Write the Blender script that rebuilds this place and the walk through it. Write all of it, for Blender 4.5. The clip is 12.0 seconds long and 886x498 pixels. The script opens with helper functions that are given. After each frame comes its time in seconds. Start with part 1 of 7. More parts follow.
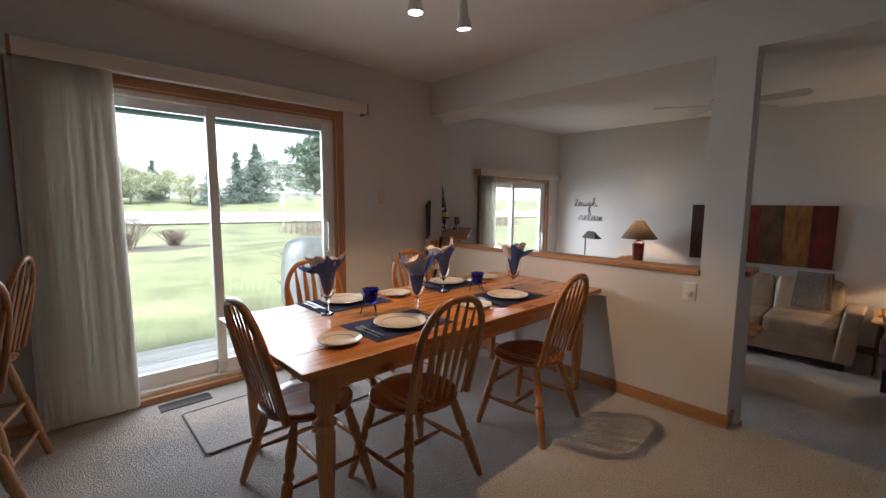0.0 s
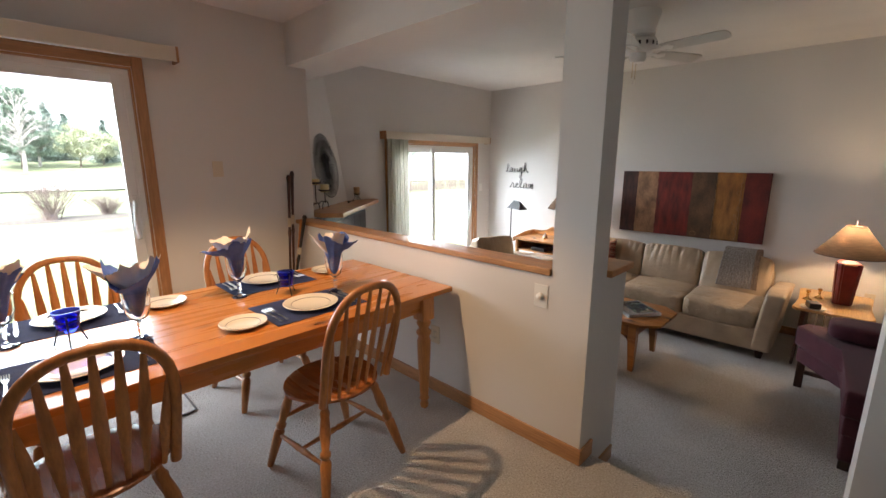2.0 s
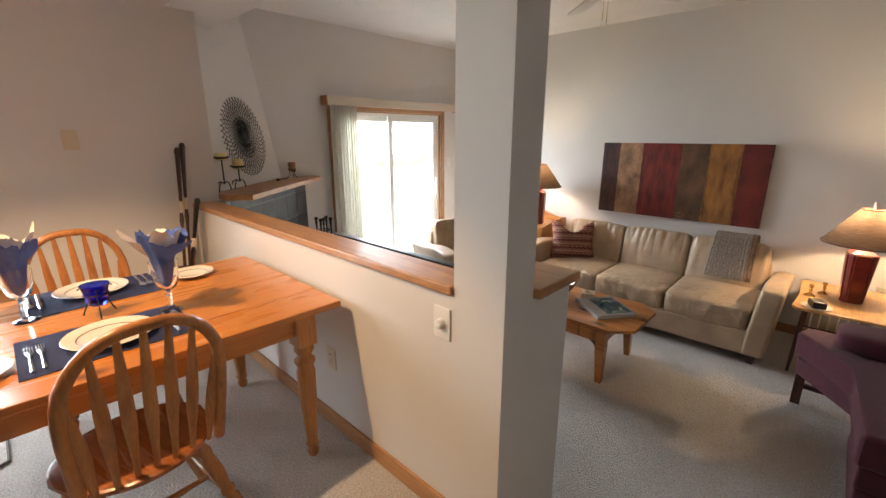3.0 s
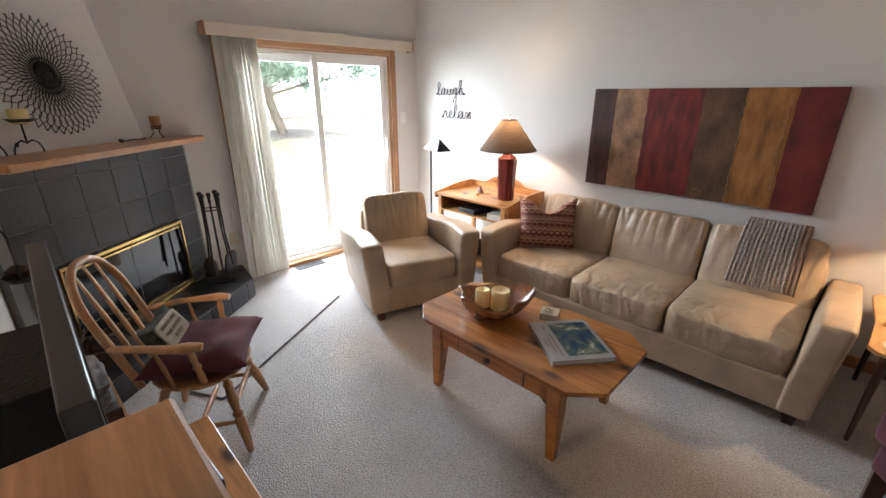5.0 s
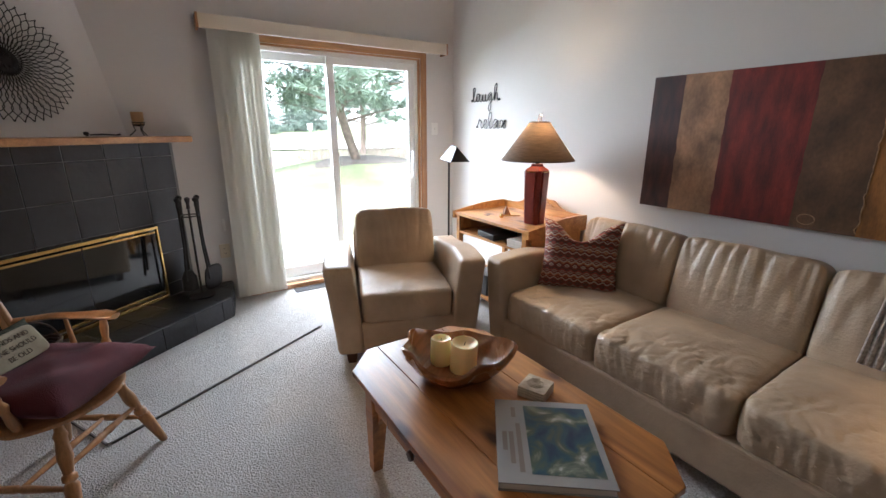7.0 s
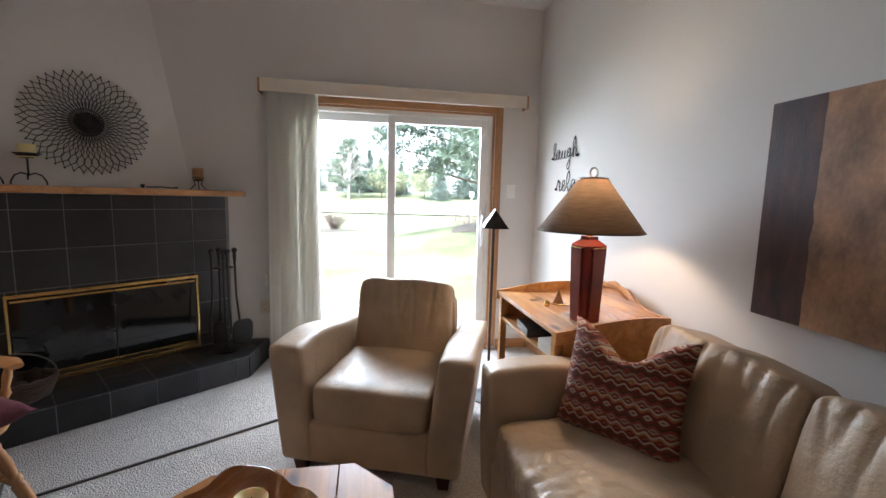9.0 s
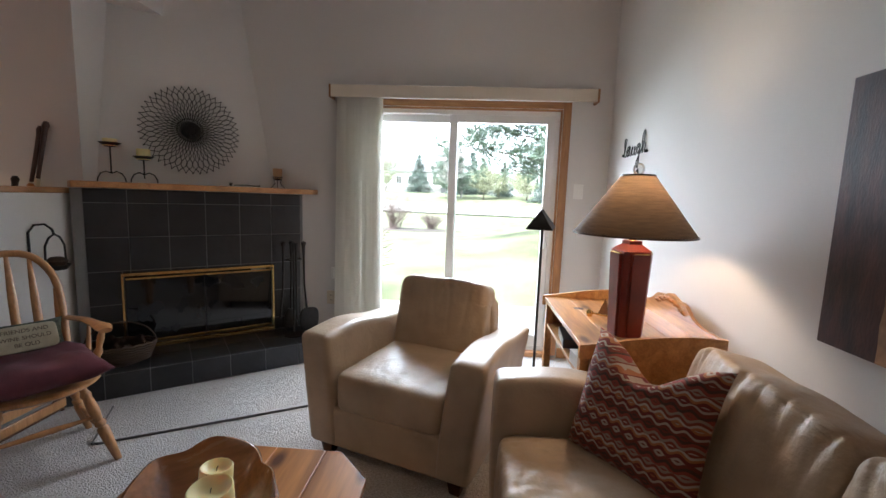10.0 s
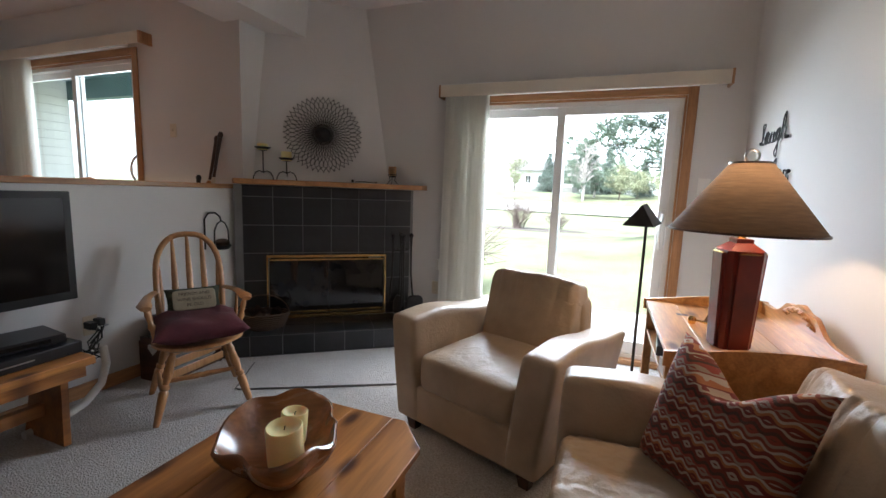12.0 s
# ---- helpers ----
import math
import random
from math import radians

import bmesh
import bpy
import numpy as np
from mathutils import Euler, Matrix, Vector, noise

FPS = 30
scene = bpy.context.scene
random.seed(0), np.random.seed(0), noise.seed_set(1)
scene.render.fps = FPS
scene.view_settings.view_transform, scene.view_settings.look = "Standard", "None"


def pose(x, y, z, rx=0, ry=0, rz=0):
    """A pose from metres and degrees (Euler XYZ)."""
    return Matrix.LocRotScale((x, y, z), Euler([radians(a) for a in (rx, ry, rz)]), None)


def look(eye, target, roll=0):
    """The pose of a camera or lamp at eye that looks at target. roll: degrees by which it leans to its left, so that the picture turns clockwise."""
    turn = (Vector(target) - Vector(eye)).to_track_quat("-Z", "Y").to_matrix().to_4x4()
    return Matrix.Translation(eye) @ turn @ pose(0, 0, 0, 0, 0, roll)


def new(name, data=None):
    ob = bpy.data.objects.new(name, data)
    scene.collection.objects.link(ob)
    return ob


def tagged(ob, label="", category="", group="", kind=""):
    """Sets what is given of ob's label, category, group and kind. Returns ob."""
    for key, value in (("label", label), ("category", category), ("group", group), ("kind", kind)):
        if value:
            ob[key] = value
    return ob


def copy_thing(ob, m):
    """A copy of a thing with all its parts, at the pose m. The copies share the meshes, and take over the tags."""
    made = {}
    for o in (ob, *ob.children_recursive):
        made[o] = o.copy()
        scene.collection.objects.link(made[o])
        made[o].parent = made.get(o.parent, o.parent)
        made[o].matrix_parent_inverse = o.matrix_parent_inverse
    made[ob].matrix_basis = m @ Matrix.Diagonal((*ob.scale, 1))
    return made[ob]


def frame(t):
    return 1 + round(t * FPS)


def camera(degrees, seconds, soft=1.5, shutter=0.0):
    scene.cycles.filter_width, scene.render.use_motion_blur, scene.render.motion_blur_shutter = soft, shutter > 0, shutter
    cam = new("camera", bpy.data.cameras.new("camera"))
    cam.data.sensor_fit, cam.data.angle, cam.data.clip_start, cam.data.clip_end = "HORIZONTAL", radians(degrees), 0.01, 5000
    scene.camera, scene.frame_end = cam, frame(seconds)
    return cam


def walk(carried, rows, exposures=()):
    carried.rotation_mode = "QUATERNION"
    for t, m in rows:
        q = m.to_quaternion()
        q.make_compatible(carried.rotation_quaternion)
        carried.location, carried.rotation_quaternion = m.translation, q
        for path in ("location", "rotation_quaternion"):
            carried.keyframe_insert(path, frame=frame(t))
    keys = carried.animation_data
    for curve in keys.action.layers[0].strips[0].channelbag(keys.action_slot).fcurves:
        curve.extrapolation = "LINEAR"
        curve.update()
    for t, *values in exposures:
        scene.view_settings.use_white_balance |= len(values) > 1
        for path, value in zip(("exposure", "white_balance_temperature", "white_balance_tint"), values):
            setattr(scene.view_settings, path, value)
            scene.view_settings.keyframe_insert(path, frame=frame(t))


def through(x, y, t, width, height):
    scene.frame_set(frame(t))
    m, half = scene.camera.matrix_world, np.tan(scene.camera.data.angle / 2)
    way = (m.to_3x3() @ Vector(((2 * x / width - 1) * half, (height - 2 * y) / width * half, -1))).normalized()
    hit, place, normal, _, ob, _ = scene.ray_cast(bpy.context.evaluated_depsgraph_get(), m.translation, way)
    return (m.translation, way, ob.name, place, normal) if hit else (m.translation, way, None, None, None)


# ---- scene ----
cam = camera(93.0, 12.0)
PATH = [
    (0, (0.167, 0.141, 1.358), (1.532, 1.586, 1.133), 0.4),
    (0.5, (0.329, 0.064, 1.415), (1.698, 1.5, 1.164), 0.4),
    (1, (0.604, -0.002, 1.438), (1.986, 1.417, 1.153), 0.3),
    (1.5, (0.948, -0.067, 1.46), (2.345, 1.325, 1.122), 0.2),
    (2, (1.327, -0.058, 1.445), (2.736, 1.303, 1.04), 0.1),
    (2.5, (1.719, 0.0, 1.445), (3.131, 1.338, 0.98), -0.0),
    (3, (2.129, 0.062, 1.418), (3.53, 1.39, 0.895), -0.0),
    (3.5, (2.496, 0.16, 1.382), (3.88, 1.48, 0.797), 0.0),
    (5.5, (3.669, 0.409, 1.226), (4.959, 1.759, 0.511), -0.4),
    (6, (3.844, 0.425, 1.108), (5.072, 1.835, 0.396), -0.2),
    (6.5, (4.069, 0.486, 1.034), (5.219, 1.984, 0.375), -0.0),
    (7, (4.348, 0.51, 1.038), (5.393, 2.127, 0.494), 0.1),
    (7.5, (4.574, 0.576, 1.009), (5.523, 2.288, 0.596), 0.5),
    (9.5, (5.665, 0.786, 0.98), (5.778, 2.769, 0.746), 1.7),
    (10, (5.801, 0.785, 0.973), (5.681, 2.766, 0.727), 2.0),
    (10.5, (5.88, 0.789, 0.958), (5.571, 2.749, 0.706), 2.1),
    (11, (5.935, 0.789, 0.953), (5.47, 2.716, 0.693), 2.1),
    (11.5, (5.98, 0.78, 0.951), (5.383, 2.67, 0.685), 2.2),
    (12, (6.022, 0.776, 0.946), (5.318, 2.629, 0.678), 2.1),
]
walk(cam, [(t, look(eye, target, roll)) for t, eye, target, roll in PATH], [(0, 2.35, 6150, 14), (1, 2.48, 6200, 14), (1.5, 2.75, 6200, 14), (2, 3.2, 6200, 12), (2.5, 3.5, 6450, 11), (3, 3.7, 6450, 11), (3.5, 3.9, 6450, 11), (5.5, 3.65, 5950, 12), (7.5, 3.3, 5850, 12), (9.5, 3.05, 5900, 12), (12, 2.9, 5900, 12)])

# ---- plan, in metres: dining floor at 0, living floor LOW below it ----
LOW = -0.34
CEIL = 2.54
DIN_Y = 3.43          # dining wall with its patio door
LIV_Y = 4.255         # living wall with its patio door
HALF_X = 3.08         # dining face of the half wall
SOFA_X = 6.885        # living wall behind the sofa

# ---- world and lights ----
world = bpy.data.worlds.new("overcast_sky")
scene.world = world
world.use_nodes = True
wn, wl = world.node_tree.nodes, world.node_tree.links
sky = wn.new("ShaderNodeTexSky")
sky.sky_type = "NISHITA"
sky.sun_disc = False
sky.sun_elevation, sky.sun_rotation = radians(48), radians(205)
sky.dust_density, sky.air_density, sky.ozone_density = 1.5, 1.0, 1.0
soft_sky = wn.new("ShaderNodeHueSaturation")
soft_sky.inputs["Saturation"].default_value = 0.25
wl.new(sky.outputs[0], soft_sky.inputs["Color"])
wl.new(soft_sky.outputs[0], wn["Background"].inputs["Color"])
wn["Background"].inputs["Strength"].default_value = 0.15


def lamp(name, kind, energy, colour, m, **more):
    data = bpy.data.lights.new(name, kind)
    data.energy, data.color = energy, colour
    ob = new(name, data)
    ob.matrix_world = m
    if kind == "AREA":
        data.shape, data.size, data.size_y = "RECTANGLE", more["size"], more["size_y"]
    elif kind == "SUN":
        data.angle = more["angle"]
    else:
        data.shadow_soft_size = more["size"]
    if kind == "SPOT":
        data.spot_size, data.spot_blend = more["cone"], 0.35
    return ob


lamp("sun", "SUN", 2.2, (1.0, 0.97, 0.92), look((0, 0, 0), (0.35, 0.55, -1.0)), angle=radians(20))
DAY = (0.88, 0.94, 1.0)
lamp("dining_door_daylight", "AREA", 10.5, DAY, look((1.12, DIN_Y + 0.85, 1.45), (1.12, DIN_Y - 1.0, 0.1)), size=2.0, size_y=1.4)
lamp("living_door_daylight", "AREA", 30, DAY, look((5.60, LIV_Y + 0.85, 1.60), (5.45, LIV_Y - 1.0, -0.2)), size=2.0, size_y=1.4)
WARM = (1.0, 0.70, 0.42)
SPOT_POWER = 6.0
SHADE_POWER = 1.15

# ---- materials ----
def material(name, colour, rough=0.6, metal=0.0, spread=0.12, scale=6.0, bump=0.0, bump_scale=60.0, stretch=(1, 1, 1), coat=0.0, sheen=0.0, island=0.0, fine=0.0):
    """A surface with two scales of colour change and fine relief."""
    mat = bpy.data.materials.new(name)
    mat.use_nodes = True
    n, l = mat.node_tree.nodes, mat.node_tree.links
    b = n["Principled BSDF"]
    b.inputs["Roughness"].default_value, b.inputs["Metallic"].default_value = rough, metal
    b.inputs["Coat Weight"].default_value, b.inputs["Coat Roughness"].default_value = coat, 0.15
    b.inputs["Sheen Weight"].default_value = sheen
    tc, mp = n.new("ShaderNodeTexCoord"), n.new("ShaderNodeMapping")
    mp.inputs["Scale"].default_value = stretch
    l.new(tc.outputs["Object"], mp.inputs["Vector"])
    big = n.new("ShaderNodeTexNoise")
    big.inputs["Scale"].default_value, big.inputs["Detail"].default_value = scale, 5
    l.new(mp.outputs[0], big.inputs["Vector"])
    ramp = n.new("ShaderNodeValToRGB")
    dark = tuple(max(0.0, c * (1 - spread)) for c in colour)
    light = tuple(min(1.0, c * (1 + spread)) for c in colour)
    ramp.color_ramp.elements[0].color, ramp.color_ramp.elements[0].position = (*dark, 1), 0.3
    ramp.color_ramp.elements[1].color, ramp.color_ramp.elements[1].position = (*light, 1), 0.7
    l.new(big.outputs["Fac"], ramp.inputs["Fac"])
    out = ramp.outputs["Color"]
    small = n.new("ShaderNodeTexNoise")
    small.inputs["Scale"].default_value, small.inputs["Detail"].default_value = bump_scale, 3
    l.new(mp.outputs[0], small.inputs["Vector"])
    if fine:
        mix = n.new("ShaderNodeMix")
        mix.data_type, mix.blend_type = "RGBA", "OVERLAY"
        mix.inputs["Factor"].default_value = fine
        l.new(out, mix.inputs["A"])
        l.new(small.outputs["Fac"], mix.inputs["B"])
        out = mix.outputs["Result"]
    if island:
        info, mul = n.new("ShaderNodeObjectInfo"), n.new("ShaderNodeMapRange")
        mul.inputs["To Min"].default_value, mul.inputs["To Max"].default_value = 1 - island, 1 + island
        l.new(info.outputs["Random"], mul.inputs["Value"])
        hs = n.new("ShaderNodeHueSaturation")
        l.new(mul.outputs[0], hs.inputs["Value"])
        l.new(out, hs.inputs["Color"])
        out = hs.outputs[0]
    l.new(out, b.inputs["Base Color"])
    if bump:
        bp = n.new("ShaderNodeBump")
        bp.inputs["Strength"].default_value, bp.inputs["Distance"].default_value = bump, 0.01
        l.new(small.outputs["Fac"], bp.inputs["Height"])
        l.new(bp.outputs[0], b.inputs["Normal"])
    return mat


def wood(name, light, dark, along=0, rough=0.4, coat=0.3, grain=14.0, knots=False, island=0.0, pores=0.35, relief=0.12):
    """Wood with grain along one axis, long streaks, pores and, for pine, knots."""
    mat = bpy.data.materials.new(name)
    mat.use_nodes = True
    n, l = mat.node_tree.nodes, mat.node_tree.links
    b = n["Principled BSDF"]
    b.inputs["Coat Weight"].default_value, b.inputs["Coat Roughness"].default_value = coat, 0.22
    tc, mp = n.new("ShaderNodeTexCoord"), n.new("ShaderNodeMapping")
    st = [1.0, 1.0, 1.0]
    st[along] = 0.09
    mp.inputs["Scale"].default_value = st
    l.new(tc.outputs["Object"], mp.inputs["Vector"])
    a = n.new("ShaderNodeTexNoise")
    a.inputs["Scale"].default_value, a.inputs["Detail"].default_value, a.inputs["Distortion"].default_value = grain, 6, 1.2
    l.new(mp.outputs[0], a.inputs["Vector"])
    ramp = n.new("ShaderNodeValToRGB")
    ramp.color_ramp.elements[0].color, ramp.color_ramp.elements[0].position = (*dark, 1), 0.32
    ramp.color_ramp.elements[1].color, ramp.color_ramp.elements[1].position = (*light, 1), 0.62
    l.new(a.outputs["Fac"], ramp.inputs["Fac"])
    out = ramp.outputs["Color"]
    p = n.new("ShaderNodeTexNoise")
    p.inputs["Scale"].default_value, p.inputs["Detail"].default_value = grain * 9, 2
    l.new(mp.outputs[0], p.inputs["Vector"])
    mix = n.new("ShaderNodeMix")
    mix.data_type, mix.blend_type = "RGBA", "OVERLAY"
    mix.inputs["Factor"].default_value = pores
    l.new(out, mix.inputs["A"])
    l.new(p.outputs["Fac"], mix.inputs["B"])
    out = mix.outputs["Result"]
    if knots:
        vm = n.new("ShaderNodeMapping")
        ks = [1.0, 1.0, 1.0]
        ks[along] = 0.45
        vm.inputs["Scale"].default_value = ks
        l.new(tc.outputs["Object"], vm.inputs["Vector"])
        v = n.new("ShaderNodeTexVoronoi")
        v.inputs["Scale"].default_value = 5.0
        if knots == "flat":
            v.voronoi_dimensions = "2D"
        l.new(vm.outputs[0], v.inputs["Vector"])
        kr = n.new("ShaderNodeValToRGB")
        kr.color_ramp.elements[0].color, kr.color_ramp.elements[0].position = (1, 1, 1, 1), 0.05
        kr.color_ramp.elements[1].color, kr.color_ramp.elements[1].position = (0, 0, 0, 1), 0.16
        l.new(v.outputs["Distance"], kr.inputs["Fac"])
        km = n.new("ShaderNodeMix")
        km.data_type = "RGBA"
        l.new(kr.outputs[0], km.inputs["Factor"])
        l.new(out, km.inputs["A"])
        km.inputs["B"].default_value = (dark[0] * 0.35, dark[1] * 0.3, dark[2] * 0.3, 1)
        out = km.outputs["Result"]
    if island:
        info, mul = n.new("ShaderNodeObjectInfo"), n.new("ShaderNodeMapRange")
        mul.inputs["To Min"].default_value, mul.inputs["To Max"].default_value = 1 - island, 1 + island
        l.new(info.outputs["Random"], mul.inputs["Value"])
        hs = n.new("ShaderNodeHueSaturation")
        l.new(mul.outputs[0], hs.inputs["Value"])
        l.new(out, hs.inputs["Color"])
        out = hs.outputs[0]
    l.new(out, b.inputs["Base Color"])
    rr = n.new("ShaderNodeMapRange")
    rr.inputs["To Min"].default_value, rr.inputs["To Max"].default_value = rough - 0.08, rough + 0.1
    l.new(a.outputs["Fac"], rr.inputs["Value"])
    l.new(rr.outputs[0], b.inputs["Roughness"])
    bp = n.new("ShaderNodeBump")
    bp.inputs["Strength"].default_value, bp.inputs["Distance"].default_value = relief, 0.004
    l.new(p.outputs["Fac"], bp.inputs["Height"])
    l.new(bp.outputs[0], b.inputs["Normal"])
    return mat


def glass(name, colour=(1, 1, 1), rough=0.0, ior=1.45):
    mat = bpy.data.materials.new(name)
    mat.use_nodes = True
    b = mat.node_tree.nodes["Principled BSDF"]
    b.inputs["Base Color"].default_value = (*colour, 1)
    b.inputs["Transmission Weight"].default_value, b.inputs["Roughness"].default_value, b.inputs["IOR"].default_value = 1.0, rough, ior
    return mat


def window_glass(name):
    """A thin pane: clear, with a Fresnel gloss."""
    mat = bpy.data.materials.new(name)
    mat.use_nodes = True
    n, l = mat.node_tree.nodes, mat.node_tree.links
    clear, shine, lw, fres, mix = n.new("ShaderNodeBsdfTransparent"), n.new("ShaderNodeBsdfGlossy"), n.new("ShaderNodeLayerWeight"), n.new("ShaderNodeMath"), n.new("ShaderNodeMixShader")
    clear.inputs["Color"].default_value = (0.93, 0.96, 0.95, 1)
    shine.inputs["Roughness"].default_value = 0.0
    fres.operation = "POWER"
    fres.inputs[1].default_value = 4.0
    low = n.new("ShaderNodeMapRange")
    low.inputs["To Min"].default_value, low.inputs["To Max"].default_value = 0.025, 0.7
    l.new(lw.outputs["Facing"], fres.inputs[0])
    l.new(fres.outputs[0], low.inputs["Value"])
    l.new(low.outputs[0], mix.inputs[0])
    l.new(clear.outputs[0], mix.inputs[1])
    l.new(shine.outputs[0], mix.inputs[2])
    l.new(mix.outputs[0], n["Material Output"].inputs["Surface"])
    return mat


def glowing(name, colour, strength):
    mat = bpy.data.materials.new(name)
    mat.use_nodes = True
    b = mat.node_tree.nodes["Principled BSDF"]
    b.inputs["Base Color"].default_value = (*colour, 1)
    b.inputs["Emission Color"].default_value, b.inputs["Emission Strength"].default_value = (*colour, 1), strength
    return mat


def cloth_light(name, colour, through=0.5, weave=220.0, slub=0.2):
    """Thin fabric that lets some light through."""
    mat = material(name, colour, rough=0.9, spread=0.1, scale=3, bump=0.25, bump_scale=weave, stretch=(1, 1, 0.15) if slub < 0.3 else (0.12, 0.12, 1), fine=slub)
    n, l = mat.node_tree.nodes, mat.node_tree.links
    b = n["Principled BSDF"]
    t, mix = n.new("ShaderNodeBsdfTranslucent"), n.new("ShaderNodeMixShader")
    t.inputs["Color"].default_value = (*colour, 1)
    mix.inputs[0].default_value = through
    l.new(b.outputs[0], mix.inputs[1])
    l.new(t.outputs[0], mix.inputs[2])
    l.new(mix.outputs[0], n["Material Output"].inputs["Surface"])
    return mat


def carpet_material(name, colour):
    mat = material(name, colour, rough=0.95, spread=0.10, scale=2.2, bump=1.0, bump_scale=120, fine=0.85, sheen=0.2)
    n, l = mat.node_tree.nodes, mat.node_tree.links
    tc, v = n.new("ShaderNodeTexCoord"), n.new("ShaderNodeTexVoronoi")
    v.inputs["Scale"].default_value = 150
    l.new(tc.outputs["Object"], v.inputs["Vector"])
    first = [x for x in n if x.bl_idname == "ShaderNodeBump"][0]
    second = n.new("ShaderNodeBump")
    second.inputs["Strength"].default_value, second.inputs["Distance"].default_value = 0.9, 0.009
    second.invert = True
    l.new(v.outputs["Distance"], second.inputs["Height"])
    l.new(first.outputs[0], second.inputs["Normal"])
    l.new(second.outputs[0], n["Principled BSDF"].inputs["Normal"])
    return mat


PAINT = material("wall_paint", (0.69, 0.66, 0.63), rough=0.8, spread=0.02, scale=1.5, bump=0.06, bump_scale=180)
CEILING = material("ceiling_paint", (0.70, 0.67, 0.64), rough=0.9, spread=0.03, scale=2.5, bump=0.25, bump_scale=45)
CARPET = carpet_material("beige_carpet", (0.60, 0.56, 0.52))
MAT_RUG = carpet_material("mat_carpet", (0.62, 0.58, 0.54))
REGISTER = material("brown_enamel", (0.035, 0.028, 0.024), rough=0.6, metal=0.0, spread=0.15)
RUG_EDGE = material("mat_binding", (0.16, 0.145, 0.135), rough=0.9, bump=0.4, bump_scale=300, spread=0.25, scale=60)
OAK = wood("oak_trim", (0.47, 0.24, 0.10), (0.33, 0.155, 0.06), along=1, rough=0.42)
OAK_X = wood("oak_trim_x", (0.47, 0.24, 0.10), (0.33, 0.155, 0.06), along=0, rough=0.42)
OAK_Z = wood("oak_trim_z", (0.45, 0.22, 0.09), (0.30, 0.14, 0.055), along=2, rough=0.42)
VINYL = material("white_vinyl", (0.80, 0.80, 0.78), rough=0.35, spread=0.03, scale=4)
PANE = window_glass("pane_glass")
FABRIC_BLIND = cloth_light("blind_fabric", (0.76, 0.74, 0.68), 0.45)
VALANCE = material("valance_cream", (0.68, 0.60, 0.49), rough=0.6, spread=0.05, scale=3, bump=0.1, bump_scale=200)
PLATE_IVORY = material("ivory_plastic", (0.66, 0.56, 0.42), rough=0.35, spread=0.02)
PLATE_WHITE = material("white_plastic", (0.80, 0.78, 0.74), rough=0.3, spread=0.02)
PINE = wood("orange_pine", (0.58, 0.225, 0.044), (0.50, 0.175, 0.031), along=0, rough=0.27, coat=0.6, grain=10, knots=True, pores=0.15, relief=0.03)
PINE_Z = wood("orange_pine_legs", (0.56, 0.25, 0.075), (0.44, 0.17, 0.045), along=2, rough=0.35, coat=0.4)
CHAIR_WOOD = wood("honey_oak", (0.49, 0.20, 0.055), (0.33, 0.115, 0.028), along=2, rough=0.32, coat=0.4)
CHAIR_SEAT = wood("honey_oak_seat", (0.37, 0.125, 0.038), (0.25, 0.078, 0.021), along=1, rough=0.25, coat=0.5)
ROCK_WOOD = wood("light_oak", (0.50, 0.25, 0.10), (0.36, 0.16, 0.055), along=2, rough=0.35, coat=0.4)
RUSTIC = wood("rustic_pine", (0.49, 0.205, 0.050), (0.20, 0.066, 0.015), along=1, rough=0.38, coat=0.2, grain=7, knots="flat", island=0.2)
DESK_PINE = wood("desk_pine", (0.55, 0.27, 0.085), (0.34, 0.14, 0.04), along=1, rough=0.36, coat=0.35, grain=12, knots="flat")
LEATHER = material("taupe_leather", (0.455, 0.335, 0.222), rough=0.43, spread=0.16, scale=5, bump=0.2, bump_scale=90, coat=0.10)
_n, _l = LEATHER.node_tree.nodes, LEATHER.node_tree.links
_tc, _w, _v, _b = _n.new("ShaderNodeTexCoord"), _n.new("ShaderNodeTexNoise"), _n.new("ShaderNodeTexNoise"), _n.new("ShaderNodeBump")
_w.inputs["Scale"].default_value = 3.0
_v.inputs["Scale"].default_value, _v.inputs["Detail"].default_value, _v.inputs["Distortion"].default_value = 9.0, 5, 2.0
_v.noise_type = "RIDGED_MULTIFRACTAL"
_b.inputs["Strength"].default_value, _b.inputs["Distance"].default_value = 0.15, 0.010
_l.new(_tc.outputs["Object"], _v.inputs["Vector"])
_l.new(_v.outputs["Fac"], _b.inputs["Height"])
_l.new([x for x in _n if x.bl_idname == "ShaderNodeBump"][0].outputs[0], _b.inputs["Normal"])
_l.new(_b.outputs[0], _n["Principled BSDF"].inputs["Normal"])
SLATE = material("slate_tile", (0.026, 0.027, 0.030), rough=0.38, spread=0.35, scale=5, bump=0.25, bump_scale=25, island=0.25)
GROUT = material("grey_grout", (0.24, 0.24, 0.235), rough=0.9, bump=0.4, bump_scale=150)
BRASS = material("polished_brass", (0.72, 0.50, 0.20), rough=0.24, metal=1.0, spread=0.08)
BLACK_IRON = material("black_iron", (0.022, 0.020, 0.019), rough=0.5, metal=0.4, spread=0.3, scale=30, bump=0.3, bump_scale=80)
BLACK_GLASS = material("smoked_glass", (0.012, 0.013, 0.015), rough=0.05, spread=0.1)
SCREEN = material("tv_screen", (0.006, 0.006, 0.007), rough=0.12, spread=0.1)
BLACK_PLASTIC = material("black_plastic", (0.014, 0.014, 0.015), rough=0.3, spread=0.15)
MAROON = material("maroon_cloth", (0.10, 0.017, 0.025), rough=0.9, spread=0.25, scale=12, bump=0.5, bump_scale=260, sheen=0.05)
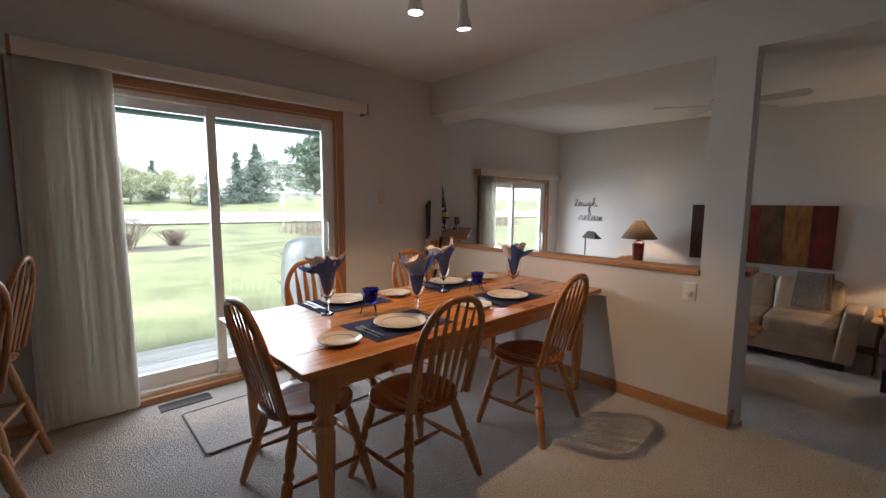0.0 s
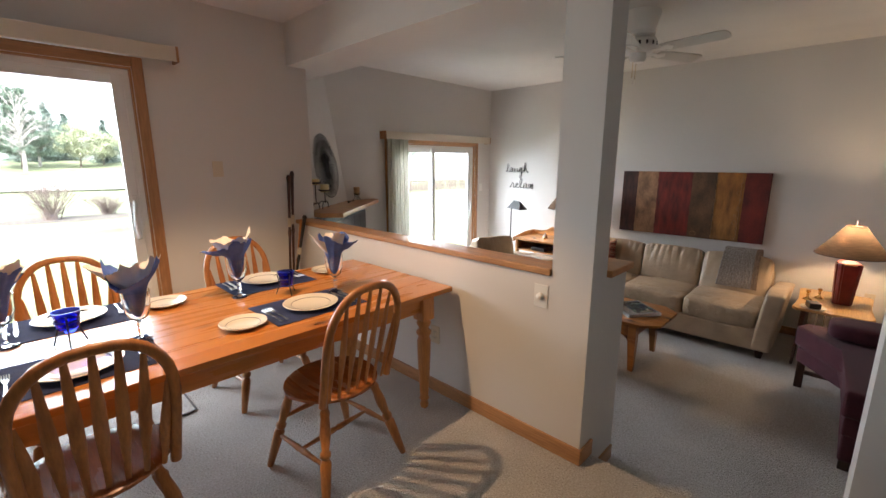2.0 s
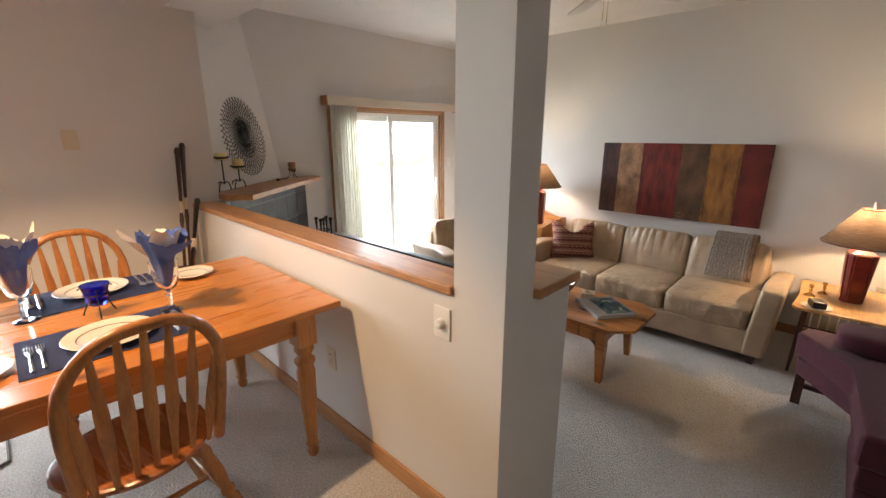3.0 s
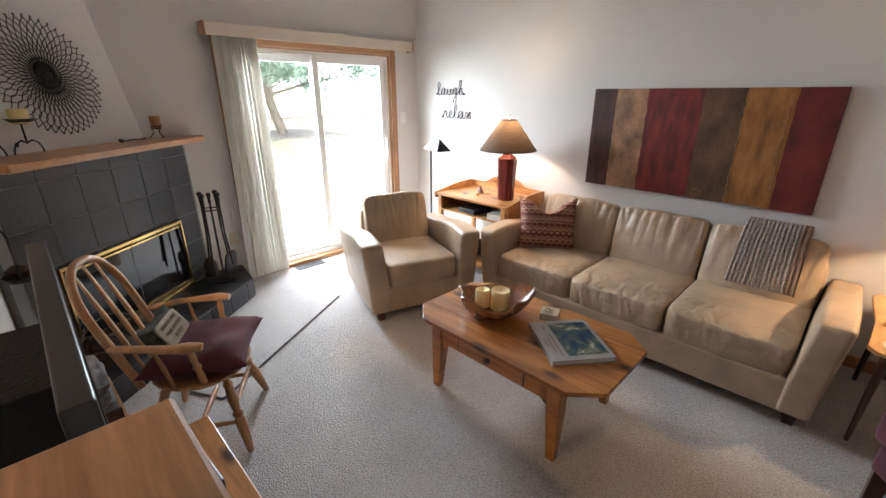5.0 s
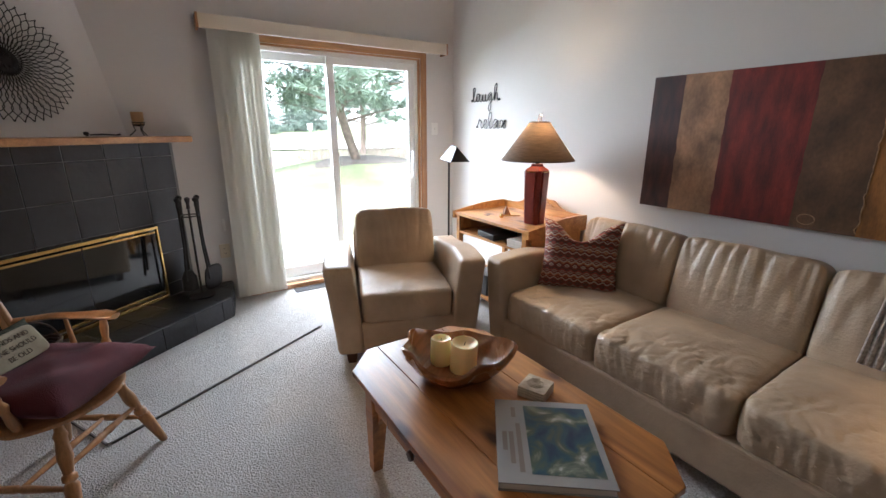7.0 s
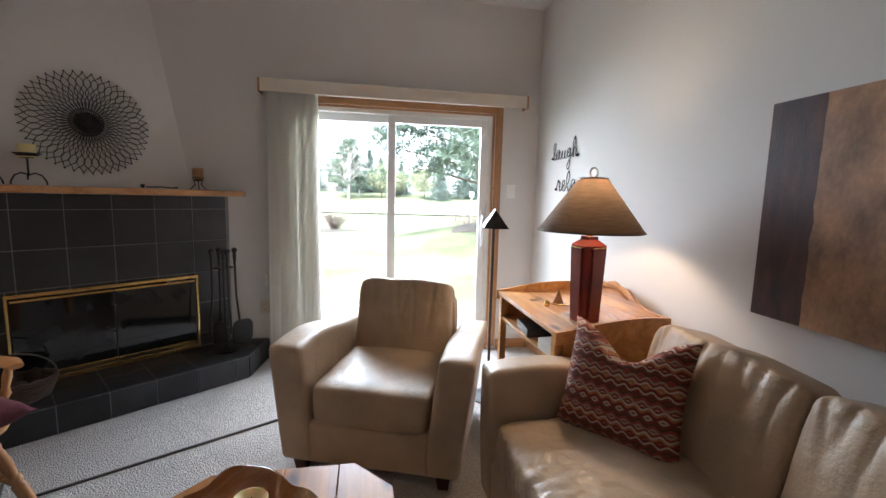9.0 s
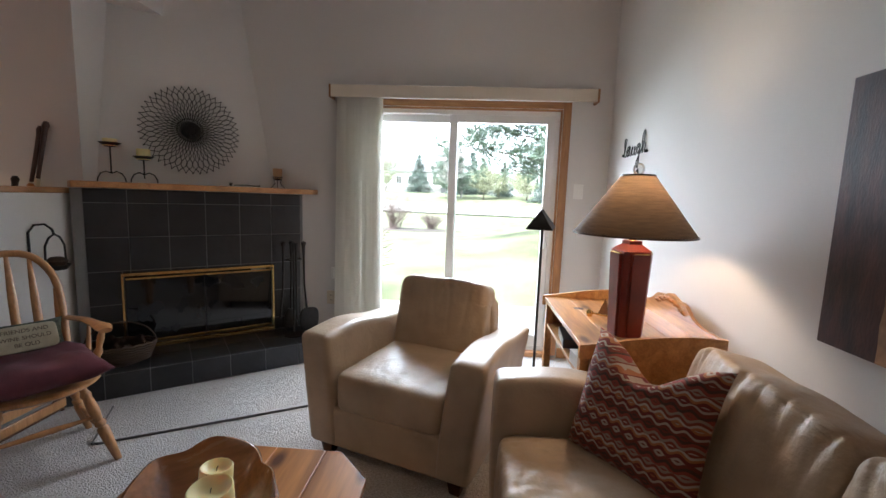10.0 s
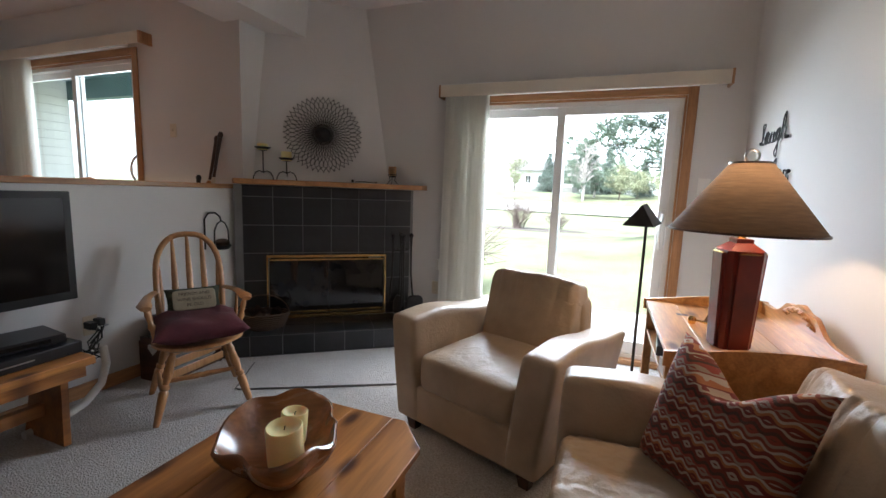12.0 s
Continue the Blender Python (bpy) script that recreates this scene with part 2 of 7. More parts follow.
PURPLE = material("wine_upholstery", (0.085, 0.014, 0.026), rough=0.85, spread=0.2, scale=10, bump=0.4, bump_scale=300, sheen=0.1)
DARK_WOOD = wood("walnut_stain", (0.075, 0.028, 0.016), (0.035, 0.013, 0.008), along=2, rough=0.35)
PORCELAIN = material("cream_porcelain", (0.80, 0.74, 0.64), rough=0.12, spread=0.02, coat=0.4)
GOLD_LINE = material("plate_line", (0.16, 0.12, 0.10), rough=0.3, spread=0.1)
NAVY = material("navy_cloth", (0.016, 0.024, 0.085), rough=0.95, spread=0.25, scale=40, bump=0.6, bump_scale=500)
COBALT = glass("cobalt_glass", (0.03, 0.05, 0.55), 0.02)
CLEAR = glass("clear_glass", (1, 1, 1))
SILVER = material("stainless_steel", (0.50, 0.49, 0.48), rough=0.28, metal=1.0, spread=0.05)
NAPKIN_BLUE = material("blue_napkin", (0.085, 0.15, 0.46), rough=0.9, spread=0.18, scale=25, bump=0.3, bump_scale=200)
NAPKIN_WHITE = material("white_napkin", (0.80, 0.72, 0.66), rough=0.9, spread=0.05, scale=25, bump=0.3, bump_scale=200)
LAMP_RED = material("oxblood_glaze", (0.19, 0.022, 0.015), rough=0.4, spread=0.3, scale=7, coat=0.12)
SHADE = cloth_light("brown_linen", (0.122, 0.082, 0.053), 0.19, 130, 0.6)
BULB = glowing("lamp_bulb", (1.0, 0.70, 0.38), 5.0)
SPOT_GLOW = glowing("spot_lens", (1.0, 0.86, 0.66), 5.0)
WAX = material("cream_wax", (0.86, 0.71, 0.34), rough=0.45, spread=0.06, scale=8)
WAX.node_tree.nodes["Principled BSDF"].inputs["Subsurface Weight"].default_value = 0.2

# ---- builders ----
def part(name, bm, mat, parent=None, label="", smooth=30):
    """Links a bmesh as one mesh object, under a thing or a part when given."""
    me = bpy.data.meshes.new(name)
    bmesh.ops.recalc_face_normals(bm, faces=bm.faces[:])
    if 0 < smooth < 50:
        for e in bm.edges:
            if e.calc_face_angle(0.0) > radians(50):
                e.smooth = False
    bm.to_mesh(me)
    bm.free()
    me.materials.append(mat)
    if smooth >= 50:
        me.shade_smooth()
        me.set_sharp_from_angle(angle=radians(smooth))
    ob = new(name, me)
    ob.parent = parent
    if label:
        ob["label"] = label
    return ob


def thing(name, label, category, m=None, group="", kind=""):
    ob = new(name)
    ob.empty_display_size = 0.1
    if m is not None:
        ob.matrix_basis = m
    return tagged(ob, label, category, group, kind)


def add_box(bm, lo, hi, bevel=0.0, seg=2, m=None):
    made = bmesh.ops.create_cube(bm, size=1.0)["verts"]
    for v in made:
        v.co = Vector([lo[i] + (v.co[i] + 0.5) * (hi[i] - lo[i]) for i in range(3)])
    if bevel:
        edges = list({e for v in made for e in v.link_edges})
        made = bmesh.ops.bevel(bm, geom=edges, offset=bevel, segments=seg, affect="EDGES", profile=0.5)["verts"]
    if m is not None:
        bmesh.ops.transform(bm, matrix=m, verts=list(made))
    return made


def box(lo, hi, bevel=0.0, seg=2, m=None):
    bm = bmesh.new()
    add_box(bm, lo, hi, bevel, seg, m)
    return bm


def boxes(*pairs, bevel=0.0):
    bm = bmesh.new()
    for lo, hi in pairs:
        add_box(bm, lo, hi, bevel)
    return bm


def add_prism(bm, outline, z0, z1, m=None):
    """An upright prism over an outline of (x, y)."""
    low = [bm.verts.new((x, y, z0)) for x, y in outline]
    top = [bm.verts.new((x, y, z1)) for x, y in outline]
    k = len(outline)
    bm.faces.new(low[::-1])
    bm.faces.new(top)
    for i in range(k):
        bm.faces.new((low[i], low[(i + 1) % k], top[(i + 1) % k], top[i]))
    if m is not None:
        bmesh.ops.transform(bm, matrix=m, verts=low + top)
    return low + top


def prism(outline, z0, z1, bevel=0.0, m=None, seg=2):
    bm = bmesh.new()
    add_prism(bm, outline, z0, z1)
    if bevel:
        bmesh.ops.bevel(bm, geom=bm.edges[:], offset=bevel, segments=seg, affect="EDGES", profile=0.5)
    if m is not None:
        bmesh.ops.transform(bm, matrix=m, verts=bm.verts[:])
    return bm


def add_tube(bm, pts, radii, n=8, closed=False, flat=1.0, across=None):
    """A round bar swept along points, with a radius at each; flat squashes it along its second axis."""
    pts = [Vector(p) for p in pts]
    if not isinstance(radii, (list, tuple)):
        radii = [radii] * len(pts)
    k = len(pts)
    rings, side = [], Vector(across) if across else None
    for i, p in enumerate(pts):
        a = pts[(i - 1) % k] if closed or i else pts[0]
        b = pts[(i + 1) % k] if closed or i < k - 1 else pts[-1]
        d = (b - a).normalized()
        if side is None:
            side = d.orthogonal().normalized() if abs(d.z) > 0.9 else d.cross(Vector((0, 0, 1))).normalized()
        side = (side - d * side.dot(d)).normalized()
        up = d.cross(side)
        rings.append([bm.verts.new(p + radii[i] * (math.cos(j * math.tau / n) * side + flat * math.sin(j * math.tau / n) * up)) for j in range(n)])
    pairs = [(i, i + 1) for i in range(k - 1)] + ([(k - 1, 0)] if closed else [])
    for i, i2 in pairs:
        for j in range(n):
            bm.faces.new((rings[i][j], rings[i][(j + 1) % n], rings[i2][(j + 1) % n], rings[i2][j])).smooth = n > 5
    if not closed:
        bm.faces.new(rings[0][::-1])
        bm.faces.new(rings[-1])


def tube(pts, radii, n=8, closed=False, flat=1.0, across=None):
    bm = bmesh.new()
    add_tube(bm, pts, radii, n, closed, flat, across)
    return bm


def add_lathe(bm, profile, n=24, m=None):
    """A turned shape from (radius, height) pairs."""
    rings, verts = [], []
    for r, z in profile:
        if r < 1e-5:
            rings.append([bm.verts.new((0, 0, z))])
        else:
            rings.append([bm.verts.new((r * math.cos(j * math.tau / n), r * math.sin(j * math.tau / n), z)) for j in range(n)])
        verts += rings[-1]
    for a, b in zip(rings, rings[1:]):
        for j in range(n):
            q = [a[j % len(a)], a[(j + 1) % len(a)], b[(j + 1) % len(b)], b[j % len(b)]]
            q = list(dict.fromkeys(q))
            if len(q) > 2:
                bm.faces.new(q).smooth = n > 6
    if m is not None:
        bmesh.ops.transform(bm, matrix=m, verts=verts)


def lathe(profile, n=24, m=None):
    bm = bmesh.new()
    add_lathe(bm, profile, n, m)
    return bm


def turned(bottom, top, profile, n=10):
    """A turned leg or spindle between two points; profile gives (share of the way, radius)."""
    a, b = Vector(bottom), Vector(top)
    return tube([a.lerp(b, s) for s, _ in profile], [r for _, r in profile], n)


def puff(size, p=5.0, cuts=9, wrinkle=0.0, seed=0, wave=3.0, m=None, shape=None):
    """A stuffed block with rounded faces, soft corners and creases."""
    bm = bmesh.new()
    bmesh.ops.create_cube(bm, size=2.0)
    bmesh.ops.subdivide_edges(bm, edges=bm.edges[:], cuts=cuts, use_grid_fill=True)
    h = Vector(size) / 2
    off = Vector((seed * 3.7, seed * 1.3, seed * 2.1))
    for v in bm.verts:
        u = v.co.copy()
        u = u / (abs(u.x) ** p + abs(u.y) ** p + abs(u.z) ** p) ** (1 / p)
        q = Vector((u.x * h.x, u.y * h.y, u.z * h.z))
        if wrinkle:
            q += u.normalized() * wrinkle * noise.fractal(q * wave * 3 + off, 0.8, 2.2, 4)
        v.co = shape(q) if shape else q
    if m is not None:
        bmesh.ops.transform(bm, matrix=m, verts=bm.verts[:])
    return bm


def structure(name, bm, mat, label="", smooth=0):
    return tagged(part(name, bm, mat, None, "", smooth), label, "", "", "structure")


def thicken(bm, by):
    """Gives an open sheet a thickness along one direction."""
    made = bmesh.ops.extrude_face_region(bm, geom=bm.faces[:])
    bmesh.ops.translate(bm, verts=[v for v in made["geom"] if isinstance(v, bmesh.types.BMVert)], vec=by)

# ---- the large structure ----
ground_bm = bmesh.new()
add_prism(ground_bm, [(-900, -900), (900, -900), (900, 900), (-900, 900)], -1.2, -0.62)
GRASS = material("spring_lawn", (0.15, 0.165, 0.085), rough=0.95, spread=0.4, scale=0.6, bump=1.0, bump_scale=18, fine=0.6)
structure("ground", ground_bm, GRASS, "pale spring lawn with worn brown patches")

# floors: the dining level with its edge over two carpeted steps, and the sunken living level
floor_bm = bmesh.new()
add_box(floor_bm, (-3.2, -3.2, -0.30), (3.20, DIN_Y + 0.02, 0.0), 0.012)
structure("floor_dining", floor_bm, CARPET, "beige looped carpet with soft wear", 30)
structure("step", box((3.20, -0.19, LOW - 0.02), (3.50, 0.72, -0.17), 0.015), CARPET, "carpeted step down to the sunken living room", 30)
structure("floor_living", box((3.0, -3.2, LOW - 0.25), (SOFA_X + 0.1, LIV_Y + 0.02, LOW)), CARPET, "beige looped carpet of the sunken living room")

# ceiling and the dropped beam over the half wall
structure("ceiling", box((-3.2, -3.2, CEIL), (SOFA_X + 0.1, LIV_Y + 0.1, CEIL + 0.15)), CEILING, "off-white stippled ceiling")
structure("beam", box((HALF_X, -3.0, 2.215), (3.50, DIN_Y, CEIL)), PAINT, "dropped drywall beam between dining and living room")
structure("beam_end", prism([(3.255, DIN_Y), (3.50, DIN_Y), (3.50, 4.0), (3.255, 3.7)], 2.215, CEIL), PAINT, "end of the dropped beam at the chimney")


def wall_with_opening(name, x0, x1, y0, y1, z0, z1, ox0, ox1, oz0, oz1, label):
    xs, zs = (x0, ox0, ox1, x1), (z0, oz0, oz1, z1)
    bm = bmesh.new()
    grid = [[bm.verts.new((x, y0, z)) for z in zs] for x in xs]
    for i in range(3):
        for j in range(3):
            if (i, j) != (1, 1):
                bm.faces.new((grid[i][j], grid[i + 1][j], grid[i + 1][j + 1], grid[i][j + 1]))
    thicken(bm, (0, y1 - y0, 0))
    bmesh.ops.recalc_face_normals(bm, faces=bm.faces[:])
    return structure(name, bm, PAINT, label)


wall_with_opening("wall_dining", -3.2, 3.25, DIN_Y, DIN_Y + 0.15, -0.6, CEIL, 0.12, 2.01, 0.02, 2.045, "painted dining wall with a patio door opening")
wall_with_opening("wall_living", 3.10, SOFA_X + 0.1, LIV_Y, LIV_Y + 0.15, -0.9, CEIL, 4.79, 6.50, LOW + 0.02, LOW + 2.025, "painted living wall with a patio door opening")
structure("wall_return", box((3.10, DIN_Y + 0.15, -0.9), (3.25, LIV_Y, CEIL)), PAINT, "painted return wall beside the chimney")
structure("wall_sofa", box((SOFA_X, -3.2, -0.9), (SOFA_X + 0.15, LIV_Y, CEIL)), PAINT, "painted wall behind the sofa")
structure("wall_south", box((-3.2, -3.35, -0.9), (SOFA_X + 0.1, -3.2, CEIL)), PAINT, "plain painted wall")
structure("wall_west", box((-3.35, -3.35, -0.9), (-3.2, DIN_Y + 0.15, CEIL)), PAINT, "plain painted wall")
structure("wall_entry", box((HALF_X, -3.2, -0.5), (3.25, -0.19, 2.215)), PAINT, "painted wall end beside the steps")

# half wall, its low pier, the post and the oak ledge
half = boxes(((HALF_X, 0.91, -0.6), (3.215, DIN_Y, 0.912)), ((HALF_X, 0.715, -0.6), (3.48, 0.91, 0.912)))
structure("half_wall", half, PAINT, "painted half wall between dining and living room")
structure("post", box((HALF_X, 0.715, 0.912), (3.235, 0.915, 2.215)), PAINT, "square painted drywall post on the half wall")
ledge = bmesh.new()
add_box(ledge, (HALF_X - 0.014, 0.917, 0.914), (3.221, DIN_Y - 0.003, 0.949), 0.006)
structure("ledge", ledge, OAK, "oak cap board on the half wall", 30)
structure("ledge_end", box((3.237, 0.69, 0.914), (3.51, 0.93, 0.949), 0.006), OAK, "oak cap board on the low pier", 30)

# oak baseboards
def baseboard(lo, hi, mat):
    return structure("baseboard", box(lo, hi, 0.004), mat, "oak baseboard along the wall", 30)


baseboard((HALF_X - 0.014, 0.703, 0.0), (HALF_X - 0.001, DIN_Y - 0.016, 0.085), OAK)
baseboard((HALF_X - 0.001, 0.701, 0.0), (3.20, 0.714, 0.085), OAK_X)
baseboard((3.215, 0.701, -0.17), (3.47, 0.714, -0.09), OAK_X)
baseboard((2.09, DIN_Y - 0.014, 0.0), (HALF_X - 0.016, DIN_Y - 0.001, 0.085), OAK_X)
baseboard((-3.2, DIN_Y - 0.014, 0.0), (0.05, DIN_Y - 0.001, 0.085), OAK_X)
baseboard((SOFA_X - 0.014, -3.2, LOW), (SOFA_X - 0.001, LIV_Y - 0.016, LOW + 0.085), OAK)
baseboard((6.575, LIV_Y - 0.014, LOW), (SOFA_X - 0.016, LIV_Y - 0.001, LOW + 0.085), OAK_X)
baseboard((3.216, 0.94, LOW), (3.229, 2.80, LOW + 0.085), OAK)


# ---- patio doors, with trim, blinds and valance ----
def patio_door(name, x0, x1, y, z0, z1, label):
    door = tagged(thing(name, label, "door", pose(x0, y, z0)), kind="structure")
    w, h, f = x1 - x0, z1 - z0, 0.045
    bm = boxes(((0, 0.03, 0), (f, 0.13, h)), ((w - f, 0.03, 0), (w, 0.13, h)), ((f, 0.03, h - f), (w - f, 0.13, h)), ((f, 0.03, 0), (w - f, 0.13, 0.05)))
    part("frame", bm, VINYL, door, "white vinyl frame")
    mid = w / 2
    for a, b, yy in ((f, mid + 0.035, 0.086), (mid - 0.035, w - f, 0.045)):
        s = 0.062
        sash = part("sash", boxes(((a, yy, 0.05), (a + s, yy + 0.035, h - f)), ((b - s, yy, 0.05), (b, yy + 0.035, h - f)),
                                  ((a + s, yy, h - f - s), (b - s, yy + 0.035, h - f)), ((a + s, yy, 0.05), (b - s, yy + 0.035, 0.05 + 0.10)), bevel=0.003), VINYL, door, "white vinyl sliding sash")
        pane = part("pane", box((a + s - 0.004, yy + 0.014, 0.146), (b - s + 0.004, yy + 0.018, h - f - s + 0.004)), PANE, sash, "clear glass pane", 0)
        pane.visible_shadow = False
    # bow handle on the inner sash
    hx = w - f - 0.03
    part("handle", tube([(hx, 0.045, 0.90), (hx, 0.012, 0.92), (hx - 0.012, -0.012, 0.98), (hx - 0.014, -0.016, 1.03), (hx - 0.012, -0.012, 1.08), (hx, 0.012, 1.14), (hx, 0.045, 1.16)], 0.012, 8), VINYL, door, "white bow handle")
    part("lock_plate", box((hx - 0.016, 0.036, 0.86), (hx + 0.016, 0.046, 1.20), 0.004), VINYL, door)
    t = 0.065
    for lo, hi, mt in (((-t, -0.018, 0), (-0.002, -0.001, h + t), OAK_Z), ((w + 0.002, -0.018, 0), (w + t, -0.001, h + t), OAK_Z), ((-0.002, -0.018, h + 0.002), (w + 0.002, -0.001, h + t), OAK_X)):
        c = part("casing", box(lo, hi, 0.005), mt, door, "moulded oak casing")
    for lo, hi, mt in (((-0.001, 0, 0), (0.012, 0.03, h), OAK_Z), ((w - 0.012, 0, 0), (w + 0.001, 0.03, h), OAK_Z), ((0.012, 0, h - 0.012), (w - 0.012, 0.03, h), OAK_X)):
        part("jamb", box(lo, hi), mt, door)
    part("threshold", box((0.012, -0.03, -0.018), (w - 0.012, 0.03, 0.022), 0.004), OAK_X, door, "oak threshold")
    return door


patio_door("door_1", 0.12, 2.01, DIN_Y, 0.02, 2.045, "white sliding patio door with oak casing, closed")
patio_door("door_2", 4.79, 6.50, LIV_Y, LOW + 0.02, LOW + 2.025, "white sliding patio door with oak casing, closed")


def valance(x0, x1, y, z0, z1):
    v = thing("valance", "cream fabric-covered valance box over the vertical blinds", "valance", pose(x0, y, z0))
    w, h, d = x1 - x0, z1 - z0, 0.115
    part("front_board", box((0.004, -d, 0), (w - 0.004, -d + 0.012, h), 0.003), VALANCE, v)
    part("top_board", box((0.004, -d + 0.012, h - 0.012), (w - 0.004, -0.001, h)), VALANCE, v)
    for a in (0, w - 0.010):
        part("end_cap", box((a - 0.003, -d - 0.003, -0.003), (a + 0.013, -0.001, h + 0.003), 0.002), OAK_Z, v, "dark wood end cap")
    return v


valance(0.085, 2.265, DIN_Y, 2.10, 2.192)
valance(4.66, 6.742, LIV_Y, 1.725, 1.818)


def vertical_blind(x0, x1, y, z0, z1, n):
    """Vertical slats drawn to one side, hanging close together."""
    b = thing("vertical_blind", "off-white fabric vertical blind drawn to one side", "blind", pose(0, 0, 0))
    rng = random.Random(int(x0 * 100))
    part("headrail", box((x0 - 0.03, y - 0.07, z1), (x1 + 1.5, y - 0.03, z1 + 0.03), 0.003), VINYL, b)
    for i in range(n):
        cx = x0 + (x1 - x0) * (i + 0.5) / n
        turn = radians(66 + rng.uniform(-16, 16))
        bm = bmesh.new()
        cols = []
        for j in range(5):
            s = (j / 4 - 0.5) * 0.085
            bow = 0.020 * (1 - (2 * j / 4 - 1) ** 2)
            px, py = cx + s * math.cos(turn) + bow * math.sin(turn), y - 0.052 + s * math.sin(turn) - bow * math.cos(turn)
            flare = (cx - (x0 + x1) / 2) * 0.03 + rng.uniform(-0.002, 0.002)
            cols.append([bm.verts.new((px + flare * k, py, z1 + (z0 - z1) * k / 3)) for k in range(4)])
        for a, c in zip(cols, cols[1:]):
            for k in range(3):
                bm.faces.new((a[k], c[k], c[k + 1], a[k + 1]))
        ob = part("slat", bm, FABRIC_BLIND, b, smooth=60)
    return b


vertical_blind(0.085, 0.50, DIN_Y, 0.03, 2.105, 30)
vertical_blind(4.73, 5.06, LIV_Y, LOW + 0.03, 1.735, 24)

# ---- dining room ----
TABLE_Z = 0.745


def dining_table(x0, x1, y0, y1, z):
    t = thing("dining_table", "orange pine farmhouse dining table with turned legs", "table", pose((x0 + x1) / 2, (y0 + y1) / 2, 0))
    w, d = (x1 - x0) / 2, (y1 - y0) / 2
    k = 5
    for i in range(k):
        a, b = -d + 2 * d * i / k, -d + 2 * d * (i + 1) / k
        part("plank", box((-w, a + 0.0002, z - 0.028), (w, b - 0.0002, z), 0.004 if i in (0, k - 1) else 0.0006), PINE, t)
    iw, idp = w - 0.13, d - 0.095
    for sy in (-1, 1):
        part("apron", box((-iw + 0.04, sy * idp - 0.011, z - 0.135), (iw - 0.04, sy * idp + 0.011, z - 0.029), 0.002), PINE, t)
    for sx in (-1, 1):
        part("apron", box((sx * iw - 0.011, -idp + 0.04, z - 0.135), (sx * iw + 0.011, idp - 0.04, z - 0.029), 0.002), PINE_Z, t)
    for sx in (-1, 1):
        for sy in (-1, 1):
            bm = bmesh.new()
            m = pose(sx * (iw - 0.005), sy * (idp - 0.005), 0)
            add_box(bm, (-0.043, -0.043, 0.56), (0.043, 0.043, z - 0.029), 0.004, 2, m)
            add_lathe(bm, [(0, 0), (0.020, 0), (0.027, 0.02), (0.020, 0.045), (0.030, 0.06), (0.024, 0.075), (0.031, 0.18), (0.038, 0.33), (0.040, 0.43), (0.032, 0.455),
                           (0.044, 0.475), (0.044, 0.487), (0.030, 0.50), (0.030, 0.512), (0.043, 0.535), (0.036, 0.559), (0, 0.5595)], 18, m)
            part("leg", bm, PINE_Z, t)
    return t


dining_table(0.785, 3.035, 1.515, 2.51, TABLE_Z)


